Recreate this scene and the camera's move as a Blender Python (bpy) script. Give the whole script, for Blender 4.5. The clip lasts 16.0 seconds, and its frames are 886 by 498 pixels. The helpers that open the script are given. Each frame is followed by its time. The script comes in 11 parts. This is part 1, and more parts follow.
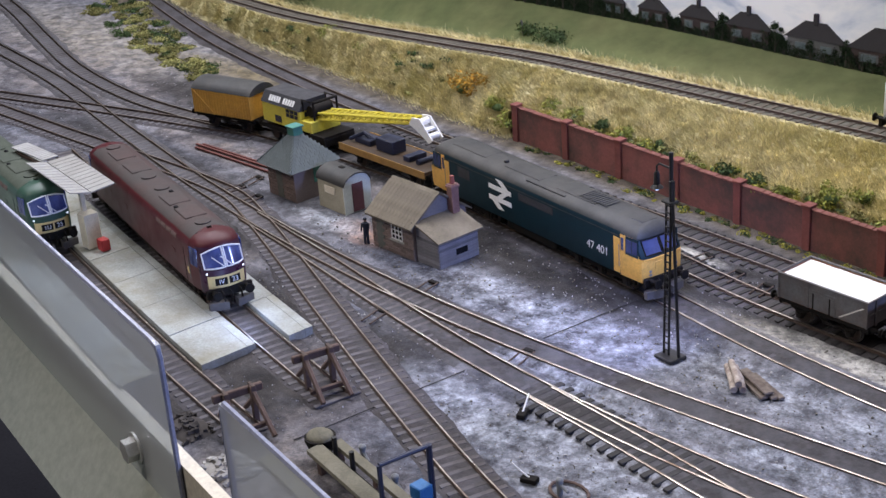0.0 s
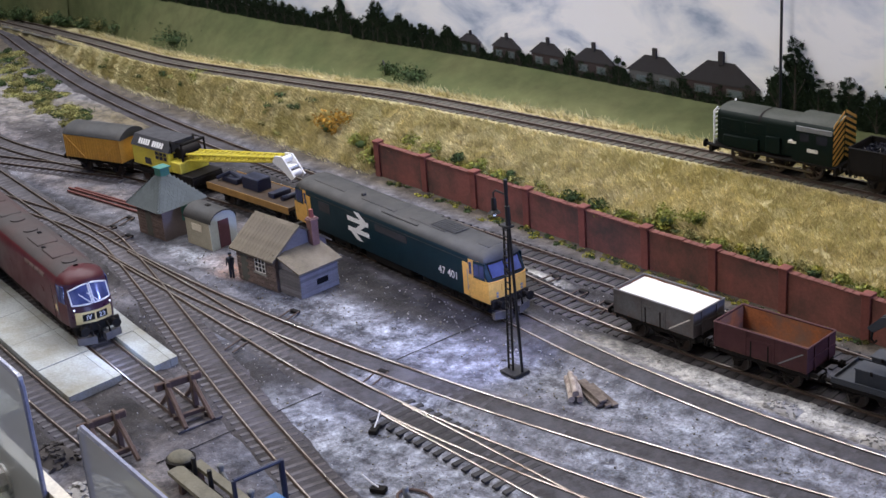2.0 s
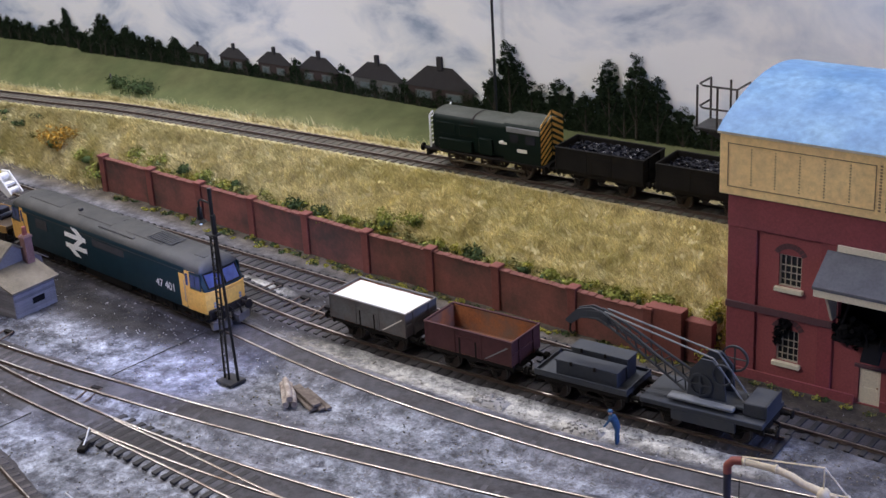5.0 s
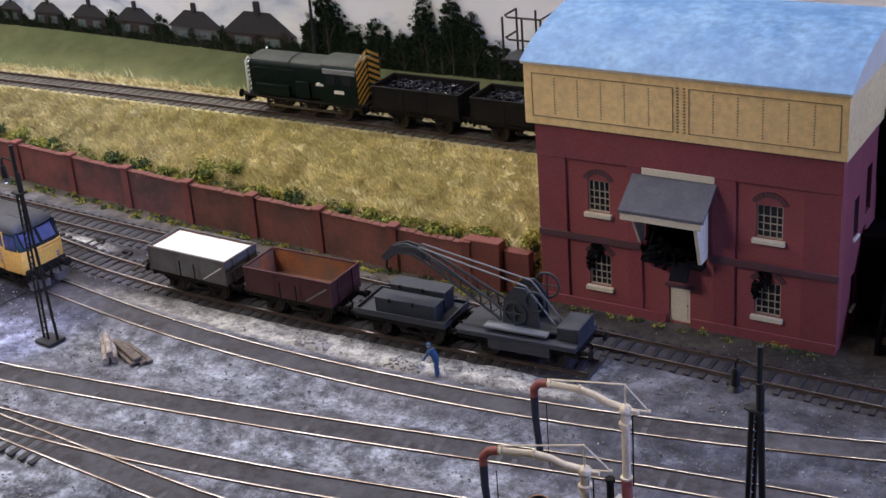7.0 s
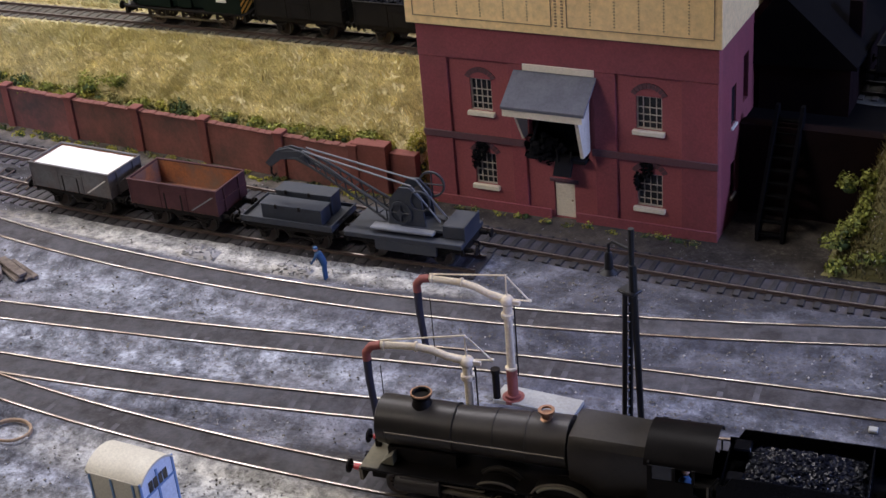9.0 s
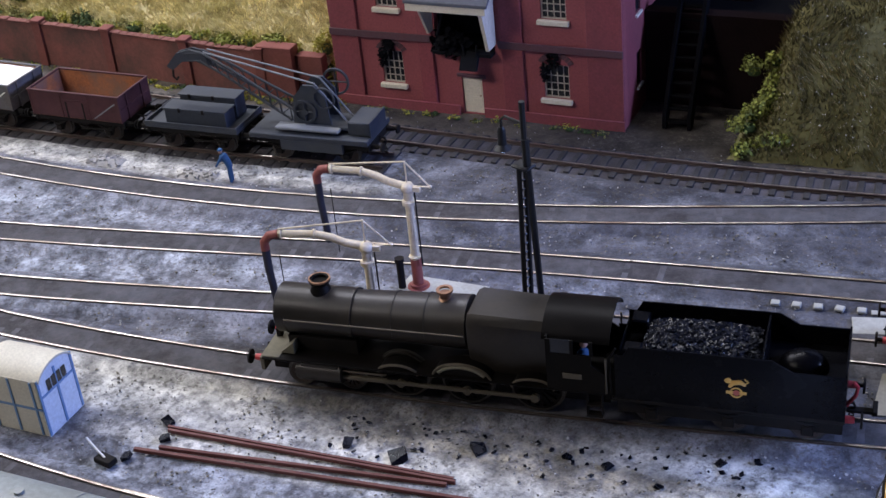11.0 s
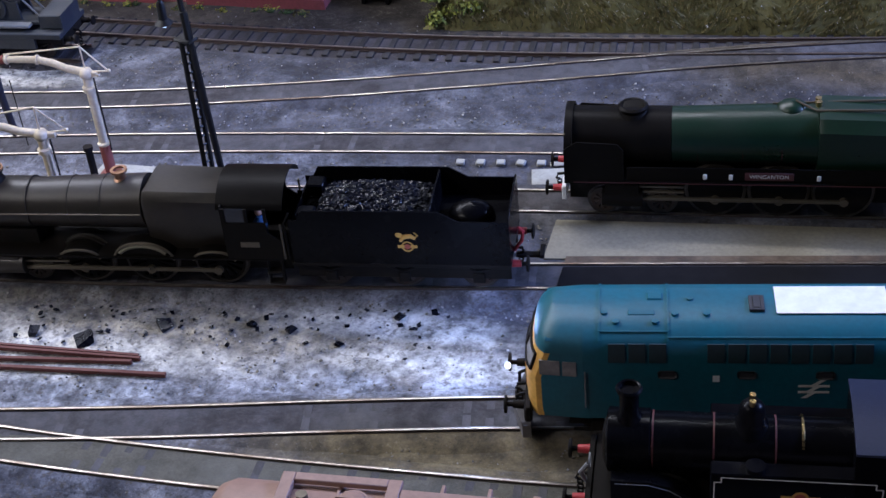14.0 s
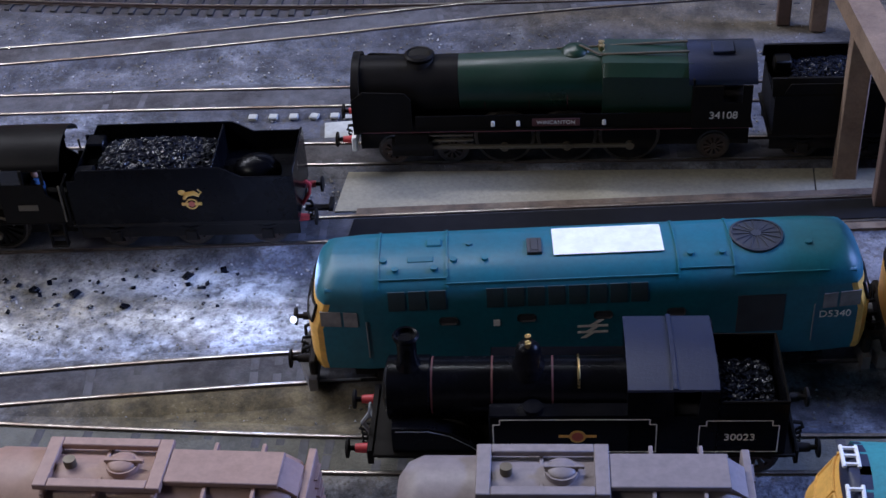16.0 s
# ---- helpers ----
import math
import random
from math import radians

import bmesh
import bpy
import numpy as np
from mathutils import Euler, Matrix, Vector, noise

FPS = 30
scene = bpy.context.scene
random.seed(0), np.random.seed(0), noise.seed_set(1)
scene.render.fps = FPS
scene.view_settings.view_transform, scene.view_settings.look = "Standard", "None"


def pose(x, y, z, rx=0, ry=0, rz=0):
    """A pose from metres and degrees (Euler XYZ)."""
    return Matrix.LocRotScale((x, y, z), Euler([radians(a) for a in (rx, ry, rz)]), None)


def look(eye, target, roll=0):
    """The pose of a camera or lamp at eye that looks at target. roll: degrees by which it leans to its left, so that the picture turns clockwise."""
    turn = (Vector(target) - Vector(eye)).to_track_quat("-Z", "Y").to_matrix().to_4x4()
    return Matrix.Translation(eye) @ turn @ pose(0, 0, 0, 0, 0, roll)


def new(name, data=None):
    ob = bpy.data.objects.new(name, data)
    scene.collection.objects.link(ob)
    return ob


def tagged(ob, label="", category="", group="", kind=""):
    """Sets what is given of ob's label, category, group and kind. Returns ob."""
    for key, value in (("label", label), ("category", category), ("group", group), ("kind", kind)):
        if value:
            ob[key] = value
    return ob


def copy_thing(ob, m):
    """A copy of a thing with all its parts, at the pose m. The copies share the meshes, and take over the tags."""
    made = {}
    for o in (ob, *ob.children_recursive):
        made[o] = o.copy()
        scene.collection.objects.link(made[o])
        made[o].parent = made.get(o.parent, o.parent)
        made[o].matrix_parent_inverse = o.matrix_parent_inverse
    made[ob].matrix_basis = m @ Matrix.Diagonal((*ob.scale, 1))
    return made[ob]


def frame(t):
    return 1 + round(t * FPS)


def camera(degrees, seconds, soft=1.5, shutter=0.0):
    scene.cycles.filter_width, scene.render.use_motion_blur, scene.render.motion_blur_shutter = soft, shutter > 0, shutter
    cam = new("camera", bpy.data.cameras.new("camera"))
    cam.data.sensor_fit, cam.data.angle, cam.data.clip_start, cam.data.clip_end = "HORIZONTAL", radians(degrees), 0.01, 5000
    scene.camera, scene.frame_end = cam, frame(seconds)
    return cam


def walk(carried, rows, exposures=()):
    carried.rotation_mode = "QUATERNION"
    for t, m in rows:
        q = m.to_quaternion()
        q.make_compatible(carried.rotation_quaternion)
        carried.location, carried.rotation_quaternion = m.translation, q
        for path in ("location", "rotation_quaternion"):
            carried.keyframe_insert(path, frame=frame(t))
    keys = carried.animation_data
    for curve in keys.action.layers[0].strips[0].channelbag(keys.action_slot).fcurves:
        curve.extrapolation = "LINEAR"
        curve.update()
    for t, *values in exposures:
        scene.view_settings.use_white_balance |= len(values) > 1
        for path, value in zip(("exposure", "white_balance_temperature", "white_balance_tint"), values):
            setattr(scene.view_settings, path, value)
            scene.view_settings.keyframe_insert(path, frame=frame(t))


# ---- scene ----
S = 1 / 76.2  # the model's scale: all lengths below are in full-size metres
cam = camera(34.73, 16.0)

PATH = [
    (0, (-19.993, -1.105, 30.997), (-34.310, 10.346, 23.004), -4.32),
    (0.5, (-18.607, -1.419, 31.254), (-32.747, 10.288, 23.316), -4.49),
    (1, (-17.374, -1.923, 31.532), (-31.353, 10.055, 23.716), -4.11),
    (1.5, (-16.285, -2.073, 31.620), (-30.044, 10.246, 23.941), -4.35),
    (2, (-15.480, -1.804, 31.719), (-29.014, 10.832, 24.158), -4.50),
    (2.5, (-14.910, -1.423, 31.663), (-28.108, 11.581, 24.131), -4.55),
    (3, (-14.897, -1.140, 31.685), (-27.751, 12.223, 24.188), -4.10),
    (3.5, (-14.546, -0.724, 31.625), (-27.027, 12.999, 24.148), -3.87),
    (4, (-13.699, -0.405, 31.616), (-25.747, 13.716, 24.170), -3.95),
    (4.2, (-13.469, -0.271, 31.403), (-25.380, 14.001, 24.023), -3.63),
    (6.3, (-10.727, 1.325, 31.092), (-21.000, 16.475, 23.033), -4.17),
    (6.5, (-10.555, 1.456, 30.965), (-20.672, 16.673, 22.834), -4.25),
    (7, (-10.164, 1.548, 30.837), (-19.849, 16.909, 22.453), -4.56),
    (7.5, (-9.463, 1.604, 30.707), (-18.871, 16.998, 22.075), -5.33),
    (8, (-8.922, 1.557, 30.498), (-18.043, 16.999, 21.646), -5.47),
    (8.5, (-8.885, 1.630, 30.358), (-17.647, 17.117, 21.227), -5.40),
    (8.7, (-8.962, 1.704, 30.240), (-17.591, 17.172, 20.952), -5.26),
    (10.8, (-7.310, 1.901, 28.161), (-15.102, 17.286, 18.033), -6.16),
    (11, (-7.275, 1.965, 27.989), (-14.962, 17.310, 17.722), -6.09),
    (11.5, (-7.007, 2.078, 27.648), (-14.493, 17.279, 17.024), -6.12),
    (12, (-6.364, 2.236, 27.320), (-13.611, 17.344, 16.400), -6.57),
    (12.5, (-5.558, 2.185, 27.042), (-12.284, 17.396, 15.935), -6.58),
    (13, (-4.729, 2.212, 27.029), (-10.741, 17.602, 15.758), -6.45),
    (13.5, (-3.794, 2.207, 26.875), (-9.307, 17.659, 15.436), -6.18),
    (14, (-2.974, 2.240, 26.779), (-8.033, 17.761, 15.225), -5.85),
    (14.5, (-2.345, 2.353, 26.638), (-6.927, 17.946, 14.983), -5.43),
    (15, (-1.972, 2.459, 26.490), (-6.035, 18.100, 14.707), -4.55),
    (15.5, (-1.466, 2.719, 26.271), (-4.989, 18.380, 14.341), -4.14),
    (16, (-1.162, 2.776, 26.123), (-4.156, 18.408, 14.012), -3.78),
]
walk(cam, [(t, look(Vector(e) * S, Vector(g) * S, r)) for t, e, g, r in PATH],
     [(0, -0.64, 6000, 15), (4, -0.75, 6000, 15), (8.5, -0.72, 6250, 17), (11, -0.50, 5800, 15), (16, -0.36, 5550, 16)])

# ---------------------------------------------------------------- light
world = bpy.data.worlds.new("room_light")
scene.world = world
world.use_nodes = True
world.node_tree.nodes["Background"].inputs[0].default_value = (0.7, 0.78, 1.0, 1)
world.node_tree.nodes["Background"].inputs[1].default_value = 0.010


def lamp(name, x, y, z, tx, ty, tz, sx, sy, watts, colour):
    d = bpy.data.lights.new(name, "AREA")
    d.shape, d.size, d.size_y, d.energy, d.color = "RECTANGLE", sx * S, sy * S, watts, colour
    ob = new(name, d)
    ob.matrix_world = look(Vector((x, y, z)) * S, Vector((tx, ty, tz)) * S)
    return ob


lamp("ceiling_light_back", -62, 80, 96, -60, 46, 0, 96, 6, 19, (1.0, 0.95, 0.9))
lamp("ceiling_light", -128, 56, 100, -120, 50, 0, 130, 6, 32, (1.0, 0.97, 0.95))
lamp("backdrop_light", -114, 47, 62, -108, 69, 7, 106, 3, 6.0, (1.0, 0.98, 0.96))
lamp("room_light", -92, -30, 86, -53, 54, 8, 44, 10, 2.3, (1.0, 0.89, 0.74)).data.spread = radians(66)
lamp("ceiling_light_side", 62, 54, 44, -40, 44, 2, 22, 12, 19, (0.40, 0.52, 1.0))


def bulb(name, x, y, z, watts):
    d = bpy.data.lights.new(name, "POINT")
    d.energy, d.color, d.shadow_soft_size = watts, (0.45, 0.6, 1.0), 0.5 * S
    new(name, d).matrix_world = pose(x * S, y * S, z * S)


# Added unseen bulbs, floating ahead of two loco noses for a bluish glow.
bulb("nose_glow", -75.3, 30.2, 1.3, 0.035)
bulb("nose_glow", -12.4, 32.9, 2.3, 0.055)


def shaded_bulb(name, x, y, z, tx, ty, tz, watts):
    d = bpy.data.lights.new(name, "SPOT")
    d.energy, d.color, d.shadow_soft_size, d.spot_size, d.spot_blend = watts, (0.42, 0.5, 1.0), 0.2 * S, radians(150), 0.4
    new(name, d).matrix_world = look(Vector((x, y, z)) * S, Vector((tx, ty, tz)) * S)


shaded_bulb("yard_lamp_bulb", -59.1, 42.25, 7.6, -69, 43, 1.6, 0.8)
shaded_bulb("yard_lamp_bulb", -23.05, 37.6, 7.2, -31, 42, 0, 0.22)

# ---------------------------------------------------------------- materials
MATS = {}


def nd(nt, kind, **vals):
    n = nt.nodes.new(kind)
    for k, v in vals.items():
        n.inputs[k].default_value = v
    return n


def mat(name, base, rough=0.6, metal=0.0, other=None, amount=0.35, scale=1.5, fine=12.0, bump=0.25, dirt=None, dirt_amount=0.0, dirt_scale=0.5, random_value=0.0, island=0.0, spec=0.5):
    """A procedural surface: two scales of noise mix base and other, dirt lies over it in patches."""
    m = bpy.data.materials.new(name)
    m.use_nodes = True
    nt = m.node_tree
    bsdf = nt.nodes["Principled BSDF"]
    L = nt.links.new
    tc = nd(nt, "ShaderNodeTexCoord")
    mp = nd(nt, "ShaderNodeMapping", Scale=(76.2, 76.2, 76.2))
    L(tc.outputs["Object"], mp.inputs["Vector"])
    n1 = nd(nt, "ShaderNodeTexNoise", Scale=scale, Detail=5.0, Roughness=0.6)
    n2 = nd(nt, "ShaderNodeTexNoise", Scale=fine, Detail=4.0, Roughness=0.65)
    for n in (n1, n2):
        L(mp.outputs[0], n.inputs["Vector"])
    if other is None:
        other = tuple(c * 0.6 for c in base)
    r1 = nd(nt, "ShaderNodeMapRange", **{"From Min": 0.35, "From Max": 0.68, "To Max": amount})
    L(n1.outputs["Fac"], r1.inputs["Value"])
    mix = nt.nodes.new("ShaderNodeMix")
    mix.data_type = "RGBA"
    mix.inputs[6].default_value, mix.inputs[7].default_value = (*base, 1), (*other, 1)
    L(r1.outputs[0], mix.inputs[0])
    out = mix.outputs[2]
    r2 = nd(nt, "ShaderNodeMapRange", **{"From Min": 0.3, "From Max": 0.7, "To Min": 1 - 0.2 * amount - 0.04, "To Max": 1 + 0.2 * amount + 0.04})
    L(n2.outputs["Fac"], r2.inputs["Value"])
    hs = nd(nt, "ShaderNodeHueSaturation")
    L(out, hs.inputs["Color"])
    L(r2.outputs[0], hs.inputs["Value"])
    out = hs.outputs[0]
    if random_value or island:
        rnd = nd(nt, "ShaderNodeObjectInfo").outputs["Random"] if random_value else nd(nt, "ShaderNodeNewGeometry").outputs["Random Per Island"]
        v = random_value or island
        r4 = nd(nt, "ShaderNodeMapRange", **{"To Min": 1 - v, "To Max": 1 + v})
        L(rnd, r4.inputs["Value"])
        hs2 = nd(nt, "ShaderNodeHueSaturation")
        L(out, hs2.inputs["Color"])
        L(r4.outputs[0], hs2.inputs["Value"])
        out = hs2.outputs[0]
    if dirt is not None:
        n3 = nd(nt, "ShaderNodeTexNoise", Scale=dirt_scale, Detail=6.0, Roughness=0.7)
        L(mp.outputs[0], n3.inputs["Vector"])
        r3 = nd(nt, "ShaderNodeMapRange", **{"From Min": 0.42, "From Max": 0.66, "To Max": dirt_amount})
        L(n3.outputs["Fac"], r3.inputs["Value"])
        m3 = nt.nodes.new("ShaderNodeMix")
        m3.data_type = "RGBA"
        L(r3.outputs[0], m3.inputs[0])
        L(out, m3.inputs[6])
        m3.inputs[7].default_value = (*dirt, 1)
        out = m3.outputs[2]
    L(out, bsdf.inputs["Base Color"])
    rr = nd(nt, "ShaderNodeMapRange", **{"From Min": 0.3, "From Max": 0.7, "To Min": max(rough - 0.1, 0.02), "To Max": min(rough + 0.1, 1)})
    L(n1.outputs["Fac"], rr.inputs["Value"])
    L(rr.outputs[0], bsdf.inputs["Roughness"])
    bsdf.inputs["Metallic"].default_value = metal
    bsdf.inputs["Specular IOR Level"].default_value = spec
    if bump:
        bp = nd(nt, "ShaderNodeBump", Strength=bump, Distance=0.03 * S)
        L(n2.outputs["Fac"], bp.inputs["Height"])
        L(bp.outputs[0], bsdf.inputs["Normal"])
    MATS[name] = m
    return m


def glowing(name, colour, strength):
    m = bpy.data.materials.new(name)
    m.use_nodes = True
    b = m.node_tree.nodes["Principled BSDF"]
    b.inputs["Base Color"].default_value = (*colour, 1)
    b.inputs["Emission Color"].default_value = (*colour, 1)
    b.inputs["Emission Strength"].default_value = strength
    MATS[name] = m
    return m


def glass(name, tint, rough=0.03, thin=0.75):
    m = bpy.data.materials.new(name)
    m.use_nodes = True
    nt = m.node_tree
    b = nt.nodes["Principled BSDF"]
    b.inputs["Base Color"].default_value = (*tint, 1)
    b.inputs["Roughness"].default_value = rough
    tr = nd(nt, "ShaderNodeBsdfTransparent", Color=(*tint, 1))
    mx = nd(nt, "ShaderNodeMixShader", Fac=thin)
    nt.links.new(b.outputs[0], mx.inputs[1])
    nt.links.new(tr.outputs[0], mx.inputs[2])
    nt.links.new(mx.outputs[0], nt.nodes["Material Output"].inputs[0])
    MATS[name] = m
    return m


def ground_material():
    m = bpy.data.materials.new("yard_ash")
    m.use_nodes = True
    nt = m.node_tree
    L = nt.links.new
    b = nt.nodes["Principled BSDF"]
    tc = nd(nt, "ShaderNodeTexCoord")
    mp = nd(nt, "ShaderNodeMapping", Scale=(76.2, 76.2, 76.2))
    L(tc.outputs["Object"], mp.inputs["Vector"])

    def noise_at(scale, detail=6.0, rough=0.6):
        n = nd(nt, "ShaderNodeTexNoise", Scale=scale, Detail=detail, Roughness=rough)
        L(mp.outputs[0], n.inputs["Vector"])
        return n.outputs["Fac"]

    def ramp(v, lo, hi, to=1.0, start=0.0):
        r = nd(nt, "ShaderNodeMapRange", **{"From Min": lo, "From Max": hi, "To Min": start, "To Max": to})
        L(v, r.inputs["Value"])
        return r.outputs[0]

    def math_(op, a, c):
        n = nt.nodes.new("ShaderNodeMath")
        n.operation = op
        for k, v in enumerate((a, c)):
            if isinstance(v, (int, float)):
                n.inputs[k].default_value = v
            else:
                L(v, n.inputs[k])
        return n.outputs[0]

    def mixed(f, a, c):
        n = nt.nodes.new("ShaderNodeMix")
        n.data_type = "RGBA"
        L(f, n.inputs[0])
        for k, v in ((6, a), (7, c)):
            if isinstance(v, tuple):
                n.inputs[k].default_value = (*v, 1)
            else:
                L(v, n.inputs[k])
        return n.outputs[2]

    sep = nd(nt, "ShaderNodeSeparateXYZ")
    L(mp.outputs[0], sep.inputs[0])

    def patch(cx, cy, rx, ry, hard=1.0):
        """A spill of ash or earth round (cx, cy)."""
        dx = math_("MULTIPLY", math_("SUBTRACT", sep.outputs[0], cx), 1 / rx)
        dy = math_("MULTIPLY", math_("SUBTRACT", sep.outputs[1], cy), 1 / ry)
        d = math_("ADD", math_("MULTIPLY", dx, dx), math_("MULTIPLY", dy, dy))
        return ramp(d, 1.2, 0.0, hard)

    big, mid, small, grit = noise_at(0.16), noise_at(0.55, 8.0, 0.68), noise_at(2.2, 8.0, 0.7), noise_at(8.0, 4.0, 0.75)
    c = mixed(ramp(mid, 0.40, 0.60), (0.038, 0.039, 0.052), (0.112, 0.118, 0.15))
    c = mixed(math_("MULTIPLY", ramp(big, 0.42, 0.6), 0.7), c, (0.20, 0.20, 0.225))
    earth = patch(-72, 27.5, 9, 6)
    for p in ((-92, 36, 16, 3.2), (-84, 47, 18, 2.6), (-10.5, 28.9, 4.5, 1.1), (-128, 47, 22, 8), (-100, 44.6, 14, 2), (-36, 53.8, 12, 1.4), (-62, 24, 8, 4)):
        earth = math_("MAXIMUM", earth, patch(*p))
    c = mixed(math_("MULTIPLY", earth, ramp(mid, 0.3, 0.6, 0.85)), c, (0.18, 0.15, 0.13))
    red = patch(-80.5, 41.9, 3.0, 1.4)
    c = mixed(math_("MULTIPLY", red, ramp(small, 0.3, 0.6, 0.8)), c, (0.30, 0.16, 0.10))
    tan = patch(-48, 47.2, 16, 1.15)
    for p in ((-20, 32.6, 11, 2.0), (-33, 32.5, 6, 1.2), (-5, 40.2, 8, 0.8), (-134, 54, 24, 6)):
        tan = math_("MAXIMUM", tan, patch(*p))
    c = mixed(math_("MULTIPLY", tan, ramp(small, 0.25, 0.6, 0.9)), c, (0.30, 0.27, 0.22))
    ash = patch(-66, 41.3, 11, 2.0)
    for p in ((-46, 36.6, 9, 1.1), (-51, 31.2, 9, 1.6), (-41, 38.6, 9, 1.0), (-44, 30.6, 8, 1.6), (-34, 43.0, 7, 0.8), (-30, 28.6, 9, 0.9), (-50, 42.8, 12, 1.7), (-60, 37.4, 6, 0.9), (-62, 32.6, 8, 2.0), (-38, 40.3, 12, 1.2), (-48, 38.4, 9, 0.9), (-54, 33.0, 10, 2.2), (-34, 49.8, 4, 1.2),
              (-27, 30.0, 12, 1.5), (-15, 31.4, 9, 1.6), (-40, 32.4, 8, 1.2), (-20, 42.7, 5, 0.6), (-36, 48.0, 6, 0.5), (-84, 41.6, 3.5, 1.0), (-19, 48.9, 6, 1.2), (-14, 45.9, 5, 0.9), (-68, 51.2, 3, 0.8), (-44, 47.2, 5, 0.8)):
        ash = math_("MAXIMUM", ash, patch(*p))
    c = mixed(math_("MULTIPLY", ash, ramp(math_("ADD", math_("MULTIPLY", mid, 0.72), math_("MULTIPLY", small, 0.28)), 0.40, 0.62, 0.9)), c, (0.44, 0.475, 0.545))
    east = ramp(sep.outputs[0], -62.0, -44.0)
    loose = math_("MULTIPLY", ramp(noise_at(0.42, 9.0, 0.66), 0.47, 0.60), ramp(grit, 0.36, 0.52))
    c = mixed(math_("MULTIPLY", math_("ADD", math_("MULTIPLY", east, 0.34), 0.18), loose), c, (0.36, 0.375, 0.43))
    sand = patch(-20, 33.0, 10, 1.5)
    for p in ((-48, 47.3, 15, 0.9), (-30, 33.2, 7, 0.9)):
        sand = math_("MAXIMUM", sand, patch(*p))
    c = mixed(math_("MULTIPLY", sand, ramp(small, 0.35, 0.58, 0.95)), c, (0.30, 0.27, 0.205))
    cinder = patch(-3, 48.5, 28, 7.5)
    for p in ((-22, 49.3, 13, 4.5), (-17, 44.3, 14, 3.2), (-30, 46, 9, 1.6), (-13, 40.5, 15, 4.0), (-26, 43.5, 9, 1.5)):
        cinder = math_("MAXIMUM", cinder, patch(*p))
    c = mixed(math_("MULTIPLY", cinder, ramp(mid, 0.32, 0.55, 0.90)), c, (0.040, 0.042, 0.056))
    spill = math_("MULTIPLY", math_("MAXIMUM", ash, 0.22), ramp(grit, 0.60, 0.68, 0.5))
    c = mixed(math_("MULTIPLY", spill, 0.55), c, (0.62, 0.63, 0.66))
    streak = noise_at(1.0, 7.0, 0.62)
    c = mixed(math_("MULTIPLY", ramp(streak, 0.52, 0.40), 0.42), c, (0.055, 0.055, 0.068))
    c = mixed(math_("MULTIPLY", ramp(grit, 0.42, 0.34), 0.55), c, (0.035, 0.035, 0.04))
    oil = patch(-66, 44.6, 6, 1.1)
    for p in ((-70.5, 27.6, 5.5, 4.5), (-84, 37.4, 11, 1.8), (-77, 33.6, 9, 1.6), (-69, 33.8, 4.2, 2.6), (-70, 24.2, 5, 1.6), (-104, 40.5, 16, 2.2), (-110, 50, 12, 2.4), (-69, 44.3, 10, 1.5), (-62, 48.7, 9, 2.0), (-76, 45.2, 6, 1.6), (-58, 52.2, 26, 3.4), (-90, 52.5, 16, 3.6), (-48, 50.4, 14, 1.2), (-70, 47.6, 9, 1.6), (-84, 50.2, 12, 1.6), (-31, 35.6, 4, 0.7), (-72, 45.0, 9, 1.3), (-64, 45.8, 9, 1.5), (-78, 46.0, 8, 1.4), (-12, 29.0, 7, 1.6)):
        oil = math_("MAXIMUM", oil, patch(*p))
    c = mixed(math_("MULTIPLY", oil, ramp(mid, 0.20, 0.44, 0.96)), c, (0.025, 0.0225, 0.0215))
    foot = ramp(math_("ADD", sep.outputs[1], math_("MULTIPLY", sep.outputs[0], 0.071)), 49.6, 51.2)
    c = mixed(math_("MULTIPLY", foot, ramp(small, 0.25, 0.6, 0.95, 0.75)), c, (0.095, 0.078, 0.054))
    # Shade east of the tower and along its foot, painted into the ground.
    soot_shade = math_("MAXIMUM", patch(-23, 54.5, 8, 5.0), patch(-36, 54.2, 9, 0.9))
    c = mixed(math_("MULTIPLY", soot_shade, ramp(mid, 0.2, 0.5, 0.9)), c, (0.020, 0.017, 0.015))
    lime = patch(-48, 47.45, 9.5, 1.15)
    for p in ((-29, 30.6, 7, 0.8), (-39, 47.9, 7, 1.1), (-36, 32.6, 9, 1.5), (-26, 31.6, 9, 0.9), (-15.2, 34.2, 4.5, 0.9), (-13.5, 32.6, 4, 0.8), (-66, 51.4, 3.5, 0.8)):
        lime = math_("MAXIMUM", lime, patch(*p))
    c = mixed(math_("MULTIPLY", lime, ramp(small, 0.30, 0.52, 0.95)), c, (0.56, 0.55, 0.51))
    clod = math_("MULTIPLY", math_("ADD", math_("MULTIPLY", east, 0.5), 0.25), math_("MULTIPLY", ramp(noise_at(4.6, 6.0, 0.72), 0.51, 0.62), ramp(mid, 0.36, 0.54)))
    c = mixed(clod, c, (0.080, 0.070, 0.058))
    dirt = patch(-11, 28.6, 9, 2.3)
    for p in ((-2, 32.2, 7, 0.9), (-112, 55.5, 12, 2.2)):
        dirt = math_("MAXIMUM", dirt, patch(*p))
    c = mixed(math_("MULTIPLY", dirt, ramp(small, 0.25, 0.55, 0.92, 0.4)), c, (0.15, 0.122, 0.068))
    grain = nd(nt, "ShaderNodeHueSaturation")
    L(c, grain.inputs["Color"])
    value = math_("ADD", math_("MULTIPLY", ramp(noise_at(11.0, 5.0, 0.8), 0.30, 0.70), 0.56), math_("ADD", 0.46, math_("MULTIPLY", ramp(small, 0.3, 0.7), 0.40)))
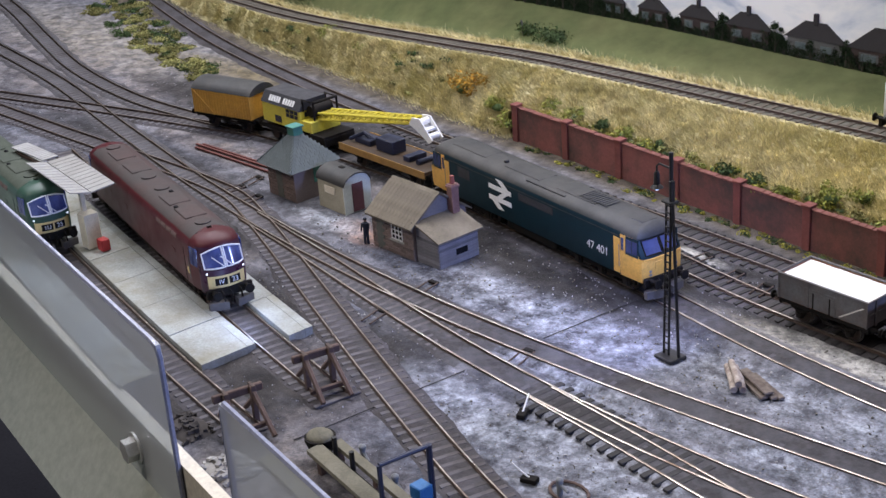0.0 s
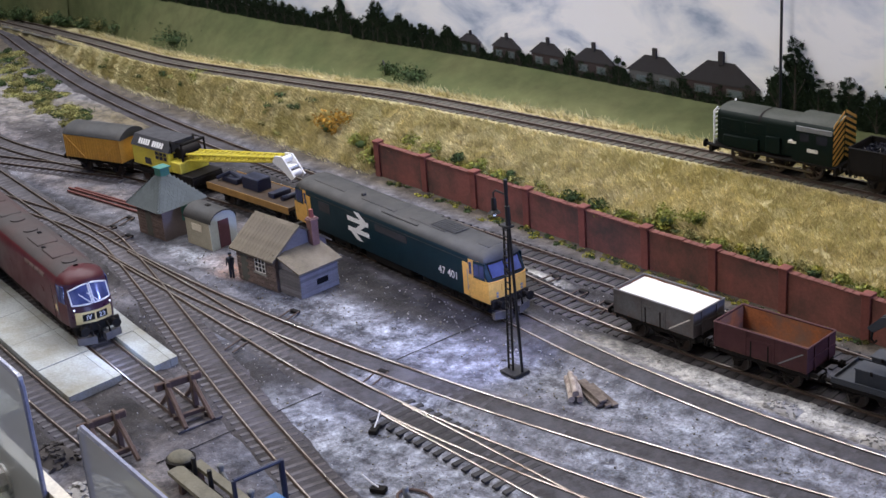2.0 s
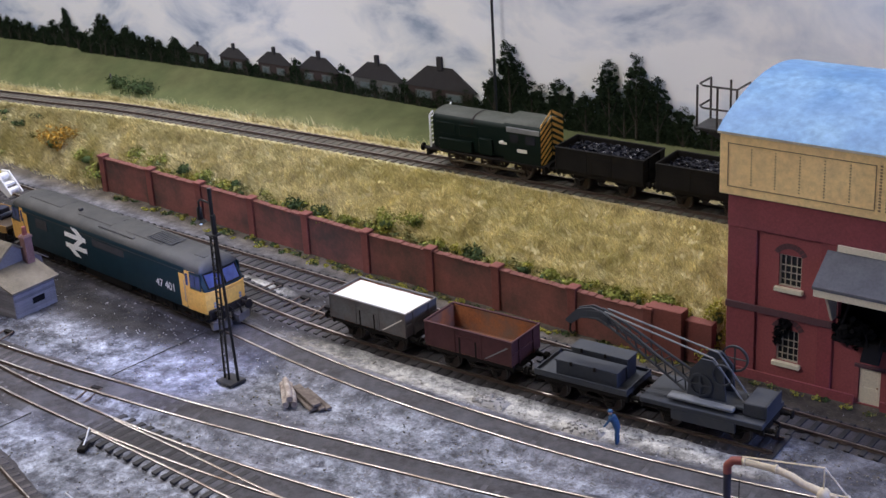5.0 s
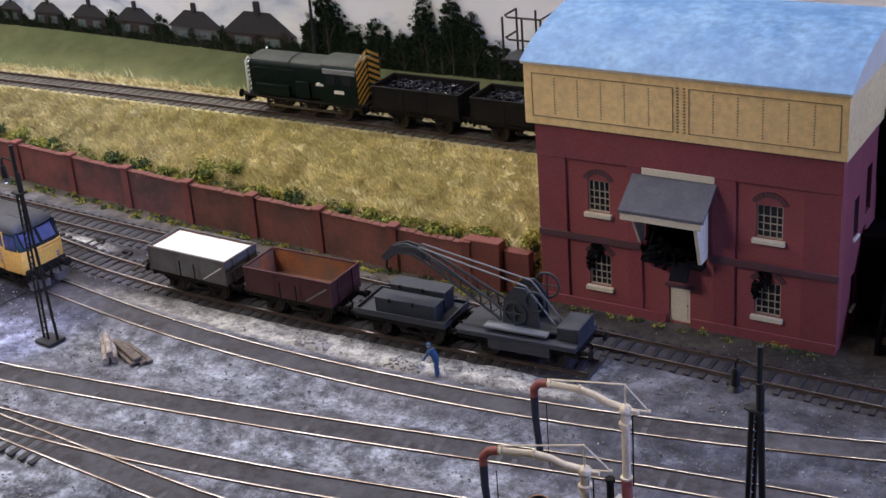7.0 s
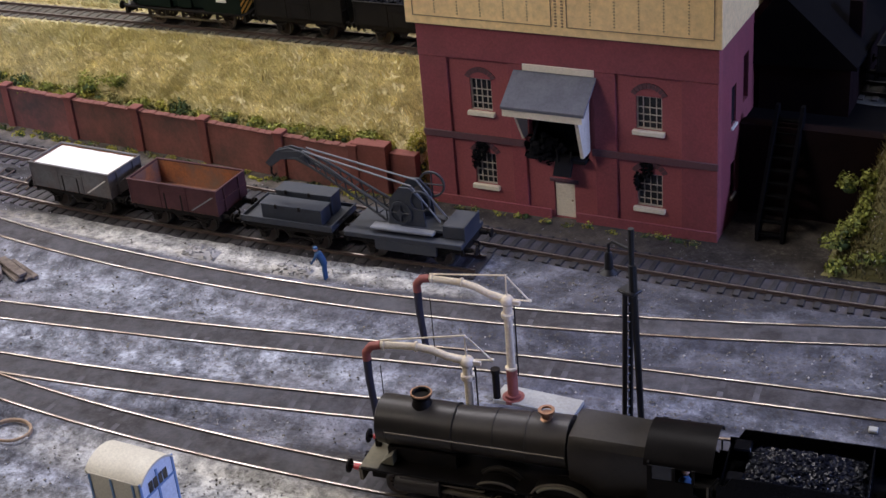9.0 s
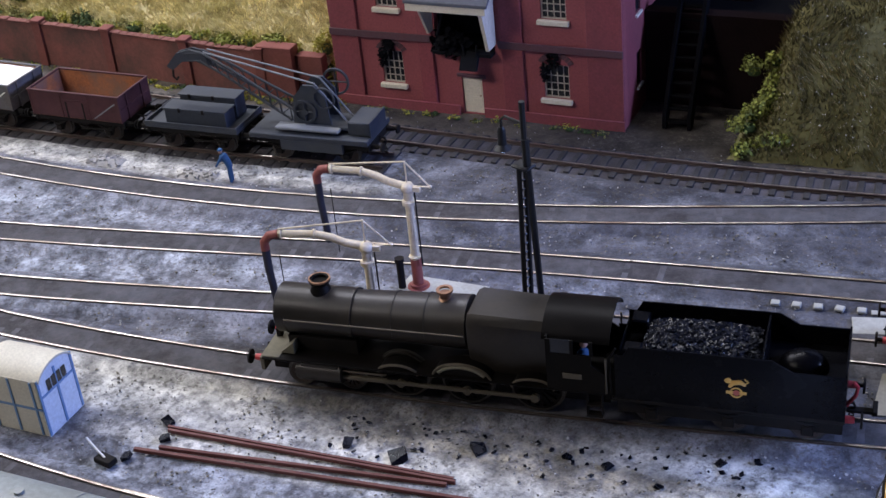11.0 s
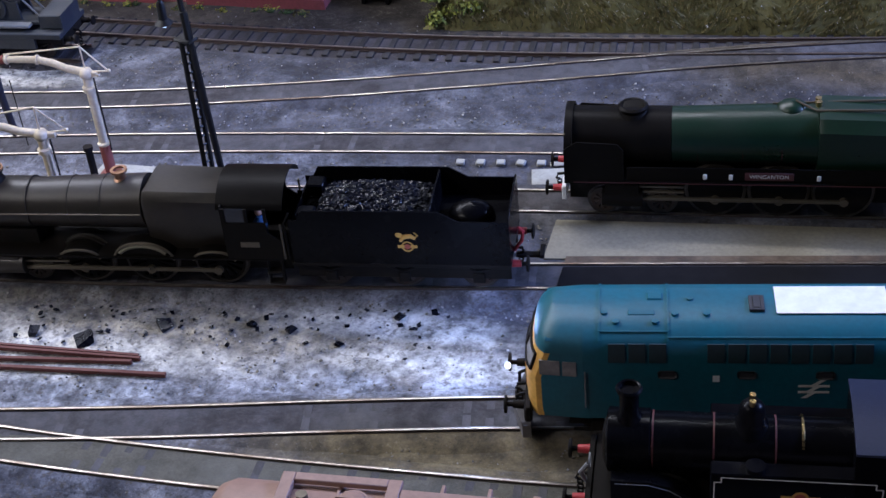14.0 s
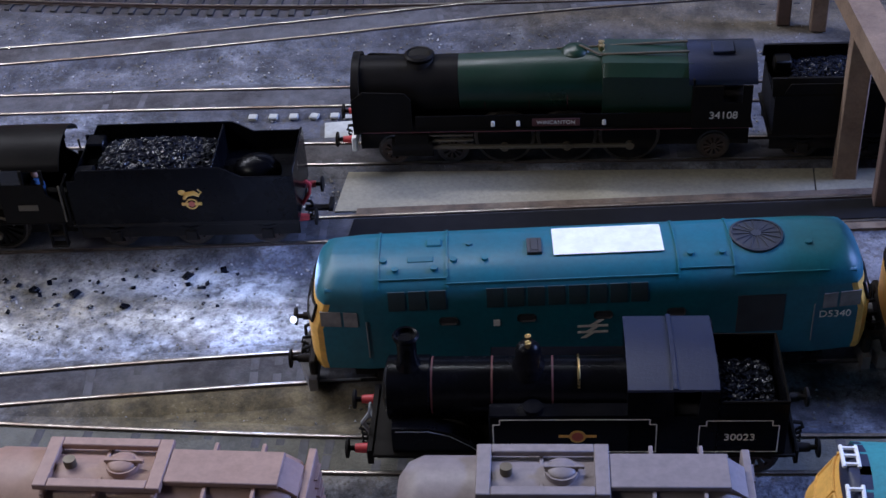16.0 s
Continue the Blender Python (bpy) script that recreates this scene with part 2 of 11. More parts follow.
    L(math_("MULTIPLY", value, ramp(noise_at(0.8, 7.0, 0.62), 0.38, 0.60, 1.32, 0.58)), grain.inputs["Value"])
    c = grain.outputs[0]
    fleck = math_("MULTIPLY", ramp(noise_at(17.0, 2.0, 0.5), 0.66, 0.72, 0.28), ramp(mid, 0.4, 0.6))
    c = mixed(fleck, c, (0.60, 0.60, 0.60))
    L(c, b.inputs["Base Color"])
    b.inputs["Roughness"].default_value = 0.85
    b.inputs["Specular IOR Level"].default_value = 0.25
    h = math_("ADD", math_("MULTIPLY", grit, 0.6), math_("MULTIPLY", small, 0.7))
    bp = nd(nt, "ShaderNodeBump", Strength=0.55, Distance=0.08 * S)
    L(h, bp.inputs["Height"])
    L(bp.outputs[0], b.inputs["Normal"])
    MATS["yard_ash"] = m


ground_material()
mat("rail_steel", (0.50, 0.46, 0.40), 0.36, 1.0, (0.16, 0.12, 0.09), 1.0, 0.35, 8, 0.04)
mat("rail_rust", (0.085, 0.058, 0.045), 0.75, 0.2, (0.05, 0.037, 0.032), 0.6, 1.5)
mat("sleeper_wood", (0.060, 0.053, 0.054), 0.85, 0, (0.105, 0.092, 0.092), 0.6, 2.5, 14, 0.5, (0.17, 0.165, 0.185), 0.55, 0.35, random_value=0.3)
mat("track_bed", (0.020, 0.018, 0.020), 0.9, 0, (0.075, 0.068, 0.070), 0.9, 2.2, 10, 1.0, (0.17, 0.175, 0.20), 0.35, 0.35)
mat("oily_bed", (0.020, 0.018, 0.019), 0.9, 0, (0.060, 0.052, 0.053), 0.9, 2.0, 13, 1.0, (0.115, 0.108, 0.125), 0.55, 0.3)
mat("brown_bed", (0.060, 0.058, 0.045), 0.9, 0, (0.125, 0.118, 0.095), 0.8, 1.2, 13, 1.0, (0.19, 0.185, 0.16), 0.5, 0.35)
mat("wall_brick", (0.21, 0.07, 0.055), 0.85, 0, (0.20, 0.085, 0.066), 0.6, 0.4, 7, 0.2, (0.052, 0.036, 0.030), 0.95, 0.28)
mat("pillar_brick", (0.20, 0.06, 0.045), 0.85, 0, (0.12, 0.045, 0.04), 0.6, 0.9, 9, 0.4)
mat("coping_brick", (0.18, 0.062, 0.048), 0.8, 0, (0.10, 0.042, 0.034), 0.5, 1.0, 9, 0.4)
mat("tower_brick", (0.27, 0.060, 0.070), 0.7, 0, (0.21, 0.060, 0.065), 0.7, 0.35, 10, 0.15, (0.13, 0.04, 0.05), 0.35, 0.25)
mat("tower_panel", (0.30, 0.078, 0.082), 0.7, 0, (0.25, 0.068, 0.075), 0.6, 0.5, 10, 0.15)
mat("band_brick", (0.09, 0.045, 0.055), 0.75, 0, (0.13, 0.05, 0.055), 0.5, 1.0)
mat("cream_paint", (0.92, 0.68, 0.32), 0.55, 0, (0.86, 0.60, 0.27), 0.6, 0.35, 4, 0.0, (0.62, 0.43, 0.23), 0.3, 0.25)
mat("cream_trim", (0.76, 0.70, 0.56), 0.55, 0, (0.62, 0.55, 0.40), 0.5, 0.8)
mat("rivet_dark", (0.30, 0.20, 0.11), 0.6, 0.2)
mat("tank_water_blue", (0.09, 0.22, 0.42), 0.6, 0, (0.24, 0.40, 0.58), 0.8, 0.55, 2.2, 0.12, (0.12, 0.25, 0.48), 0.5, 0.4)
mat("slate_grey", (0.13, 0.135, 0.155), 0.7, 0, (0.08, 0.085, 0.1), 0.5, 1.2, 9, 0.2)
# Near-black that stands in for shade in hollows; also coal, soot and ports.
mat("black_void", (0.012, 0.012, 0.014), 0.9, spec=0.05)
# The deep shade east of the tower is painted into these two colours.
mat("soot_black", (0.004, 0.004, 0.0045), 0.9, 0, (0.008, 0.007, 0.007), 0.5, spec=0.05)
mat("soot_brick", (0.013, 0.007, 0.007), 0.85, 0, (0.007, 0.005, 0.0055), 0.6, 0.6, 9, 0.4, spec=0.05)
mat("dry_grass", (0.52, 0.45, 0.25), 0.9, 0, (0.33, 0.27, 0.13), 0.8, 1.1, 6, 0.9, (0.28, 0.28, 0.12), 0.4, 0.3)
mat("grass_blade", (0.86, 0.78, 0.47), 0.85, 0, (0.52, 0.46, 0.24), 0.9, 1.0, 5, 0.0, (0.50, 0.46, 0.21), 0.6, 0.3, island=0.34, spec=0.2)
mat("green_leaf", (0.25, 0.26, 0.05), 0.75, 0, (0.10, 0.14, 0.03), 0.7, 1.2, 6, 0, island=0.45, spec=0.25)
mat("moss_leaf", (0.34, 0.32, 0.055), 0.85, 0, (0.20, 0.19, 0.04), 0.7, 1.4, 6, 0, island=0.35, spec=0.15)
mat("pale_leaf", (0.36, 0.34, 0.12), 0.8, 0, (0.20, 0.21, 0.07), 0.7, 1.2, 6, 0, island=0.4, spec=0.2)
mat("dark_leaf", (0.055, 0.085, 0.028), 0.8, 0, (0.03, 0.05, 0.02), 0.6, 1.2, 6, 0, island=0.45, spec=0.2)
mat("olive_leaf", (0.19, 0.18, 0.06), 0.8, 0, (0.12, 0.11, 0.04), 0.7, 1.2, 6, 0, island=0.45, spec=0.2)
mat("gorse_leaf", (0.42, 0.24, 0.03), 0.8, 0, (0.24, 0.14, 0.03), 0.6, 1.5, 6, 0, island=0.4, spec=0.2)
mat("bank_grass", (0.16, 0.155, 0.055), 0.9, 0, (0.24, 0.21, 0.08), 0.7, 0.5, 6, 0.6, (0.06, 0.06, 0.03), 0.6, 0.3)
mat("field_green", (0.092, 0.108, 0.044), 0.95, 0, (0.15, 0.148, 0.068), 0.7, 0.12, 0.6, 0.0, spec=0.1)
mat("board_edge_wood", (0.74, 0.69, 0.57), 0.6, 0, (0.62, 0.57, 0.46), 0.5, 0.2, 4, 0.02)
mat("fascia_grey", (0.46, 0.49, 0.43), 0.6, 0, (0.38, 0.41, 0.36), 0.5, 0.1, 2, 0.0)
mat("room_wall", (0.06, 0.058, 0.06), 0.9, 0, (0.05, 0.048, 0.05), 0.4, 0.02, 0.3, 0.05)
mat("room_floor", (0.10, 0.10, 0.12), 0.9, 0, (0.07, 0.07, 0.09), 0.5, 0.1, 2, 0.3)
mat("concrete", (0.42, 0.42, 0.38), 0.8, 0, (0.30, 0.30, 0.27), 0.6, 0.45, 8, 0.25, (0.20, 0.185, 0.15), 0.5, 0.3)
mat("black_paint", (0.007, 0.007, 0.008), 0.5, 0.0, (0.014, 0.013, 0.012), 0.5, 1.0, 8, 0.1)
# The large opaque share stands in for pale reflection and haze on the sheet.
glass("acrylic", (0.88, 0.91, 0.93), 0.12, 0.55)


# ---------------------------------------------------------------- mesh tools
class Shape:
    """Collects vertices, faces and material slots of one part, in full-size metres."""

    def __init__(self):
        self.v, self.f, self.k = [], [], []

    def add(self, vs, fs, slot=0, at=None):
        o = len(self.v)
        if at is not None:
            vs = [at @ Vector(p) for p in vs]
        self.v += [tuple(p) for p in vs]
        self.f += [tuple(i + o for i in face) for face in fs]
        self.k += [slot] * len(fs)
        return self

    def box(self, x0, x1, y0, y1, z0, z1, c=0.0, slot=0, at=None):
        if c <= 0:
            vs = [(x, y, z) for x in (x0, x1) for y in (y0, y1) for z in (z0, z1)]
            return self.add(vs, [(0, 1, 3, 2), (4, 6, 7, 5), (0, 4, 5, 1), (2, 3, 7, 6), (0, 2, 6, 4), (1, 5, 7, 3)], slot, at)
        vs = []
        for x, sx in ((x0, 1), (x1, -1)):
            for y, sy in ((y0, 1), (y1, -1)):
                for z, sz in ((z0, 1), (z1, -1)):
                    vs += [(x, y + sy * c, z + sz * c), (x + sx * c, y, z + sz * c), (x + sx * c, y + sy * c, z)]

        def i(a, b, d, k):
            return 3 * (4 * a + 2 * b + d) + k
        fs = [(i(0, 0, 0, 0), i(0, 0, 1, 0), i(0, 1, 1, 0), i(0, 1, 0, 0)), (i(1, 0, 0, 0), i(1, 1, 0, 0), i(1, 1, 1, 0), i(1, 0, 1, 0)),
              (i(0, 0, 0, 1), i(1, 0, 0, 1), i(1, 0, 1, 1), i(0, 0, 1, 1)), (i(0, 1, 0, 1), i(0, 1, 1, 1), i(1, 1, 1, 1), i(1, 1, 0, 1)),
              (i(0, 0, 0, 2), i(0, 1, 0, 2), i(1, 1, 0, 2), i(1, 0, 0, 2)), (i(0, 0, 1, 2), i(1, 0, 1, 2), i(1, 1, 1, 2), i(0, 1, 1, 2))]
        for a in (0, 1):
            for b in (0, 1):
                fs += [(i(a, b, 0, 0), i(a, b, 0, 1), i(a, b, 1, 1), i(a, b, 1, 0)), (i(a, 0, b, 0), i(a, 0, b, 2), i(a, 1, b, 2), i(a, 1, b, 0)), (i(0, a, b, 1), i(0, a, b, 2), i(1, a, b, 2), i(1, a, b, 1))]
                for d in (0, 1):
                    fs.append((i(a, b, d, 0), i(a, b, d, 1), i(a, b, d, 2)))
        return self.add(vs, fs, slot, at)

    def prism(self, outline, axis, a0, a1, slot=0, at=None):
        """An outline of (u, w) pairs drawn along x (u=y, w=z), y (u=x, w=z) or z (u=x, w=y)."""
        put = {"x": lambda u, w, a: (a, u, w), "y": lambda u, w, a: (u, a, w), "z": lambda u, w, a: (u, w, a)}[axis]
        n = len(outline)
        vs = [put(u, w, a0) for u, w in outline] + [put(u, w, a1) for u, w in outline]
        fs = [tuple(range(n)), tuple(range(2 * n - 1, n - 1, -1))] + [(k, (k + 1) % n, n + (k + 1) % n, n + k) for k in range(n)]
        return self.add(vs, fs, slot, at)

    def loft(self, rings, slot=0, caps=True, closed=True, at=None):
        n = len(rings[0])
        vs = [p for r in rings for p in r]
        fs = []
        for a in range(len(rings) - 1):
            for k in range(n if closed else n - 1):
                q = (k + 1) % n
                fs.append((a * n + k, a * n + q, (a + 1) * n + q, (a + 1) * n + k))
        if caps:
            fs += [tuple(range(n)), tuple(range(len(vs) - 1, len(vs) - n - 1, -1))]
        return self.add(vs, fs, slot, at)

    def tube(self, path, r, n=8, slot=0, caps=True, at=None):
        """A round bar along points; r is a number or one for each point."""
        path = [Vector(p) for p in path]
        rings = []
        side = None
        for k, p in enumerate(path):
            d = (path[min(k + 1, len(path) - 1)] - path[max(k - 1, 0)]).normalized()
            if side is None or abs(side.dot(d)) > 0.9:
                side = Vector((0, 0, 1)) if abs(d.z) < 0.9 else Vector((1, 0, 0))
            u = d.cross(side).normalized()
            w = u.cross(d).normalized()
            side = w
            rad = r if isinstance(r, (int, float)) else r[k]
            rings.append([p + rad * (math.cos(t) * u + math.sin(t) * w) for t in (2 * math.pi * j / n for j in range(n))])
        return self.loft(rings, slot, caps, True, at)

    def disc(self, c, axis, r, h, n=20, slot=0, r2=None):
        """A short round thing of radius r from c, h long along the axis."""
        d = {"x": Vector((1, 0, 0)), "y": Vector((0, 1, 0)), "z": Vector((0, 0, 1))}[axis]
        c = Vector(c)
        return self.tube([c, c + d * h], [r, r if r2 is None else r2], n, slot)

    def ring(self, c, axis, r, w, h, n=24, slot=0):
        """A flat ring from radius r - w to r."""
        d = {"x": Vector((1, 0, 0)), "y": Vector((0, 1, 0)), "z": Vector((0, 0, 1))}[axis]
        u = Vector((0, 0, 1)) if axis != "z" else Vector((1, 0, 0))
        v = d.cross(u)
        c = Vector(c)
        rings = []
        for rad, k in ((r - w, 0), (r, 0), (r, h), (r - w, h)):
            rings.append([c + d * k + rad * (math.cos(t) * u + math.sin(t) * v) for t in (2 * math.pi * j / n for j in range(n))])
        rings.append(rings[0])
        return self.loft(rings, slot, False)

    def ball(self, c, rx, ry, rz, n=12, m=8, slot=0, low=-1.0):
        rings = []
        for a in range(m + 1):
            z = low + (1 - low) * a / m
            r = math.sqrt(max(1 - z * z, 0.0004))
            rings.append([(c[0] + rx * r * math.cos(2 * math.pi * j / n), c[1] + ry * r * math.sin(2 * math.pi * j / n), c[2] + rz * z) for j in range(n)])
        return self.loft(rings, slot)


def mesh_of(name, shape, mats, smooth=True):
    me = bpy.data.meshes.new(name)
    me.from_pydata([(x * S, y * S, z * S) for x, y, z in shape.v], [], shape.f)
    for m in mats if isinstance(mats, (list, tuple)) else [mats]:
        me.materials.append(MATS[m])
    if any(shape.k):
        me.polygons.foreach_set("material_index", shape.k)
    me.validate()
    if smooth:
        me.polygons.foreach_set("use_smooth", [True] * len(me.polygons))
        me.set_sharp_from_angle(angle=radians(38))
    return me


def part(name, shape, mats, parent=None, label="", smooth=True):
    ob = new(name, mesh_of(name, shape, mats, smooth))
    if parent is not None:
        ob.parent = parent
    return tagged(ob, label) if label else ob


def pieces(name, shape, mats, parent=None, label="", smooth=True):
    """One part for each separate piece of the shape."""
    root = list(range(len(shape.v)))

    def find(a):
        while root[a] != a:
            root[a] = root[root[a]]
            a = root[a]
        return a
    for f in shape.f:
        for v in f[1:]:
            root[find(v)] = find(f[0])
    groups = {}
    for f, k in zip(shape.f, shape.k):
        groups.setdefault(find(f[0]), []).append((f, k))
    out = []
    for fs in groups.values():
        used = sorted({v for f, _ in fs for v in f})
        to = {v: n for n, v in enumerate(used)}
        sh = Shape()
        sh.v, sh.f, sh.k = [shape.v[v] for v in used], [tuple(to[v] for v in f) for f, _ in fs], [k for _, k in fs]
        out.append(part(name, sh, mats, parent, label, smooth))
    return out[0]


def thing(name, label, category, x=0.0, y=0.0, z=0.0, rz=0.0, group=""):
    ob = new(name)
    ob.empty_display_size = 0.01
    ob.matrix_basis = pose(x * S, y * S, z * S, 0, 0, rz)
    return tagged(ob, label, category, group)


def structure(name, shape, mats, label, smooth=True, category=""):
    return tagged(part(name, shape, mats, None, label, smooth), kind="structure", category=category)


def place(ob, x, y, z=0.0, rz=0.0):
    ob.matrix_basis = pose(x * S, y * S, z * S, 0, 0, rz)
    return ob


rnd = random.Random(5)


# ---------------------------------------------------------------- tracks: centre lines
def curve(points, step=0.65):
    """Even steps along a smooth line through the points: (x, y, z, heading)."""
    P = [Vector((*p, 0.2) if len(p) == 2 else p) for p in points]
    P = [2 * P[0] - P[1], *P, 2 * P[-1] - P[-2]]
    fine_pts = []
    for k in range(1, len(P) - 2):
        a, b, c, d = P[k - 1:k + 3]
        for j in range(40):
            t = j / 40
            fine_pts.append(0.5 * (2 * b + (c - a) * t + (2 * a - 5 * b + 4 * c - d) * t * t + (3 * b - a - 3 * c + d) * t ** 3))
    fine_pts.append(P[-2])
    out, need = [], 0.0
    for p, q in zip(fine_pts, fine_pts[1:]):
        l = (q - p).length
        while need <= l:
            r = p.lerp(q, need / l)
            out.append((r.x, r.y, r.z, math.atan2(q.y - p.y, q.x - p.x)))
            need += step
        need -= l
    return out


LINES = {
    "loop": [(-162, 68.3), (-151, 65.95), (-142.6, 63.7), (-124.6, 59.26), (-106.6, 56.42), (-88.7, 54.74), (-70.7, 53.68), (-52.7, 52.84), (-34.7, 52.15), (-16.8, 52.07), (1.2, 53.75), (10, 55.0)],
    "main": [(-160, 55.0), (-150, 52.9), (-138.6, 50.0), (-127, 47.3), (-116, 46.2), (-108, 46.7), (-100, 48.0), (-92, 48.75), (-84, 48.85), (-76, 48.3), (-69, 47.5), (-62.1, 46.5), (-54.2, 45.39), (-46.3, 44.95), (-38.4, 45.18), (-30.5, 46.11), (-22.7, 47.67), (-14.8, 49.72), (-6.9, 51.92), (1, 53.6), (10, 54.9)],
    "wagon": [(-74, 52.4), (-68, 50.9), (-62, 49.8), (-56, 49.25), (-50, 49.15), (-42, 49.3), (-33.2, 49.75)],
    "gold": [(-150, 47.0), (-140.5, 45.97), (-124.4, 44.43), (-108.3, 41.73), (-92.2, 39.34), (-76.1, 38.2), (-60, 38.66), (-43.9, 40.54), (-27.8, 43.07), (-11.6, 44.93), (10, 46.8)],
    "shed_north": [(-88, 38.75), (-80, 37.9), (-73.7, 37.08), (-65.8, 36.18), (-58, 35.8), (-50.2, 36.03), (-42.4, 36.86), (-34.6, 38.12), (-26.8, 39.5), (-19, 40.5), (-11, 41.3), (0, 42.35), (10, 43.3)],
    "shed_south": [(-60, 35.75), (-55, 35.4), (-49.3, 34.91), (-43, 34.48), (-36.7, 34.45), (-30.5, 34.76), (-24.2, 35.32), (-17.9, 36.08), (-11.6, 36.96), (-5.3, 37.89), (1, 38.8), (10, 40.1)],
    "blue": [(-46, 28.6), (-40, 27.75), (-35, 27.25), (-30, 27.1), (-26.5, 27.56), (-20.9, 28.59), (-15.4, 29.76), (-9.9, 30.82), (-2, 32.05), (10, 33.8)],
    "tank_engine": [(-32, 27.15), (-28.3, 27.15), (-23.3, 27.04), (-18.3, 27.1), (-13.3, 27.29), (-8.3, 27.57), (0, 28.4), (10, 29.4)],
    "front": [(-56, 24.3), (-45, 23.35), (-35, 23.0), (-25, 22.95), (-15, 23.05), (-5, 23.78), (10, 25.3)],
    "ladder": [(-122.5, 38.0), (-110, 38.95), (-99, 39.86), (-94, 40.1), (-90.9, 39.9), (-86.5, 38.6), (-82.2, 37.2), (-73.5, 34.24), (-64.8, 31.35), (-56.1, 28.74), (-46, 26.3)],
    "cross": [(-132, 37.4), (-125.4, 39.6), (-116.5, 42.6), (-107.7, 45.4), (-100, 47.8)],
    "dock_north": [(-108, 36.7), (-92, 33.75), (-77.6, 31.1), (-66.3, 29.35)],
    "dock_south": [(-108, 30.9), (-91.5, 28.35), (-76.7, 26.15), (-66.2, 24.9)],
    "upper": [(-162, 69.0, 0.35), (-150, 67.75, 0.85), (-135, 65.75, 1.6), (-117.2, 63.6, 2.4), (-97, 63.0, 3.6), (-86, 62.9, 4.2), (-62.5, 63.25, 4.4), (-40, 63.5, 4.4), (10, 63.5, 4.4)],
}


def on_line(name, x):
    """Centre, height and heading of a track at x."""
    pts = CURVES[name]
    for p, q in zip(pts, pts[1:]):
        if p[0] <= x <= q[0]:
            t = (x - p[0]) / (q[0] - p[0])
            return p[1] + t * (q[1] - p[1]), p[2] + t * (q[2] - p[2]), p[3]
    return (pts[0] if x < pts[0][0] else pts[-1])[1:4]


CURVES = {k: curve(v) for k, v in LINES.items()}

# ---------------------------------------------------------------- the board, its front edge and the room
def front_y(x):
    return 22.0 - 0.126 * (x + 68)


def upper_z(x):
    return on_line("upper", x)[1] - 0.2


g = Shape()
xs = [-170 + 0.7 * k for k in range(272)]
ny = 78
rows = []
for x in xs:
    y0, y1 = front_y(x) + 0.3, 70.0
    rows.append([(x, y0 + (y1 - y0) * j / ny, 0.05 * noise.noise((x * 0.5, j * 0.4, 0.0)) - 0.05 + 0.03 * noise.noise((x * 1.7, j * 1.3, 5.0))) for j in range(ny + 1)])
g.loft(rows, closed=False, caps=False)
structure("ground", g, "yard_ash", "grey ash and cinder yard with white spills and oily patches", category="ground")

b = Shape().prism([(-170, front_y(-170)), (20, front_y(20)), (20, 75), (-170, 75)], "z", -3.0, -0.3)
structure("baseboard", b, "board_edge_wood", "plywood baseboard under the model railway", category="baseboard")
room = Shape()
room.box(-330, 230, -190, 230, -86, -84)
structure("floor", room, "room_floor", "dark carpet of the room", category="floor")
for nm, bx in (("wall_north", (-330, 230, 226, 230, -84, 116)), ("wall_south", (-330, 230, -190, -186, -84, 116)), ("wall_west", (-330, -326, -186, 226, -84, 116)), ("wall_east", (226, 230, -186, 226, -84, 116))):
    structure(nm, Shape().box(*bx), "room_wall", "plain painted wall of the room", category="wall")
structure("ceiling", Shape().box(-330, 230, -190, 230, 116, 120), "room_wall", "plain dark ceiling of the room", category="ceiling")

# ---------------------------------------------------------------- tracks: beds, rails and sleepers
BURIED = {"main", "gold", "shed_north", "shed_south", "blue", "tank_engine", "front"}
sl_mesh = mesh_of("sleeper", Shape().box(-0.13, 0.13, -1.16, 1.16, -0.10, 0.0, 0.02), "sleeper_wood", False)


mat("tarred_wood", (0.015, 0.014, 0.015), 0.8, 0, (0.06, 0.056, 0.056), 0.6, 2.0, 12, 0.4, random_value=0.3)
mat("dusty_sleeper", (0.085, 0.072, 0.056), 0.9, 0, (0.13, 0.112, 0.085), 0.6, 2.0, 12, 0.4, random_value=0.2)
brown_mesh = mesh_of("sleeper", Shape().box(-0.13, 0.13, -1.16, 1.16, -0.10, 0.0, 0.02), "dusty_sleeper", False)
dark_mesh = mesh_of("sleeper", Shape().box(-0.13, 0.13, -1.16, 1.16, -0.10, 0.0, 0.02), "tarred_wood", False)
mat("ashed_wood", (0.050, 0.047, 0.050), 0.85, 0, (0.085, 0.080, 0.085), 0.7, 2.5, 14, 0.5, (0.125, 0.125, 0.14), 0.6, 1.1, random_value=0.12)
buried_mesh = mesh_of("sleeper", Shape().box(-0.13, 0.13, -0.55, 0.55, -0.10, 0.0, 0.02), "ashed_wood", False)
ashed_mesh = mesh_of("sleeper", Shape().box(-0.13, 0.13, -0.98, 0.98, -0.10, 0.0, 0.02), "sleeper_wood", False)


def sunken(name, x):
    """How far a line is buried in the ash at x, from 0 to 1."""
    return min(max((x + 68) / 8, 0.0), 1.0) if name in BURIED else 0.0


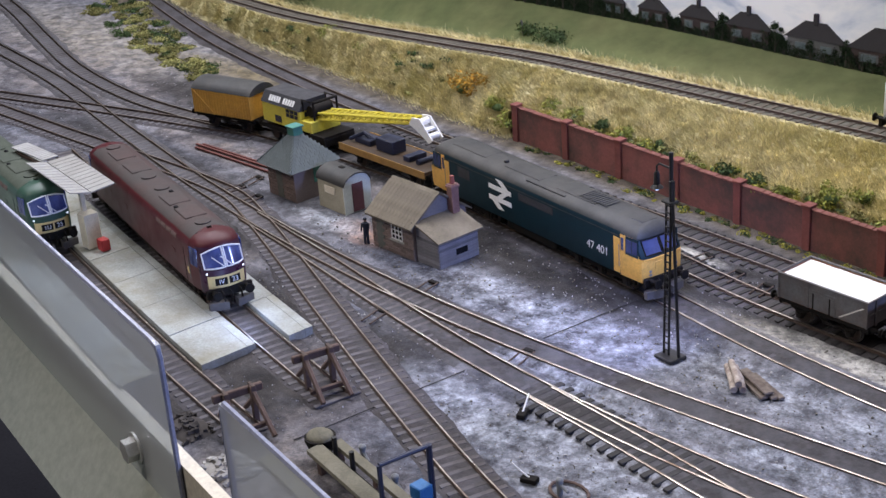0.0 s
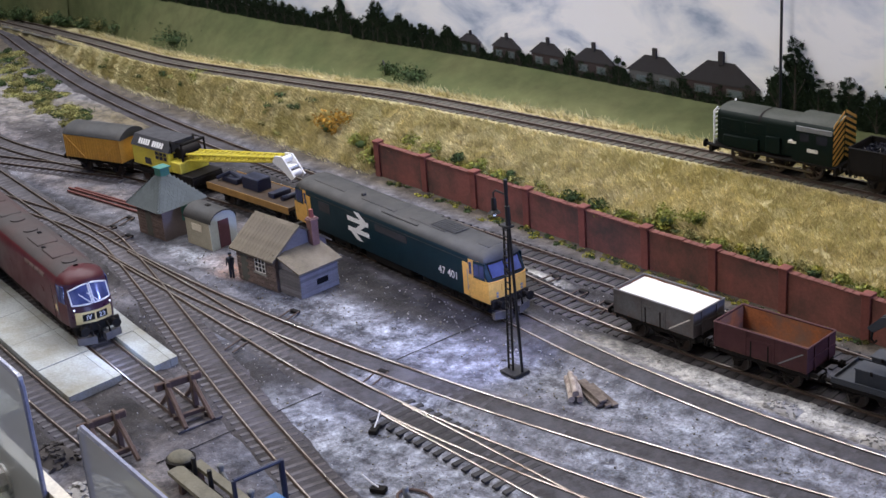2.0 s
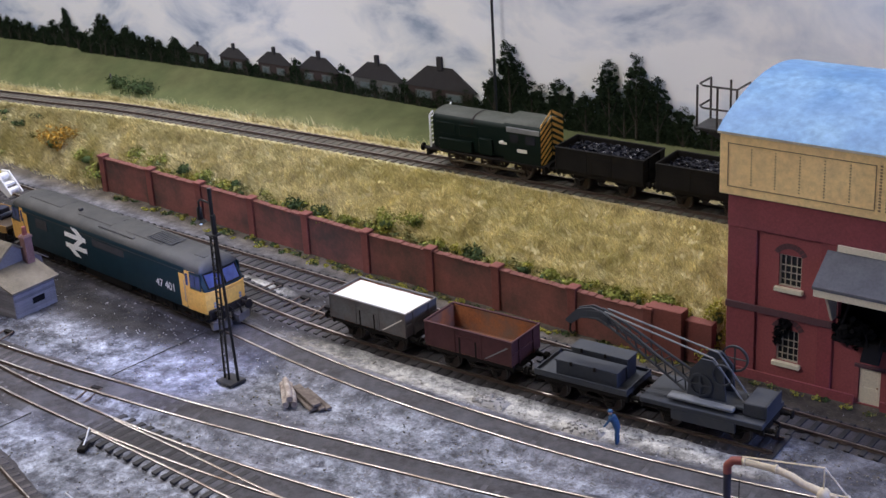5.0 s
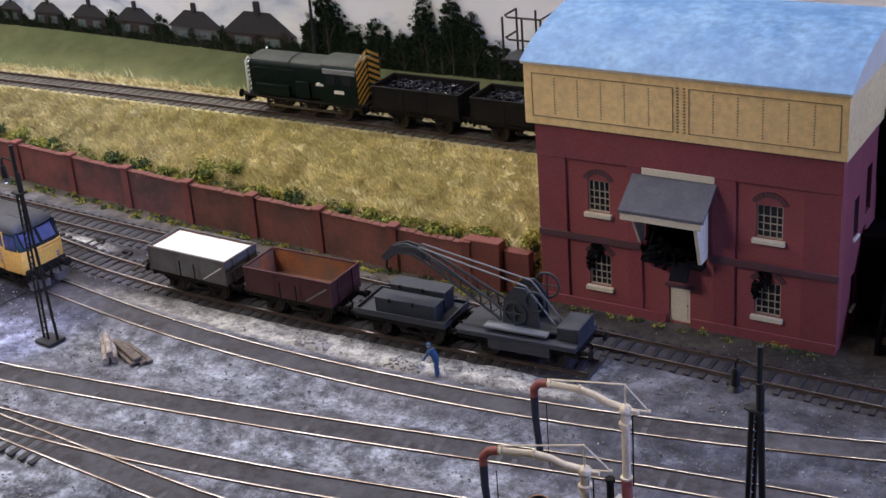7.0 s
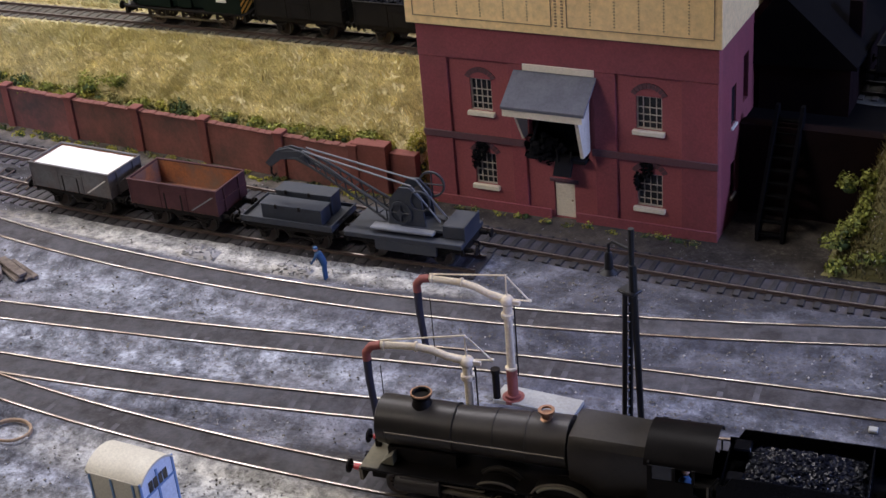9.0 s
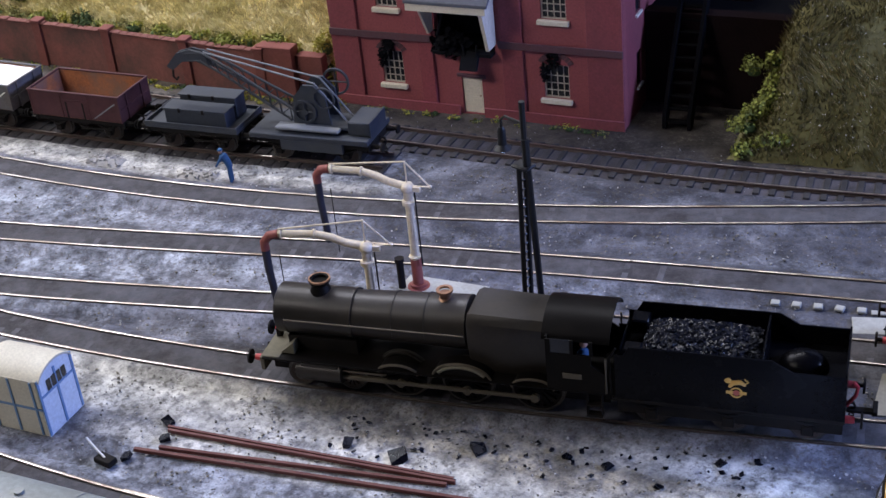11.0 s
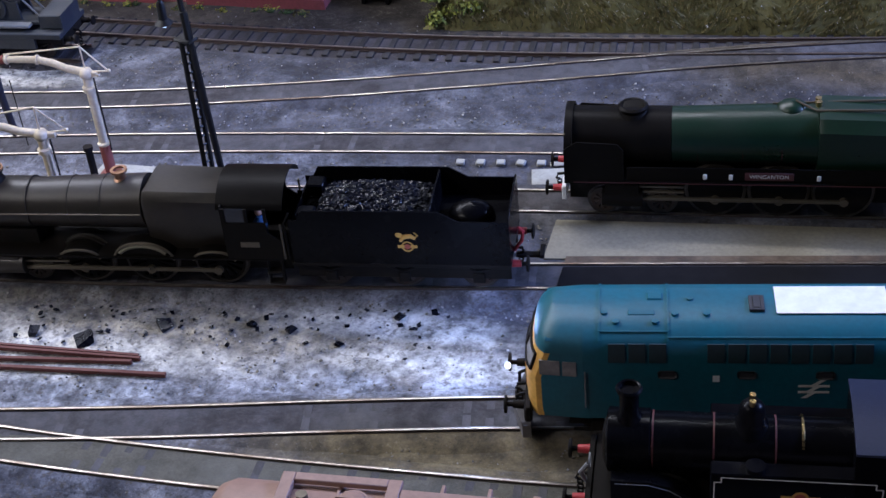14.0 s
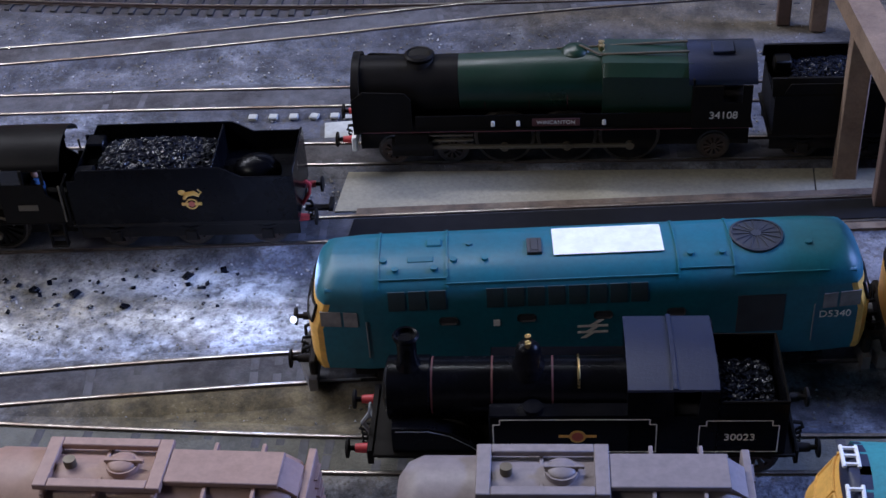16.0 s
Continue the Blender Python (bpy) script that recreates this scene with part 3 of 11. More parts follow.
def lay_track(name, pts, bed=True):
    label = "steel railway track half buried in ash" if name in BURIED else "steel railway track on dark timber sleepers"
    tr = thing("railway_track", label, "railway track", group="tracks of the yard")
    for side in (1, -1):
        prof = [(-0.07, -0.17), (0.07, -0.17), (0.07, -0.145), (0.030, -0.12), (0.030, -0.06), (0.062, -0.042), (0.062, -0.036), (0.052, -0.013), (0.030, -0.002), (0.0, 0.0), (-0.030, -0.002), (-0.052, -0.013), (-0.062, -0.036), (-0.062, -0.042), (-0.030, -0.06), (-0.030, -0.12), (-0.07, -0.145)]
        sh = Shape()
        rings = []
        for x, y, z, h in pts[::2] + [pts[-1]]:
            nx, ny_ = -math.sin(h), math.cos(h)
            rings.append([(x + nx * (side * 0.64 + u), y + ny_ * (side * 0.64 + u), z + w) for u, w in prof])
        sh.loft(rings)
        n = len(prof)
        for k in range(len(sh.f) - 2):
            worn = name in BURIED or name == "wagon"
            if (7 if worn else 8) <= k % n <= (10 if worn else 9):
                sh.k[k] = 1
        part("rail", sh, ["rail_rust", "rail_steel"], tr, "steel rail with a polished top")
    if bed:
        sh = Shape()
        rings = []
        for x, y, z, h in pts[::2] + [pts[-1]]:
            nx, ny_ = -math.sin(h), math.cos(h)
            sunk = sunken(name, x)
            wob, wob_ = rnd.uniform(-0.13, 0.16), rnd.uniform(-0.13, 0.16)
            if name in BURIED:
                top = z - 0.165 + 0.085 * sunk
                section = ((-1.35 - wob, -0.14 - 0.06 * sunk), (-1.0, -0.02 * sunk), (-0.71, 0.0), (-0.56, 0.0), (0.0, 0.012), (0.56, 0.0), (0.71, 0.0), (1.0, -0.02 * sunk), (1.35 + wob_, -0.14 - 0.06 * sunk))
            else:
                top = z - 0.2 + (0.028 if name in ("ladder", "cross", "dock_north", "dock_south") else -0.005)
                section = ((-1.42 - wob, -0.12), (-1.05, 0.0), (0.0, 0.012), (1.05, 0.0), (1.42 + wob_, -0.12))
            rings.append([(x + nx * u, y + ny_ * u, top + w) for u, w in section])
        sh.loft(rings, closed=False, caps=False)
        if name in BURIED:
            for k in range(len(sh.f)):
                if k % 8 in (0, 1, 6, 7) and sunken(name, rings[k // 8][4][0]) > 0.3:
                    sh.k[k] = 1
        part("track_bed", sh, ["brown_bed" if name in ("front", "tank_engine", "upper") else ("track_bed" if name in BURIED else "oily_bed"), "yard_ash"], tr, "dark oily ballast between the rails")
    for x, y, z, h in pts:
        deep = (name in BURIED and x > -61) or (name == "loop" and x < -95)
        lift = -0.2 + (0.004 if name == "loop" and deep else 0.126 + rnd.uniform(-0.014, 0.008) if deep else (0.048 if name in BURIED else 0.055))
        o = new("sleeper", buried_mesh if deep else (brown_mesh if name == "upper" else dark_mesh if name in ("loop", "wagon") else (ashed_mesh if name in BURIED else sl_mesh)))
        o.parent = tr
        o.matrix_basis = Matrix.Translation(Vector((x, y, z + lift)) * S) @ Matrix.Rotation(h + rnd.uniform(-0.02, 0.02), 4, "Z")
    return tr


for k, v in CURVES.items():
    lay_track(k, v)


def bare_sleepers(name, x0, x1):
    """Tarred sleepers standing clear of the ash on one stretch of a buried track."""
    t = thing("sleeper_row", "row of tarred black sleepers clear of the ash", "sleepers", group="bare sleepers")
    me = mesh_of("bare_sleeper", Shape().box(-0.15, 0.15, -1.3, 1.3, -0.06, 0.07, 0.02), "tarred_wood", False)
    for x, y, z, a in CURVES[name][::1]:
        if x0 < x < x1:
            o = new("sleeper", me)
            o.parent = t
            o.matrix_basis = Matrix.Translation(Vector((x, y, z - (0.12 if name in BURIED else 0.2))) * S) @ Matrix.Rotation(a + rnd.uniform(-0.03, 0.03), 4, "Z")


bare_sleepers("shed_south", -60.5, -50.5)
bare_sleepers("wagon", -73, -66)

# ---------------------------------------------------------------- embankment, verge and backdrop
def along(table, x):
    for (a, u), (b_, w) in zip(table, table[1:]):
        if x <= b_:
            t = max((x - a) / (b_ - a), 0)
            return u + t * (w - u)
    return table[-1][1]


FOOT = [(-175, 70.5), (-150, 66.6), (-137.6, 64.4), (-120, 61.3), (-108, 60.4), (-94.6, 59.0), (-86, 58.4), (-71.4, 57.75), (-61.9, 56.95), (-51.8, 55.95), (-46.8, 55.6), (-40, 55.5), (-24, 58.6), (12, 58.6)]


def bank_section(x):
    """Points (y, z) across the bank at x, from its foot to the backdrop."""
    uy, uz, _ = on_line("upper", x)
    uz -= 0.22
    fy = min(along(FOOT, x), uy - 1.5)
    fz = 0.0 if x < -86.5 else (1.7 if x < -39 else (0.0 if x < -38 else 4.0))
    cy = max(uy - 1.5, fy + 0.8) if x > -140 else uy - 1.1
    pts = []
    for k in range(15):
        t = k / 14
        s = t + 0.10 * math.sin(math.pi * t)
        pts.append((fy + t * (cy - fy), fz + (uz - fz) * s))
    pts += [(uy - 0.9, uz), (uy, uz), (uy + 0.9, uz), (uy + 1.6, uz + 0.05)]
    pts.append((uy + 2.3, uz + 0.02))
    top = 5.35 + 0.12 * math.sin(x * 0.13) + (0.25 if x < -100 else 0)
    for k in range(1, 5):
        pts.append((uy + 2.3 + (69.5 - uy - 2.3) * k / 4, uz + 0.02 + (top - uz) * k / 4))
    return pts


def lump(x, j):
    """Uneven relief of the bank, fading out at its foot and crown."""
    f = min(j, 14 - j, 2.0) / 2.0
    return max(f, 0) * (0.26 * noise.noise((x * 0.5, j * 0.5, 9.0)) + 0.22 * noise.noise((x * 1.0, j * 0.8, 3.0)) + 0.10 * noise.noise((x * 2.1, j * 1.7, 5.0)))


e = Shape()
rows = []
for k in range(460):
    x = -162 + 0.4 * k
    if x > -38.4:
        break
    sec = bank_section(x)
    rows.append([(x, y + 0.10 * noise.noise((x * 0.7, j * 0.6, 2.0)), z + lump(x, j)) for j, (y, z) in enumerate(sec)])
e.loft(rows, closed=False, caps=False)
for k in range(len(e.f)):
    if k % (len(rows[0]) - 1) >= 19:
        e.k[k] = 1
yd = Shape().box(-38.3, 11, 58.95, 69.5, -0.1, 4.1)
structure("upper_level", yd, "soot_black", "flat ground behind the retaining wall, its deep shade painted in", category="ground")
structure("embankment", e, ["dry_grass", "field_green"], "sloping railway embankment of dry straw-coloured grass", category="embankment")

fd = Shape()
fd.loft([[(x, 68.7 + 0.1 * math.sin(x * 0.4), -0.1), (x, 69.1, 1.6), (x, 69.3, 3.4), (x, 69.5, 5.4 + 0.12 * math.sin(x * 0.13))] for x in [-170 + 2.0 * k for k in range(14)]], closed=False, caps=False)
structure("backdrop_field", fd, "field_green", "painted green field at the foot of the backdrop", category="backdrop")


def blades(name, spots, label, material, lo=0.13, hi=0.34, width=0.034):
    """Upright blades of grass at (x, y, z) spots, one thin triangle each."""
    sh = Shape()
    for x, y, z in spots:
        a, h = rnd.uniform(0, 6.283), rnd.uniform(lo, hi) * (1 + 0.5 * noise.noise((x * 1.3, y * 1.3, 0.0)))
        way = 2.2 * noise.noise((x * 0.8, y * 0.8, 7.0))
        lx, ly = (0.7 * math.sin(way) + rnd.gauss(0, 0.4)) * h, (-0.45 * math.cos(way) + rnd.gauss(-0.1, 0.4)) * h
        dx, dy = math.cos(a) * width, math.sin(a) * width
        o = len(sh.v)
        sh.v += [(x - dx, y - dy, z - 0.03), (x + dx, y + dy, z - 0.03), (x + lx, y + ly, z + h)]
        sh.f.append((o, o + 1, o + 2))
    sh.k = [0] * len(sh.f)
    ob = part(name, sh, material, None, label, False)
    return tagged(ob, category="grass", kind="stuff")


spots = []
while len(spots) < 170000:
    x = rnd.uniform(-140, -38.7)
    sec = bank_section(x)
    k = rnd.uniform(0, 14.0)
    j = int(k)
    (y0, z0), (y1, z1) = sec[j], sec[j + 1]
    t = k - j
    spots.append((x, y0 + t * (y1 - y0), z0 + t * (z1 - z0) + 0.01 + lump(x, k)))
for _ in range(9000):
    x = rnd.uniform(-142, -86)
    spots.append((x, along(FOOT, x) + 0.3 - abs(rnd.gauss(0, 0.45)), -0.02))
blades("embankment_grass", spots, "dry straw-coloured grass tufts on the embankment", "grass_blade")
spots = []
while len(spots) < 9000:
    x = rnd.uniform(-140, -38.7)
    uy, uz, _ = on_line("upper", x)
    spots.append((x, uy + 1.4 + abs(rnd.gauss(0, 0.5)), uz - 0.25))
blades("verge_grass", spots, "tall dry grass along the back of the upper track", "grass_blade", 0.25, 0.6)


def leafy(sh, c, r, n, size, low=-0.4):
    """Many small leaves in the outer shell of an uneven clump."""
    for _ in range(n):
        while True:
            d = Vector((rnd.gauss(0, 1), rnd.gauss(0, 1), rnd.gauss(0, 1))).normalized()
            if d.z > low:
                break
        rad = rnd.uniform(0.55, 1.0) * (1 + 0.35 * noise.noise((d.x * 2.5 + c[0], d.y * 2.5 + c[1], d.z * 2.5)))
        p = Vector((c[0] + d.x * r[0] * rad, c[1] + d.y * r[1] * rad, c[2] + d.z * r[2] * rad))
        u = Vector((rnd.gauss(0, 1), rnd.gauss(0, 1), rnd.gauss(0, 1))).normalized()
        w = u.cross(d + Vector((0.1, 0.2, 0.1))).normalized()
        s = size * rnd.uniform(0.6, 1.3)
        o = len(sh.v)
        sh.v += [tuple(p - u * s), tuple(p + w * s * 0.7), tuple(p + u * s), tuple(p - w * s * 0.7)]
        sh.f.append((o, o + 1, o + 2, o + 3))
        sh.k.append(0)


def bush(x, y, z, r, h, material, label, n=260, size=0.09, group="bushes on the embankment", name="bush"):
    sh = Shape()
    for _ in range(3 + int(r * 2)):
        leafy(sh, (rnd.uniform(-0.55, 0.55) * r, rnd.uniform(-0.4, 0.4) * r, rnd.uniform(0.15, 0.5) * h), (r * rnd.uniform(0.4, 0.7), r * rnd.uniform(0.4, 0.6), h * rnd.uniform(0.4, 0.65)), n // 4, size)
    # A dark ball fills the middle and stands in for shade between leaves.
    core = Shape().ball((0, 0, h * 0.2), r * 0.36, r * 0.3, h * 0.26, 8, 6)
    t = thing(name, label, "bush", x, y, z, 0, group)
    part("stem", core, "dark_leaf", t, "solid dark core that paints the inner shade")
    part("foliage", sh, material, t, "", False)
    return t


WALL_LINE = [(-85.6, 58.25), (-75.5, 57.45), (-65.8, 56.55), (-60.9, 56.1), (-51.7, 55.6), (-46.8, 55.2), (-42.4, 54.95), (-39.6, 55.4)]
for x, dy, h, r, m in ((-83, 1.2, 1.0, 1.1, "green_leaf"), (-80.6, 1.0, 0.9, 1.0, "green_leaf"), (-78.2, 0.9, 0.8, 0.8, "dark_leaf"), (-76, 0.8, 0.8, 0.9, "green_leaf"), (-73, 0.8, 0.7, 0.7, "dark_leaf"),
                       (-67.5, 0.7, 0.8, 0.9, "dark_leaf"), (-65.3, 0.7, 0.7, 0.8, "dark_leaf"), (-63.2, 0.8, 0.6, 0.6, "green_leaf"), (-60.4, 1.2, 1.1, 1.2, "green_leaf"), (-58.8, 1.9, 1.0, 0.9, "green_leaf"), (-53.6, 0.5, 0.9, 0.8, "dark_leaf"), (-50.2, 0.4, 0.6, 0.4, "dark_leaf"),
                       (-47, 0.6, 0.5, 0.8, "green_leaf"), (-44.5, 0.7, 0.6, 0.9, "green_leaf"), (-42, 0.9, 0.7, 0.9, "green_leaf"), (-56.5, 0.6, 0.5, 0.7, "green_leaf"), (-49, 0.7, 0.5, 0.7, "green_leaf")):
    yy = along(WALL_LINE, x) + dy
    bush(x, yy, 1.9 + 0.3 * dy, r, h, m, "low leafy bush behind the brick wall" if m == "green_leaf" else "dark rounded bush behind the brick wall")
for k in range(84):
    x = -84.5 + 0.53 * k + rnd.uniform(-0.4, 0.4)
    bush(x, along(WALL_LINE, x) + rnd.uniform(0.35, 1.3), 2.02, rnd.uniform(0.4, 0.9), rnd.uniform(0.3, 0.7), rnd.choice(("moss_leaf", "green_leaf", "moss_leaf", "olive_leaf")), "yellow-green weeds behind the brick wall", 90, 0.075)
bush(-92.3, 59.6, 1.5, 1.5, 1.5, "gorse_leaf", "orange flowering gorse bush on the embankment", 420, 0.1)
bush(-90.6, 60.2, 2.2, 0.9, 1.0, "gorse_leaf", "orange flowering gorse bush on the embankment", 260, 0.1)
for x, y, z, r, m in ((-88.2, 59.1, 1.2, 1.3, "green_leaf"), (-86.4, 58.6, 0.6, 1.2, "green_leaf"), (-97.5, 60.8, 2.0, 0.7, "dark_leaf"), (-106, 61.6, 1.6, 1.3, "green_leaf"), (-111, 62.2, 1.8, 1.5, "green_leaf"), (-101.5, 61.0, 1.9, 0.9, "green_leaf")):
    bush(x, y, z, r, r * 0.8, m, "scrubby bush in the dry embankment grass")
for k in range(22):
    x, f = rnd.uniform(-128, -94), rnd.uniform(0.1, 0.85)
    sec = bank_section(x)
    y, z = sec[int(f * 14)]
    bush(x, y, z - 0.05, rnd.uniform(0.4, 1.0), rnd.uniform(0.25, 0.6), rnd.choice(("pale_leaf", "dark_leaf", "olive_leaf", "pale_leaf")), "scrubby bush in the dry embankment grass", 170, 0.08)
bush(-90, 66.3, 4.2, 2.2, 1.0, "dark_leaf", "dark bramble beside the upper track", 420)
bush(-92.6, 66.5, 4.1, 1.2, 0.9, "dark_leaf", "dark bramble beside the upper track")
bush(-122, 67.2, 2.6, 2.6, 1.3, "dark_leaf", "dark hedge plants beside the upper track", 420)
st = Shape()
st.tube([(0, 0, 0), (-0.15, 0, 0.8), (-0.35, 0, 1.5)], [0.14, 0.1, 0.06], 7)
st.tube([(-0.1, 0, 0.6), (0.25, 0, 1.0)], [0.07, 0.03], 6)
ob = part("tree_stump", st, "sleeper_wood", None, "broken dead tree stump beside the upper track")
tagged(ob, category="tree stump")
place(ob, -92.9, 66.2, 3.6)
# weeds along the foot of the wall and the tower
for k in range(105):
    x = -84 + 0.42 * k + rnd.uniform(-0.4, 0.4)
    if noise.noise((x * 0.45, 3.0, 1.0)) < -0.22:
        continue
    bush(x, along(WALL_LINE, x) - 0.4 - abs(rnd.gauss(0, 0.35)), -0.05, rnd.uniform(0.2, 0.6), rnd.uniform(0.06, 0.26), rnd.choice(("moss_leaf", "moss_leaf", "olive_leaf", "dark_leaf")), "low weeds at the foot of the brick wall", 60, 0.07, "weeds along the wall", "weed")
for k in range(14):
    x = -38 + k + rnd.uniform(-0.4, 0.4)
    bush(x, 54.65 + rnd.uniform(-0.2, 0.1), -0.05, rnd.uniform(0.25, 0.55), rnd.uniform(0.12, 0.32), rnd.choice(("olive_leaf", "moss_leaf", "dark_leaf")), "low weeds at the foot of the tower", 50, 0.06, "weeds along the tower", "weed")
for z, r in ((0.2, 1.0), (1.0, 0.9), (1.9, 0.8)):
    bush(-39.3, 55.6 + 0.2 * z, z, r, 1.3, "moss_leaf", "ivy climbing beside the brick tower", 320, 0.08)
for k in range(24):
    x = -167 + 2.1 * k + rnd.uniform(-0.8, 0.8)
    z_ = max(0.0, 1.1 + (x + 150) * 0.05) if x > -172 else 0.0
    bush(x, 68.6 + rnd.uniform(-0.3, 0.2), z_ - 0.1, rnd.uniform(0.8, 1.6), rnd.uniform(0.8, 1.9), rnd.choice(("dark_leaf", "dark_leaf", "olive_leaf")), "dark hedge bush at the foot of the backdrop", 240, 0.11, "hedge along the backdrop")
for k in range(16):
    x = rnd.uniform(-168, -156)
    bush(x, 67.2 + rnd.uniform(-1.2, 1.4), -0.05, rnd.uniform(0.8, 1.7), rnd.uniform(0.5, 1.3), rnd.choice(("olive_leaf", "gorse_leaf", "olive_leaf")), "straw-coloured scrub where the lines meet", 200, 0.11, "scrub where the lines meet")
# scrub in the fork of the lines at the far end
for k in range(95):
    t = rnd.random()
    x = -146 + 30 * t
    y = 60.6 - 7.8 * t + rnd.uniform(-2.9, 2.9) * (1.0 - 0.5 * t)
    bush(x, y, -0.05, rnd.uniform(0.5, 1.5), rnd.uniform(0.2, 0.7), rnd.choice(("olive_leaf", "pale_leaf", "dark_leaf", "olive_leaf", "dark_leaf")), "low green scrub between the tracks", 320, 0.075, "scrub between the tracks")

# ---------------------------------------------------------------- backdrop board
def sky_material():
    m = bpy.data.materials.new("cloudy_sky")
    m.use_nodes = True
    nt = m.node_tree
    L = nt.links.new
    bs = nt.nodes["Principled BSDF"]
    tc = nd(nt, "ShaderNodeTexCoord")
    mp = nd(nt, "ShaderNodeMapping", Scale=(76.2 * 0.13, 1, 76.2 * 0.24))
    L(tc.outputs["Object"], mp.inputs["Vector"])
    n1 = nd(nt, "ShaderNodeTexNoise", Scale=1.0, Detail=7.0, Roughness=0.55, Distortion=0.4)
    L(mp.outputs[0], n1.inputs["Vector"])
    cr = nt.nodes.new("ShaderNodeValToRGB")
    el = cr.color_ramp.elements
    el[0].position, el[0].color = 0.36, (0.36, 0.44, 0.58, 1)
    el[1].position, el[1].color = 0.55, (0.95, 0.95, 0.96, 1)
    q = cr.color_ramp.elements.new(0.45)
    q.color = (0.74, 0.78, 0.85, 1)
    L(n1.outputs["Fac"], cr.inputs[0])
    L(cr.outputs[0], bs.inputs["Base Color"])
    bs.inputs["Roughness"].default_value = 0.85
    MATS["cloudy_sky"] = m


sky_material()
bd = Shape().box(-170, 14, 69.6, 70.3, -0.3, 26)
structure("backdrop", bd, "cloudy_sky", "printed backdrop of a pale cloudy sky", category="backdrop")
mat("tree_trunk", (0.05, 0.04, 0.03), 0.9)
mat("far_leaf", (0.030, 0.046, 0.022), 0.9, 0, (0.011, 0.018, 0.012), 0.7, 0.8, 4, 0, island=0.45, spec=0.1)
mat("far_roof", (0.022, 0.020, 0.022), 0.85, 0, (0.034, 0.029, 0.029), 0.5, 1.5, 12, 0.1)
mat("far_wall", (0.040, 0.026, 0.025), 0.85, 0, (0.045, 0.03, 0.028), 0.5, 2.0)
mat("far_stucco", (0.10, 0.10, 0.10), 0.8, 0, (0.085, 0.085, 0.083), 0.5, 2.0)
mat("far_window", (0.10, 0.13, 0.14), 0.3)


def far_tree(x, z, w, h, n, label="dark leafy tree on the backdrop", narrow=False):
    t = thing("tree", label, "tree", x, 69.4, z, 0, "trees of the backdrop")
    tk = Shape().tube([(0, 0, -0.4), (0.03, 0, h * 0.3), (-0.02, 0, h * 0.7)], [0.12, 0.09, 0.03], 6)
    for s in (-1, 1):
        tk.tube([(0, 0, h * 0.3), (s * w * 0.2, -0.05, h * 0.55)], [0.06, 0.02], 5)
    part("trunk", tk, "tree_trunk", t)
    sh = Shape()
    m_ = max(40, int(n / 4.5))
    tops = [(rnd.uniform(-0.36, 0.36) * w, h * rnd.uniform(0.55, 0.95), w * rnd.uniform(0.26, 0.40)) for _ in range(1 if narrow else 3 + int(w))]
    tops[0] = (0.0, h, w * (0.45 if narrow else 0.34))
    for k in range(m_):
        cx_, top_, wide_ = tops[0] if rnd.random() < 0.38 else rnd.choice(tops)
        f = rnd.random() ** 0.95
        half_ = wide_ * math.sqrt(max(1.2 - 1.15 * f * f, 0.02)) * (1 + 0.4 * noise.noise((x + cx_ * 3, f * 6, 2.0)))
        u, v = cx_ * (0.4 + 0.6 * f) + rnd.uniform(-1, 1) * half_, top_ * (0.04 + 0.93 * f)
        q = rnd.uniform(0.12, 0.27) * (1.3 - 0.6 * f)
        if f < 0.9:
            sh.ball((u, 0.10, v), q * 0.9, 0.05, q * 0.75, 7, 5)
        leafy(sh, (u, rnd.uniform(-0.06, 0.03), v), (q * 1.55, 0.07, q * 1.35), 26, 0.045, -1)
        if f < 0.8:
            leafy(sh, (u * 0.8, 0.10, v * 0.9), (q * 1.7, 0.03, q * 1.5), 10, 0.13, -1)
    part("crown", sh, "far_leaf", t, "", False)
    return t


x = -134.0
while x < -88:
    h = 2.0 + 0.9 * noise.noise((x * 0.23, 1.0, 0.0)) + rnd.uniform(-0.2, 0.5)
    far_tree(x, 5.1, rnd.uniform(2.0, 3.0), h, 420)
    x += rnd.uniform(1.1, 1.7)
far_tree(-101.5, 5.2, 1.1, 3.4, 420, "slim conifer on the backdrop", True)
far_tree(-97.2, 5.2, 3.4, 3.3, 900)
far_tree(-94.6, 5.2, 3.0, 2.6, 700)
x = -90.0
while x < -61.5:
    far_tree(x, 4.95, rnd.uniform(1.4, 2.2), rnd.uniform(0.9, 1.7), 300, "dark garden hedge on the backdrop")
    x += rnd.uniform(0.7, 1.1)
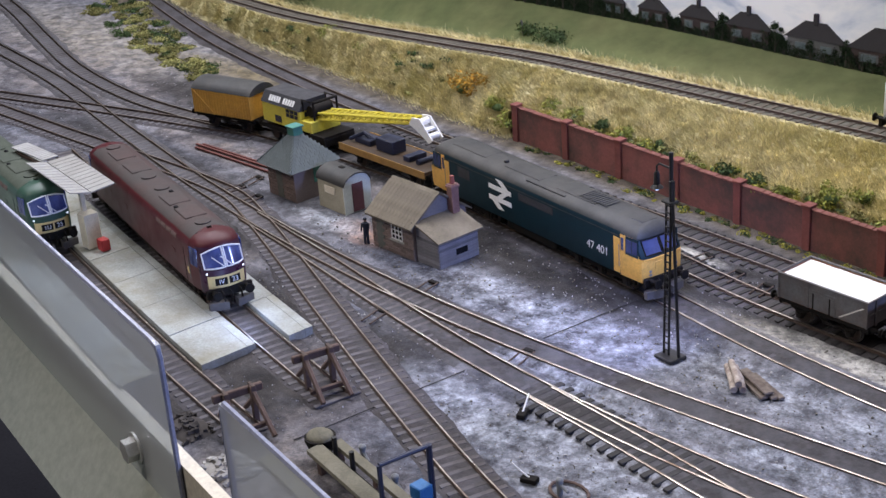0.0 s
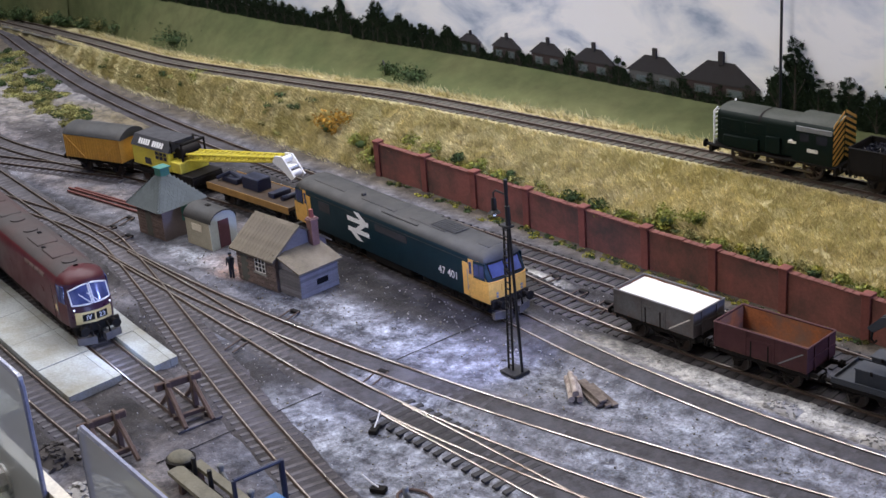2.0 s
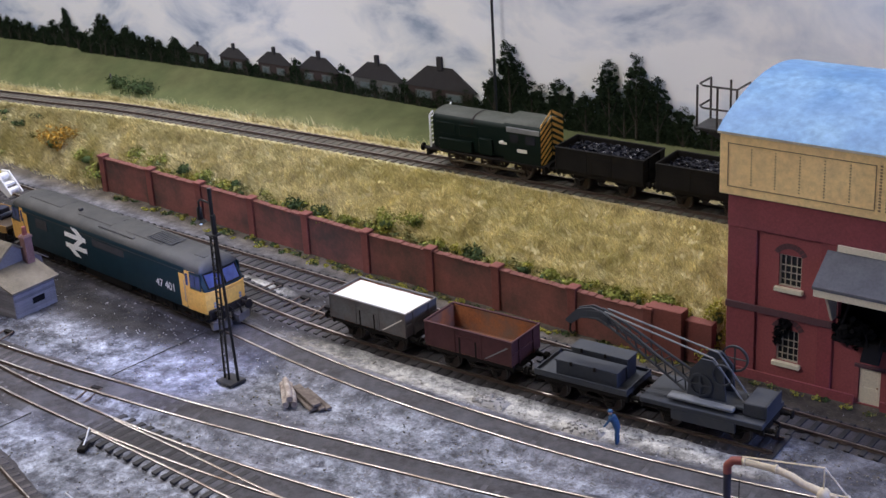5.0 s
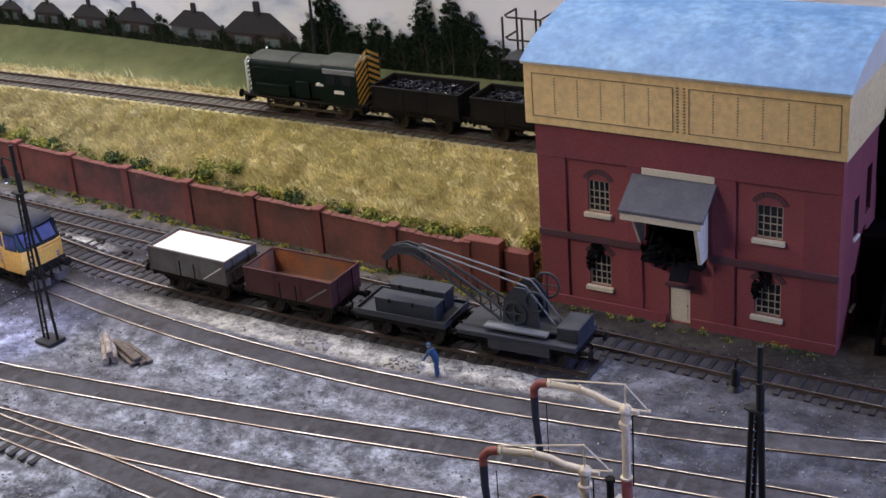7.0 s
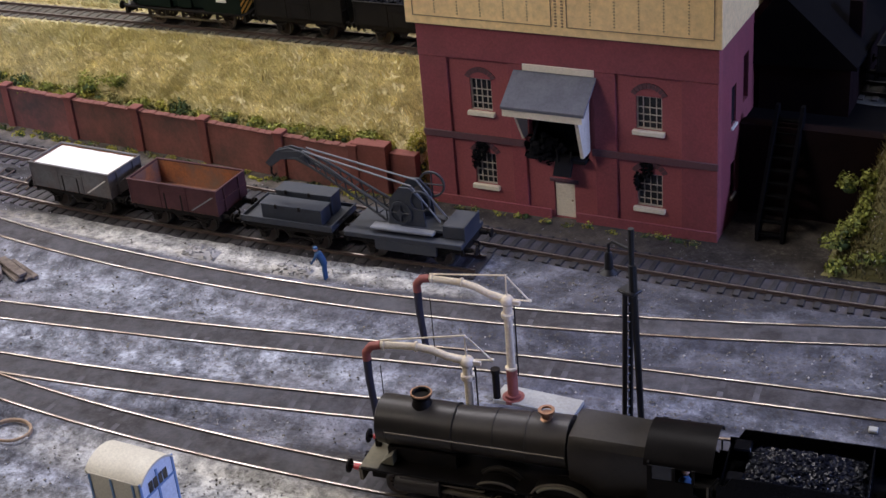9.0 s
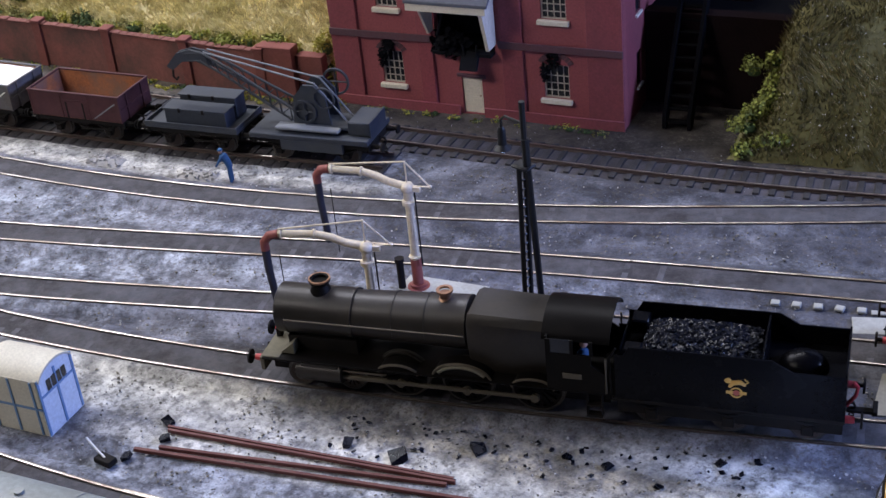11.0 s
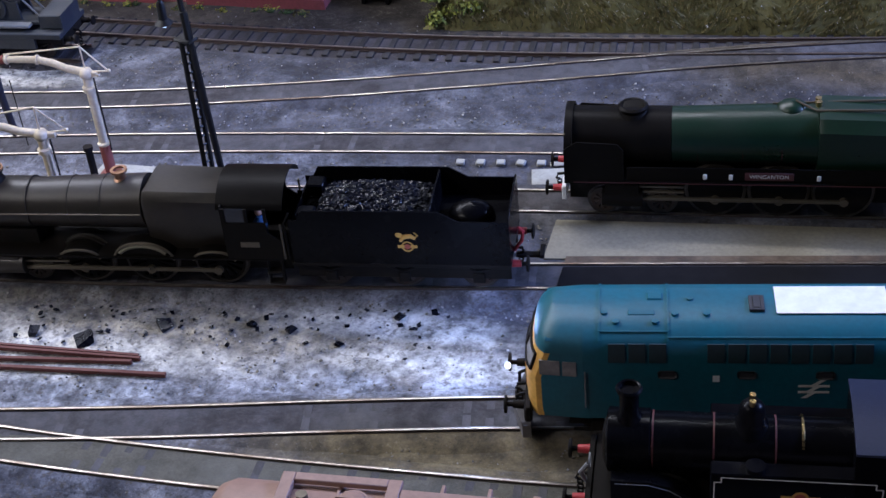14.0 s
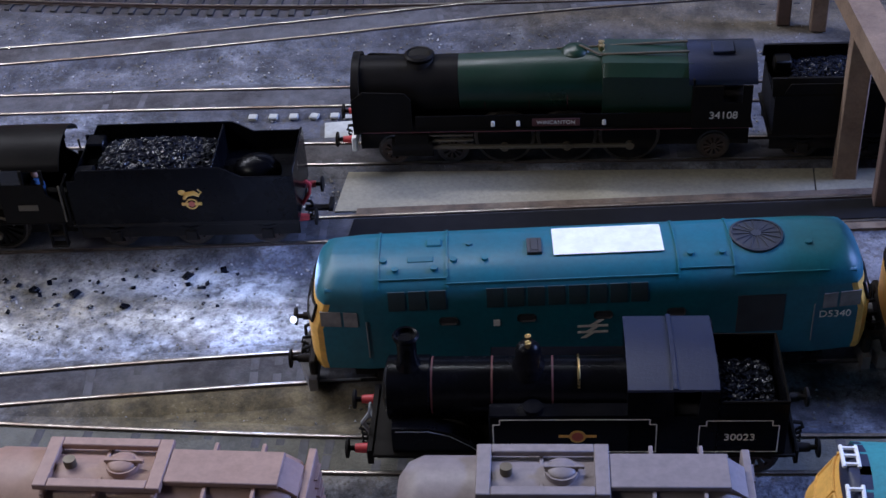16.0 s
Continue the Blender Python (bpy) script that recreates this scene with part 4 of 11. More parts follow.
for x, z, w, h, n in ((-89.2, 5.3, 1.6, 2.0, 300), (-77.6, 5.0, 1.6, 2.2, 320), (-73.4, 5.0, 1.7, 2.3, 320), (-68.2, 4.9, 1.0, 2.0, 200), (-60.0, 4.7, 3.6, 5.6, 1300), (-61.2, 4.7, 2.6, 3.6, 700), (-58.4, 4.6, 3.0, 3.4, 700), (-56.4, 4.4, 3.4, 4.0, 900),
                      (-54.6, 4.4, 2.8, 3.4, 800), (-53.0, 4.3, 2.6, 5.7, 1100), (-51.2, 4.3, 2.9, 6.2, 1300), (-49.8, 4.3, 2.6, 5.0, 1000), (-52.0, 4.3, 4.4, 3.8, 1100), (-48.2, 4.3, 2.4, 3.4, 700), (-46.4, 4.3, 2.4, 2.8, 600), (-63.2, 4.7, 1.6, 2.2, 320), (-44, 4.3, 2.6, 2.2, 500), (-41.6, 4.3, 2.4, 1.8, 400), (-24, 4.3, 2.4, 3.4, 400), (-18, 4.3, 2.6, 2.4, 400), (-11, 4.3, 3.0, 3.0, 500)):
    far_tree(x, z, w, h, n)


def far_house(x, z, w, light):
    """A hipped-roof house in shallow relief."""
    t = thing("house", "brown hipped-roof brick house on the backdrop" if not light else "pale rendered house with a brown hipped roof on the backdrop", "house", x, 69.38, z, 0, "row of houses on the backdrop")
    hw = w / 2
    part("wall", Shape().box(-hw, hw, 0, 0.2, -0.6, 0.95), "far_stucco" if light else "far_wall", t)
    r = Shape()
    r.add([(-hw * 1.12, -0.04, 0.92), (hw * 1.12, -0.04, 0.92), (hw * 1.12, 0.2, 0.92), (-hw * 1.12, 0.2, 0.92), (-hw * 0.40, 0.15, 0.95 + w * 0.27), (hw * 0.40, 0.15, 0.95 + w * 0.27)], [(0, 1, 5, 4), (1, 2, 5), (2, 3, 4, 5), (3, 0, 4), (3, 2, 1, 0)])
    roof = part("roof", r, "far_roof", t)
    part("chimney", Shape().box(-0.12 * w / 3, 0.12 * w / 3, 0.05, 0.28, 0.9 + w * 0.24, 0.95 + w * 0.40, 0.02), "far_roof", roof)
    for s in (-0.5, 0.45):
        wd = Shape().box(s * hw - 0.13 * w, s * hw + 0.13 * w, -0.03, 0.05, 0.18, 0.72)
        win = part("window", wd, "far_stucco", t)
        part("pane", Shape().box(s * hw - 0.10 * w, s * hw + 0.10 * w, -0.05, -0.02, 0.25, 0.66), "far_window", win)


for x, w, light in ((-21.5, 3.6, 0), (-14.0, 3.8, 0), (-87.2, 1.9, 0), (-83.6, 2.5, 0), (-79.7, 2.9, 0), (-75.6, 3.3, 0), (-70.5, 3.95, 1), (-65.35, 5.1, 0)):
    far_house(x, 5.65, w, light)
pole = part("backdrop_post", Shape().tube([(0, 0, -5), (0, 0, 6), (0, 0, 20)], 0.085, 8), "black_paint", None, "slim black upright rod in front of the backdrop")
tagged(pole, category="rod")
place(pole, -60.7, 68.9, 5)

# ---------------------------------------------------------------- brick boundary wall
def rot_between(a, b_):
    return math.degrees(math.atan2(b_[1] - a[1], b_[0] - a[0]))


bw = thing("brick_wall", "red brick boundary wall with pillars and a worn coping", "wall")
PX = [-85.4, -80.4, -75.5, -70.6, -65.8, -60.9, -56.2, -51.7, -46.8, -42.4]
for a, c in zip(PX, PX[1:]):
    ya, yc = along(WALL_LINE, a), along(WALL_LINE, c)
    m = Matrix.Translation((a, ya, 0)) @ Matrix.Rotation(math.atan2(yc - ya, c - a), 4, "Z")
    l = math.hypot(c - a, yc - ya)
    part("panel", Shape().box(0.2, l - 0.2, -0.12, 0.14, -0.2, 2.2, 0, 0, m), "wall_brick", bw)
    k = 0
    while k * 0.45 < l - 0.1:
        cp = Shape().box(k * 0.45 + 0.01, min(k * 0.45 + 0.44, l), -0.19, 0.2, 2.2, 2.31 + rnd.uniform(-0.025, 0.025), 0.03, 0, m)
        part("coping", cp, "coping_brick", bw, "", False)
        k += 1
for x in PX:
    y = along(WALL_LINE, x)
    part("pillar", Shape().box(x - 0.24, x + 0.24, y - 0.28, y + 0.25, -0.2, 2.32, 0.02).box(x - 0.3, x + 0.3, y - 0.34, y + 0.3, 2.32, 2.48, 0.03), "pillar_brick", bw)
part("end_pier", Shape().box(-42.5, -40.6, 54.75, 55.5, -0.2, 2.55, 0.03).box(-40.6, -39.2, 55.1, 55.7, -0.2, 2.1, 0.03), "pillar_brick", bw)

# ---------------------------------------------------------------- water tower with coal stage
tw = thing("water_tower", "red brick coaling stage carrying a cream riveted water tank", "building")
X0, X1, Y0, Y1 = -38.45, -24.45, 55.2, 65.6


def wall_with_holes(x0, x1, z0, z1, holes, y, thick):
    """A wall along x cut by rectangular holes (x0, x1, z0, z1), as one closed skin."""
    xs_ = sorted({x0, x1, *(h[0] for h in holes), *(h[1] for h in holes)})
    zs_ = sorted({z0, z1, *(h[2] for h in holes), *(h[3] for h in holes)})
    n, m = len(xs_), len(zs_)

    def solid(i, k):
        if not (0 <= i < n - 1 and 0 <= k < m - 1):
            return False
        a, d = (xs_[i] + xs_[i + 1]) / 2, (zs_[k] + zs_[k + 1]) / 2
        return not any(h[0] < a < h[1] and h[2] < d < h[3] for h in holes)

    def at_(i, k, back):
        return (i * m + k) * 2 + back
    vs = [(x, y + thick * back, z) for x in xs_ for z in zs_ for back in (0, 1)]
    fs = []
    for i in range(n - 1):
        for k in range(m - 1):
            if solid(i, k):
                fs += [(at_(i, k, 0), at_(i + 1, k, 0), at_(i + 1, k + 1, 0), at_(i, k + 1, 0)), (at_(i, k, 1), at_(i, k + 1, 1), at_(i + 1, k + 1, 1), at_(i + 1, k, 1))]
                for di, dk, p, q in ((-1, 0, (i, k), (i, k + 1)), (1, 0, (i + 1, k + 1), (i + 1, k)), (0, -1, (i + 1, k), (i, k)), (0, 1, (i, k + 1), (i + 1, k + 1))):
                    if not solid(i + di, k + dk):
                        fs.append((at_(*p, 0), at_(*q, 0), at_(*q, 1), at_(*p, 1)))
    used = sorted({v for f in fs for v in f})
    back_to = {v: k for k, v in enumerate(used)}
    return Shape().add([vs[v] for v in used], [tuple(back_to[v] for v in f) for f in fs])


WIN = [(-36.02, -34.95, 4.85, 6.4), (-28.12, -26.95, 4.85, 6.4), (-36.02, -34.95, 1.15, 2.75), (-28.12, -26.95, 1.15, 2.75)]
holes = [*WIN, (-32.1, -31.1, 0, 1.75), (-33.2, -30.35, 3.2, 6.0)]
front = part("front_wall", wall_with_holes(X0, X1, -0.1, 8.9, holes, Y0, 0.4), "tower_panel", tw, "", False)
for a, c in ((X0, -37.05), (-34.05, -33.35), (-30.0, -29.0), (-26.05, X1)):
    part("pilaster", Shape().box(a, c, Y0 - 0.14, Y0 - 0.002, -0.1, 7.35, 0.02), "tower_brick", tw)
part("cornice", Shape().box(X0 - 0.02, X1 + 0.02, Y0 - 0.16, Y0 - 0.003, 7.352, 8.88, 0.02), "tower_brick", tw)
for a, c in ((X0, -33.36), (-30.1, X1)):
    part("string_course", Shape().box(a - 0.03, c + 0.03, Y0 - 0.22, Y0 - 0.145, 3.38, 3.72, 0.02), "band_brick", tw)
part("plinth", Shape().box(X0 - 0.04, -32.2, Y0 - 0.24, Y0 - 0.145, -0.1, 0.42, 0.02).box(-31.0, X1 + 0.04, Y0 - 0.24, Y0 - 0.145, -0.1, 0.42, 0.02), "tower_brick", tw)
side_holes = [(Y0 + 1.8, Y0 + 2.5, 1.2, 2.8), (Y0 + 1.8, Y0 + 2.5, 4.6, 6.4), (Y0 + 3.6, Y0 + 4.4, 5.0, 7.2)]
for nm, xx in (("east_wall", X1 - 0.4), ("west_wall", X0)):
    sw = Shape()
    h_ = side_holes if nm == "east_wall" else [(61.6, 65.2, 4.0, 8.2)]
    w_ = wall_with_holes(Y0 + 0.402, Y1, -0.1, 8.9, h_, 0, 0.4)
    sw.add([(xx + q[1], q[0], q[2]) for q in w_.v], w_.f)
    part(nm, sw, "tower_brick", tw, "", False)
part("back_wall", Shape().box(X0, X1, Y1 + 0.002, Y1 + 0.4, -0.1, 8.9), "tower_brick", tw)
# Black slab that paints the shade behind the tower's openings.
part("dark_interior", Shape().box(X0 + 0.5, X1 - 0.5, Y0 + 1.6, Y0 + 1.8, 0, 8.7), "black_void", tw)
mat("window_iron", (0.52, 0.48, 0.40), 0.5)
mat("window_dark", (0.02, 0.022, 0.026), 0.12)
for a, c, d, f in WIN:
    wn = part("window", wall_with_holes(a, c, d, f, [(a + 0.06, c - 0.06, d + 0.06, f - 0.06)], Y0 + 0.09, 0.08), "window_iron", tw, "small-paned iron window with a cream sill", False)
    for k in range(1, 4):
        part("glazing_bar", Shape().box(a + (c - a) * k / 4 - 0.016, a + (c - a) * k / 4 + 0.016, Y0 + 0.1, Y0 + 0.16, d + 0.06, f - 0.06), "window_iron", wn, "", False)
        part("glazing_bar", Shape().box(a + 0.06, c - 0.06, Y0 + 0.102, Y0 + 0.158, d + (f - d) * k / 4.6 - 0.016, d + (f - d) * k / 4.6 + 0.016), "window_iron", wn, "", False)
    part("pane", Shape().box(a, c, Y0 + 0.2, Y0 + 0.23, d, f), "window_dark", wn)
    part("sill", Shape().box(a - 0.14, c + 0.14, Y0 - 0.2, Y0 + 0.1, d - 0.22, d - 0.005, 0.02), "cream_trim", wn)
    arch = Shape()
    m_ = 9
    for k in range(m_):
        t0 = math.pi * (0.16 + 0.68 * k / m_)
        t1 = math.pi * (0.16 + 0.68 * (k + 0.88) / m_)
        cx, r0, r1, cz = (a + c) / 2, (c - a) * 0.60, (c - a) * 0.60 + 0.24, f - 0.32
        arch.prism([(cx + r0 * math.cos(t0), cz + r0 * math.sin(t0)), (cx + r0 * math.cos(t1), cz + r0 * math.sin(t1)), (cx + r1 * math.cos(t1), cz + r1 * math.sin(t1)), (cx + r1 * math.cos(t0), cz + r1 * math.sin(t0))], "y", Y0 - 0.05, Y0 + 0.12)
    pieces("arch", arch, "band_brick", wn, "dark brick window arch", False)
for a, c, d, f in WIN[2:]:
    so = Shape()
    leafy(so, ((a + c) / 2 - 0.1, Y0 - 0.10, f + 0.25), (0.34, 0.05, 0.55), 130, 0.1, -1)
    leafy(so, (a + 0.05, Y0 - 0.10, f - 0.35), (0.2, 0.05, 0.5), 70, 0.1, -1)
    part("soot_stain", so, "black_void", tw, "black soot staining over the lower windows", False)
for y_, z0_, z1_ in ((Y0 + 1.8, 1.2, 2.8), (Y0 + 1.8, 4.6, 6.4)):
    part("side_window", Shape().box(X1 - 0.15, X1 - 0.08, y_, y_ + 0.7, z0_, z1_), "window_dark", tw)
    part("side_sill", Shape().box(X1 - 0.1, X1 + 0.1, y_ - 0.05, y_ + 0.75, z0_ - 0.16, z0_ - 0.02, 0.02), "cream_trim", tw)
dr = part("door", Shape().box(-32.08, -31.12, Y0 + 0.08, Y0 + 0.16, 0, 1.72, 0.01).box(-31.95, -31.25, Y0 + 0.06, Y0 + 0.082, 0.15, 0.8).box(-31.95, -31.25, Y0 + 0.06, Y0 + 0.082, 0.95, 1.6), "cream_trim", tw, "small cream plank door")
part("door_handle", Shape().ball((-31.24, Y0 + 0.04, 0.88), 0.05, 0.05, 0.05, 8, 6), "rivet_dark", dr)
part("door_arch", Shape().box(-32.3, -30.9, Y0 - 0.06, Y0 + 0.1, 1.76, 1.95, 0.03), "band_brick", tw)
# canopy over the coal chute
cn = Shape()
cn.prism([(53.45, 5.98), (55.12, 7.12), (55.12, 7.0), (53.45, 5.84)], "x", -33.75, -29.85)
can = part("chute_canopy", cn, "slate_grey", tw, "sloping grey sheet canopy")
pieces("fascia", Shape().box(-33.3, -29.95, 55.0, 55.14, 7.1, 7.42, 0.01).box(-33.7, -29.95, 53.5, 53.58, 5.5, 5.83, 0.01), "cream_trim", can)
part("cheek", Shape().prism([(53.6, 5.8), (55.05, 6.75), (55.05, 3.55), (54.25, 3.55)], "x", -30.38, -30.22).box(-30.235, -30.205, 54.4, 54.6, 4.75, 5.2), "cream_trim", can, "cream boarded side of the canopy")
part("cheek", Shape().prism([(53.6, 5.8), (55.05, 6.75), (55.05, 4.0), (54.6, 4.0)], "x", -33.3, -33.2), "cream_trim", can)
ch = Shape()
ch.prism([(54.75, 3.25), (54.95, 3.2), (54.45, 2.45), (54.25, 2.52)], "x", -31.75, -30.95)
ch.tube([(-31.7, 54.7, 3.6), (-31.5, 54.6, 2.6)], 0.05, 6).tube([(-31.0, 54.7, 3.6), (-31.1, 54.6, 2.6)], 0.05, 6)
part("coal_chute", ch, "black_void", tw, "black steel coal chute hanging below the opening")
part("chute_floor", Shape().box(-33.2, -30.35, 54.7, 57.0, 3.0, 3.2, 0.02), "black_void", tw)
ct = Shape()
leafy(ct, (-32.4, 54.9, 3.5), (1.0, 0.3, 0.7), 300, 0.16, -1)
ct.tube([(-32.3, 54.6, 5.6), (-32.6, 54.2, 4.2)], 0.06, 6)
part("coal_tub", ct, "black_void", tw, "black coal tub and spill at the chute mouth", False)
# tank
tk = part("tank", Shape().box(X0 - 0.4, X1 + 0.18, Y0 - 0.32, Y1 + 0.4, 8.902, 11.7, 0.03), "cream_paint", tw, "cream-painted riveted iron water tank")
pan = Shape()
for a, c in ((-38.45, -31.75), (-31.05, -24.6)):
    pan.box(a, c, Y0 - 0.36, Y0 - 0.325, 9.3, 9.325).box(a, c, Y0 - 0.36, Y0 - 0.325, 11.29, 11.315).box(a, a + 0.028, Y0 - 0.358, Y0 - 0.326, 9.325, 11.29).box(c - 0.028, c, Y0 - 0.358, Y0 - 0.326, 9.325, 11.29)
part("panel_bead", pan, "rivet_dark", tk, "brown moulding round the tank panels")
part("lip", Shape().box(X0 - 0.5, X1 + 0.28, Y0 - 0.42, Y1 + 0.5, 11.7, 11.82, 0.02), "cream_trim", tk)
rv = Shape()
for a, c in ((-38.45, -31.75), (-31.05, -24.6)):
    for j in range(1, 6):
        xr = a + (c - a) * j / 6
        for k in range(13):
            rv.box(xr - 0.03, xr + 0.03, Y0 - 0.345, Y0 - 0.315, 9.48 + 0.136 * k, 9.53 + 0.136 * k)
for k in range(15):
    rv.box(-31.6, -31.5, Y0 - 0.345, Y0 - 0.315, 9.3 + 0.14 * k, 9.37 + 0.14 * k).box(-31.3, -31.2, Y0 - 0.345, Y0 - 0.315, 9.3 + 0.14 * k, 9.37 + 0.14 * k)
tagged(part("riveting", rv, "rivet_dark", tk, "rows of brown rivet heads", False), kind="stuff")
roof = Shape()
rows = []
for k in range(19):
    u = k / 18
    y = Y0 - 0.45 + (Y1 - Y0 + 0.95) * u
    rows.append([(X0 - 0.5, y, 11.83 + 1.5 * math.sin(math.pi * u) ** 0.8), (X1 + 0.28, y, 11.83 + 1.5 * math.sin(math.pi * u) ** 0.8)])
roof.loft(rows, closed=False, caps=False)
roof.v += [(X0 - 0.5, Y0 - 0.45, 11.824), (X1 + 0.28, Y0 - 0.45, 11.824), (X1 + 0.28, Y1 + 0.5, 11.824), (X0 - 0.5, Y1 + 0.5, 11.824)]
part("tank_roof", roof, "tank_water_blue", tk, "curved roof painted in mottled pale sky blue")
ends = Shape()
for xx in (X0 - 0.5, X1 + 0.26):
    ends.prism([(Y0 - 0.45, 11.825)] + [(Y0 - 0.45 + (Y1 - Y0 + 0.95) * k / 12, 11.825 + 1.5 * math.sin(math.pi * k / 12) ** 0.8) for k in range(1, 12)] + [(Y1 + 0.5, 11.825)], "x", xx, xx + 0.02)
pieces("roof_end", ends, "cream_trim", tk)
# ladder cage beside the tank
lc = thing("inspection_platform", "black iron railed platform bracketed to the water tank", "platform", -41.2, 60.0, 10.1)
part("deck", Shape().box(-1.15, 2.3, -0.75, 0.9, 0, 0.14, 0.02), "black_paint", lc)
for a, c_ in ((-1.05, -0.65), (1.0, -0.65), (-1.05, 0.8), (1.0, 0.8), (0.0, -0.65), (0.0, 0.8)):
    part("upright", Shape().tube([(a, c_, 0.1), (a, c_, 2.2)], 0.055, 6), "black_paint", lc)
for z in (1.1, 2.2):
    part("rail", Shape().tube([(1.0, 0.8, z), (1.0, -0.65, z), (-0.75, -0.65, z), (-1.05, -0.35, z), (-1.05, 0.8, z)], 0.05, 6), "black_paint", lc)
part("bracket", Shape().prism([(-1.0, 0.0), (2.3, 0.0), (2.3, -1.2), (2.1, -1.2)], "y", -0.5, -0.4), "black_paint", lc)
# gabled store on the upper level, near black to paint the shade there
ds = thing("brick_store", "gabled brick store beside the water tower, its shade painted near black", "building")
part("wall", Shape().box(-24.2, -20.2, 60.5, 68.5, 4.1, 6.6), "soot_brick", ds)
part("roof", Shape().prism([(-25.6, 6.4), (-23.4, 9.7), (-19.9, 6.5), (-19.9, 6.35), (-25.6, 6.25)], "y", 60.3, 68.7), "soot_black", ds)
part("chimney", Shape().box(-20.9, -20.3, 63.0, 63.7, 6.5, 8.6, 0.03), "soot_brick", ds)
# retaining wall and ramp east of the tower, their shade put into the colour
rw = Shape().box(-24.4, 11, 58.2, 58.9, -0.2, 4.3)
structure("retaining_wall", rw, "soot_brick", "brick retaining wall with its deep shade painted in", category="wall")
bank = Shape()
rows = []
for k in range(48):
    x = -19.6 + 0.66 * k
    f = min(max((x + 19.6) / 2.2, 0.0), 1)
    rows.append([(x + 0.15 * noise.noise((j, x, 0)), 53.55 + 0.05 * (x + 19.6) + 4.9 * t + 0.25 * noise.noise((x * 0.8, t * 3, 1)), (-0.05 + f * 5.6 * min(t * 1.25, 1) ** 0.8) + 0.2 * noise.noise((x, t * 4, 6)) * (t > 0)) for j, t in enumerate([0, .08, .18, .3, .42, .55, .7, .85, 1])])
bank.loft(rows, closed=False, caps=False)
structure("grass_bank", bank, "bank_grass", "overgrown dark green bank beside the line", category="bank")
sp = []
for _ in range(30000):
    x, t = rnd.uniform(-19.2, 11), rnd.random()
    f = min(max((x + 19.6) / 2.2, 0.0), 1)
    sp.append((x, 53.55 + 0.05 * (x + 19.6) + 4.9 * t, f * 5.6 * min(t * 1.25, 1) ** 0.8))
mat("bank_blade", (0.22, 0.185, 0.075), 0.85, 0, (0.36, 0.30, 0.13), 0.7, 0.9, 5, 0, (0.045, 0.05, 0.022), 0.8, 0.5, island=0.6, spec=0.2)
blades("bank_grass", sp, "dark green and yellow weeds on the bank", "bank_blade", 0.12, 0.36)
mat("pale_seed", (0.60, 0.58, 0.50), 0.85, 0, (0.45, 0.43, 0.36), 0.5, 2, island=0.3)
sd = Shape()
for x, y, z in sp[:1500]:
    leafy(sd, (x, y - 0.1, z + 0.22), (0.05, 0.05, 0.05), 2, 0.028, -1)
tagged(part("seed_heads", sd, "pale_seed", None, "pale seed heads speckling the dark bank", False), category="plants", kind="stuff")
for k in range(9):
    bush(-18.6 + rnd.uniform(-0.6, 1.0), 53.9 + 0.35 * k, 0.1 + 0.35 * k, rnd.uniform(0.6, 1.0), 0.8, "green_leaf", "leafy bush at the end of the bank", 260, 0.09, "bushes of the bank")
cs = thing("coal_conveyor", "black steel stairway beside the tower", "stairway", -22.3, 55.6, 0)
cv = Shape()
for s in (-0.55, 0.55):
    cv.prism([(0, 0), (0.35, 0), (3.2, 4.6), (3.2, 5.2), (2.9, 5.2), (0, 0.6)], "x", s - 0.08, s + 0.08)
for k in range(10):
    cv.box(-0.5, 0.5, 0.1 + 0.3 * k, 0.4 + 0.3 * k, 0.25 + 0.47 * k, 0.33 + 0.47 * k)
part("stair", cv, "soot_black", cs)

# ---------------------------------------------------------------- rolling stock: shared parts
mat("frame_black", (0.008, 0.0075, 0.007), 0.7, 0, (0.024, 0.019, 0.016), 0.6, 1.2, 9, 0.2, spec=0.12)
mat("plough_grey", (0.12, 0.11, 0.105), 0.8, 0, (0.05, 0.045, 0.042), 0.7, 1.0, 8, 0.2)
mat("wheel_rust", (0.055, 0.04, 0.032), 0.7, 0.2, (0.10, 0.06, 0.04), 0.5, 2)
mat("tyre_steel", (0.09, 0.08, 0.07), 0.45, 0.8)
mat("buffer_red", (0.42, 0.035, 0.04), 0.45, 0, (0.28, 0.03, 0.03), 0.4)
mat("roof_grey", (0.030, 0.031, 0.031), 0.6, 0, (0.020, 0.020, 0.020), 0.7, 0.4, 7, 0.15, (0.085, 0.078, 0.066), 0.45, 0.3)
mat("rail_blue_dark", (0.005, 0.022, 0.030), 0.4, 0, (0.006, 0.017, 0.024), 0.5, 0.5, 8, 0.08, spec=0.25)
mat("rail_blue", (0.014, 0.12, 0.165), 0.42, 0, (0.012, 0.095, 0.135), 0.5, 0.5, 8, 0.08, (0.03, 0.06, 0.07), 0.25, 0.5)
mat("yellow_end", (0.74, 0.42, 0.085), 0.5, 0, (0.62, 0.33, 0.06), 0.5, 0.8, 8, 0.08, (0.35, 0.22, 0.08), 0.3, 0.8)
mat("maroon", (0.075, 0.010, 0.014), 0.45, 0, (0.05, 0.009, 0.013), 0.5, 0.5, 8, 0.08, (0.06, 0.03, 0.024), 0.25, 0.4, spec=0.3)
mat("maroon_nose", (0.042, 0.010, 0.032), 0.35, 0, (0.03, 0.010, 0.026), 0.5, 0.6, 8, 0.05)
mat("frame_white", (0.75, 0.78, 0.86), 0.45)
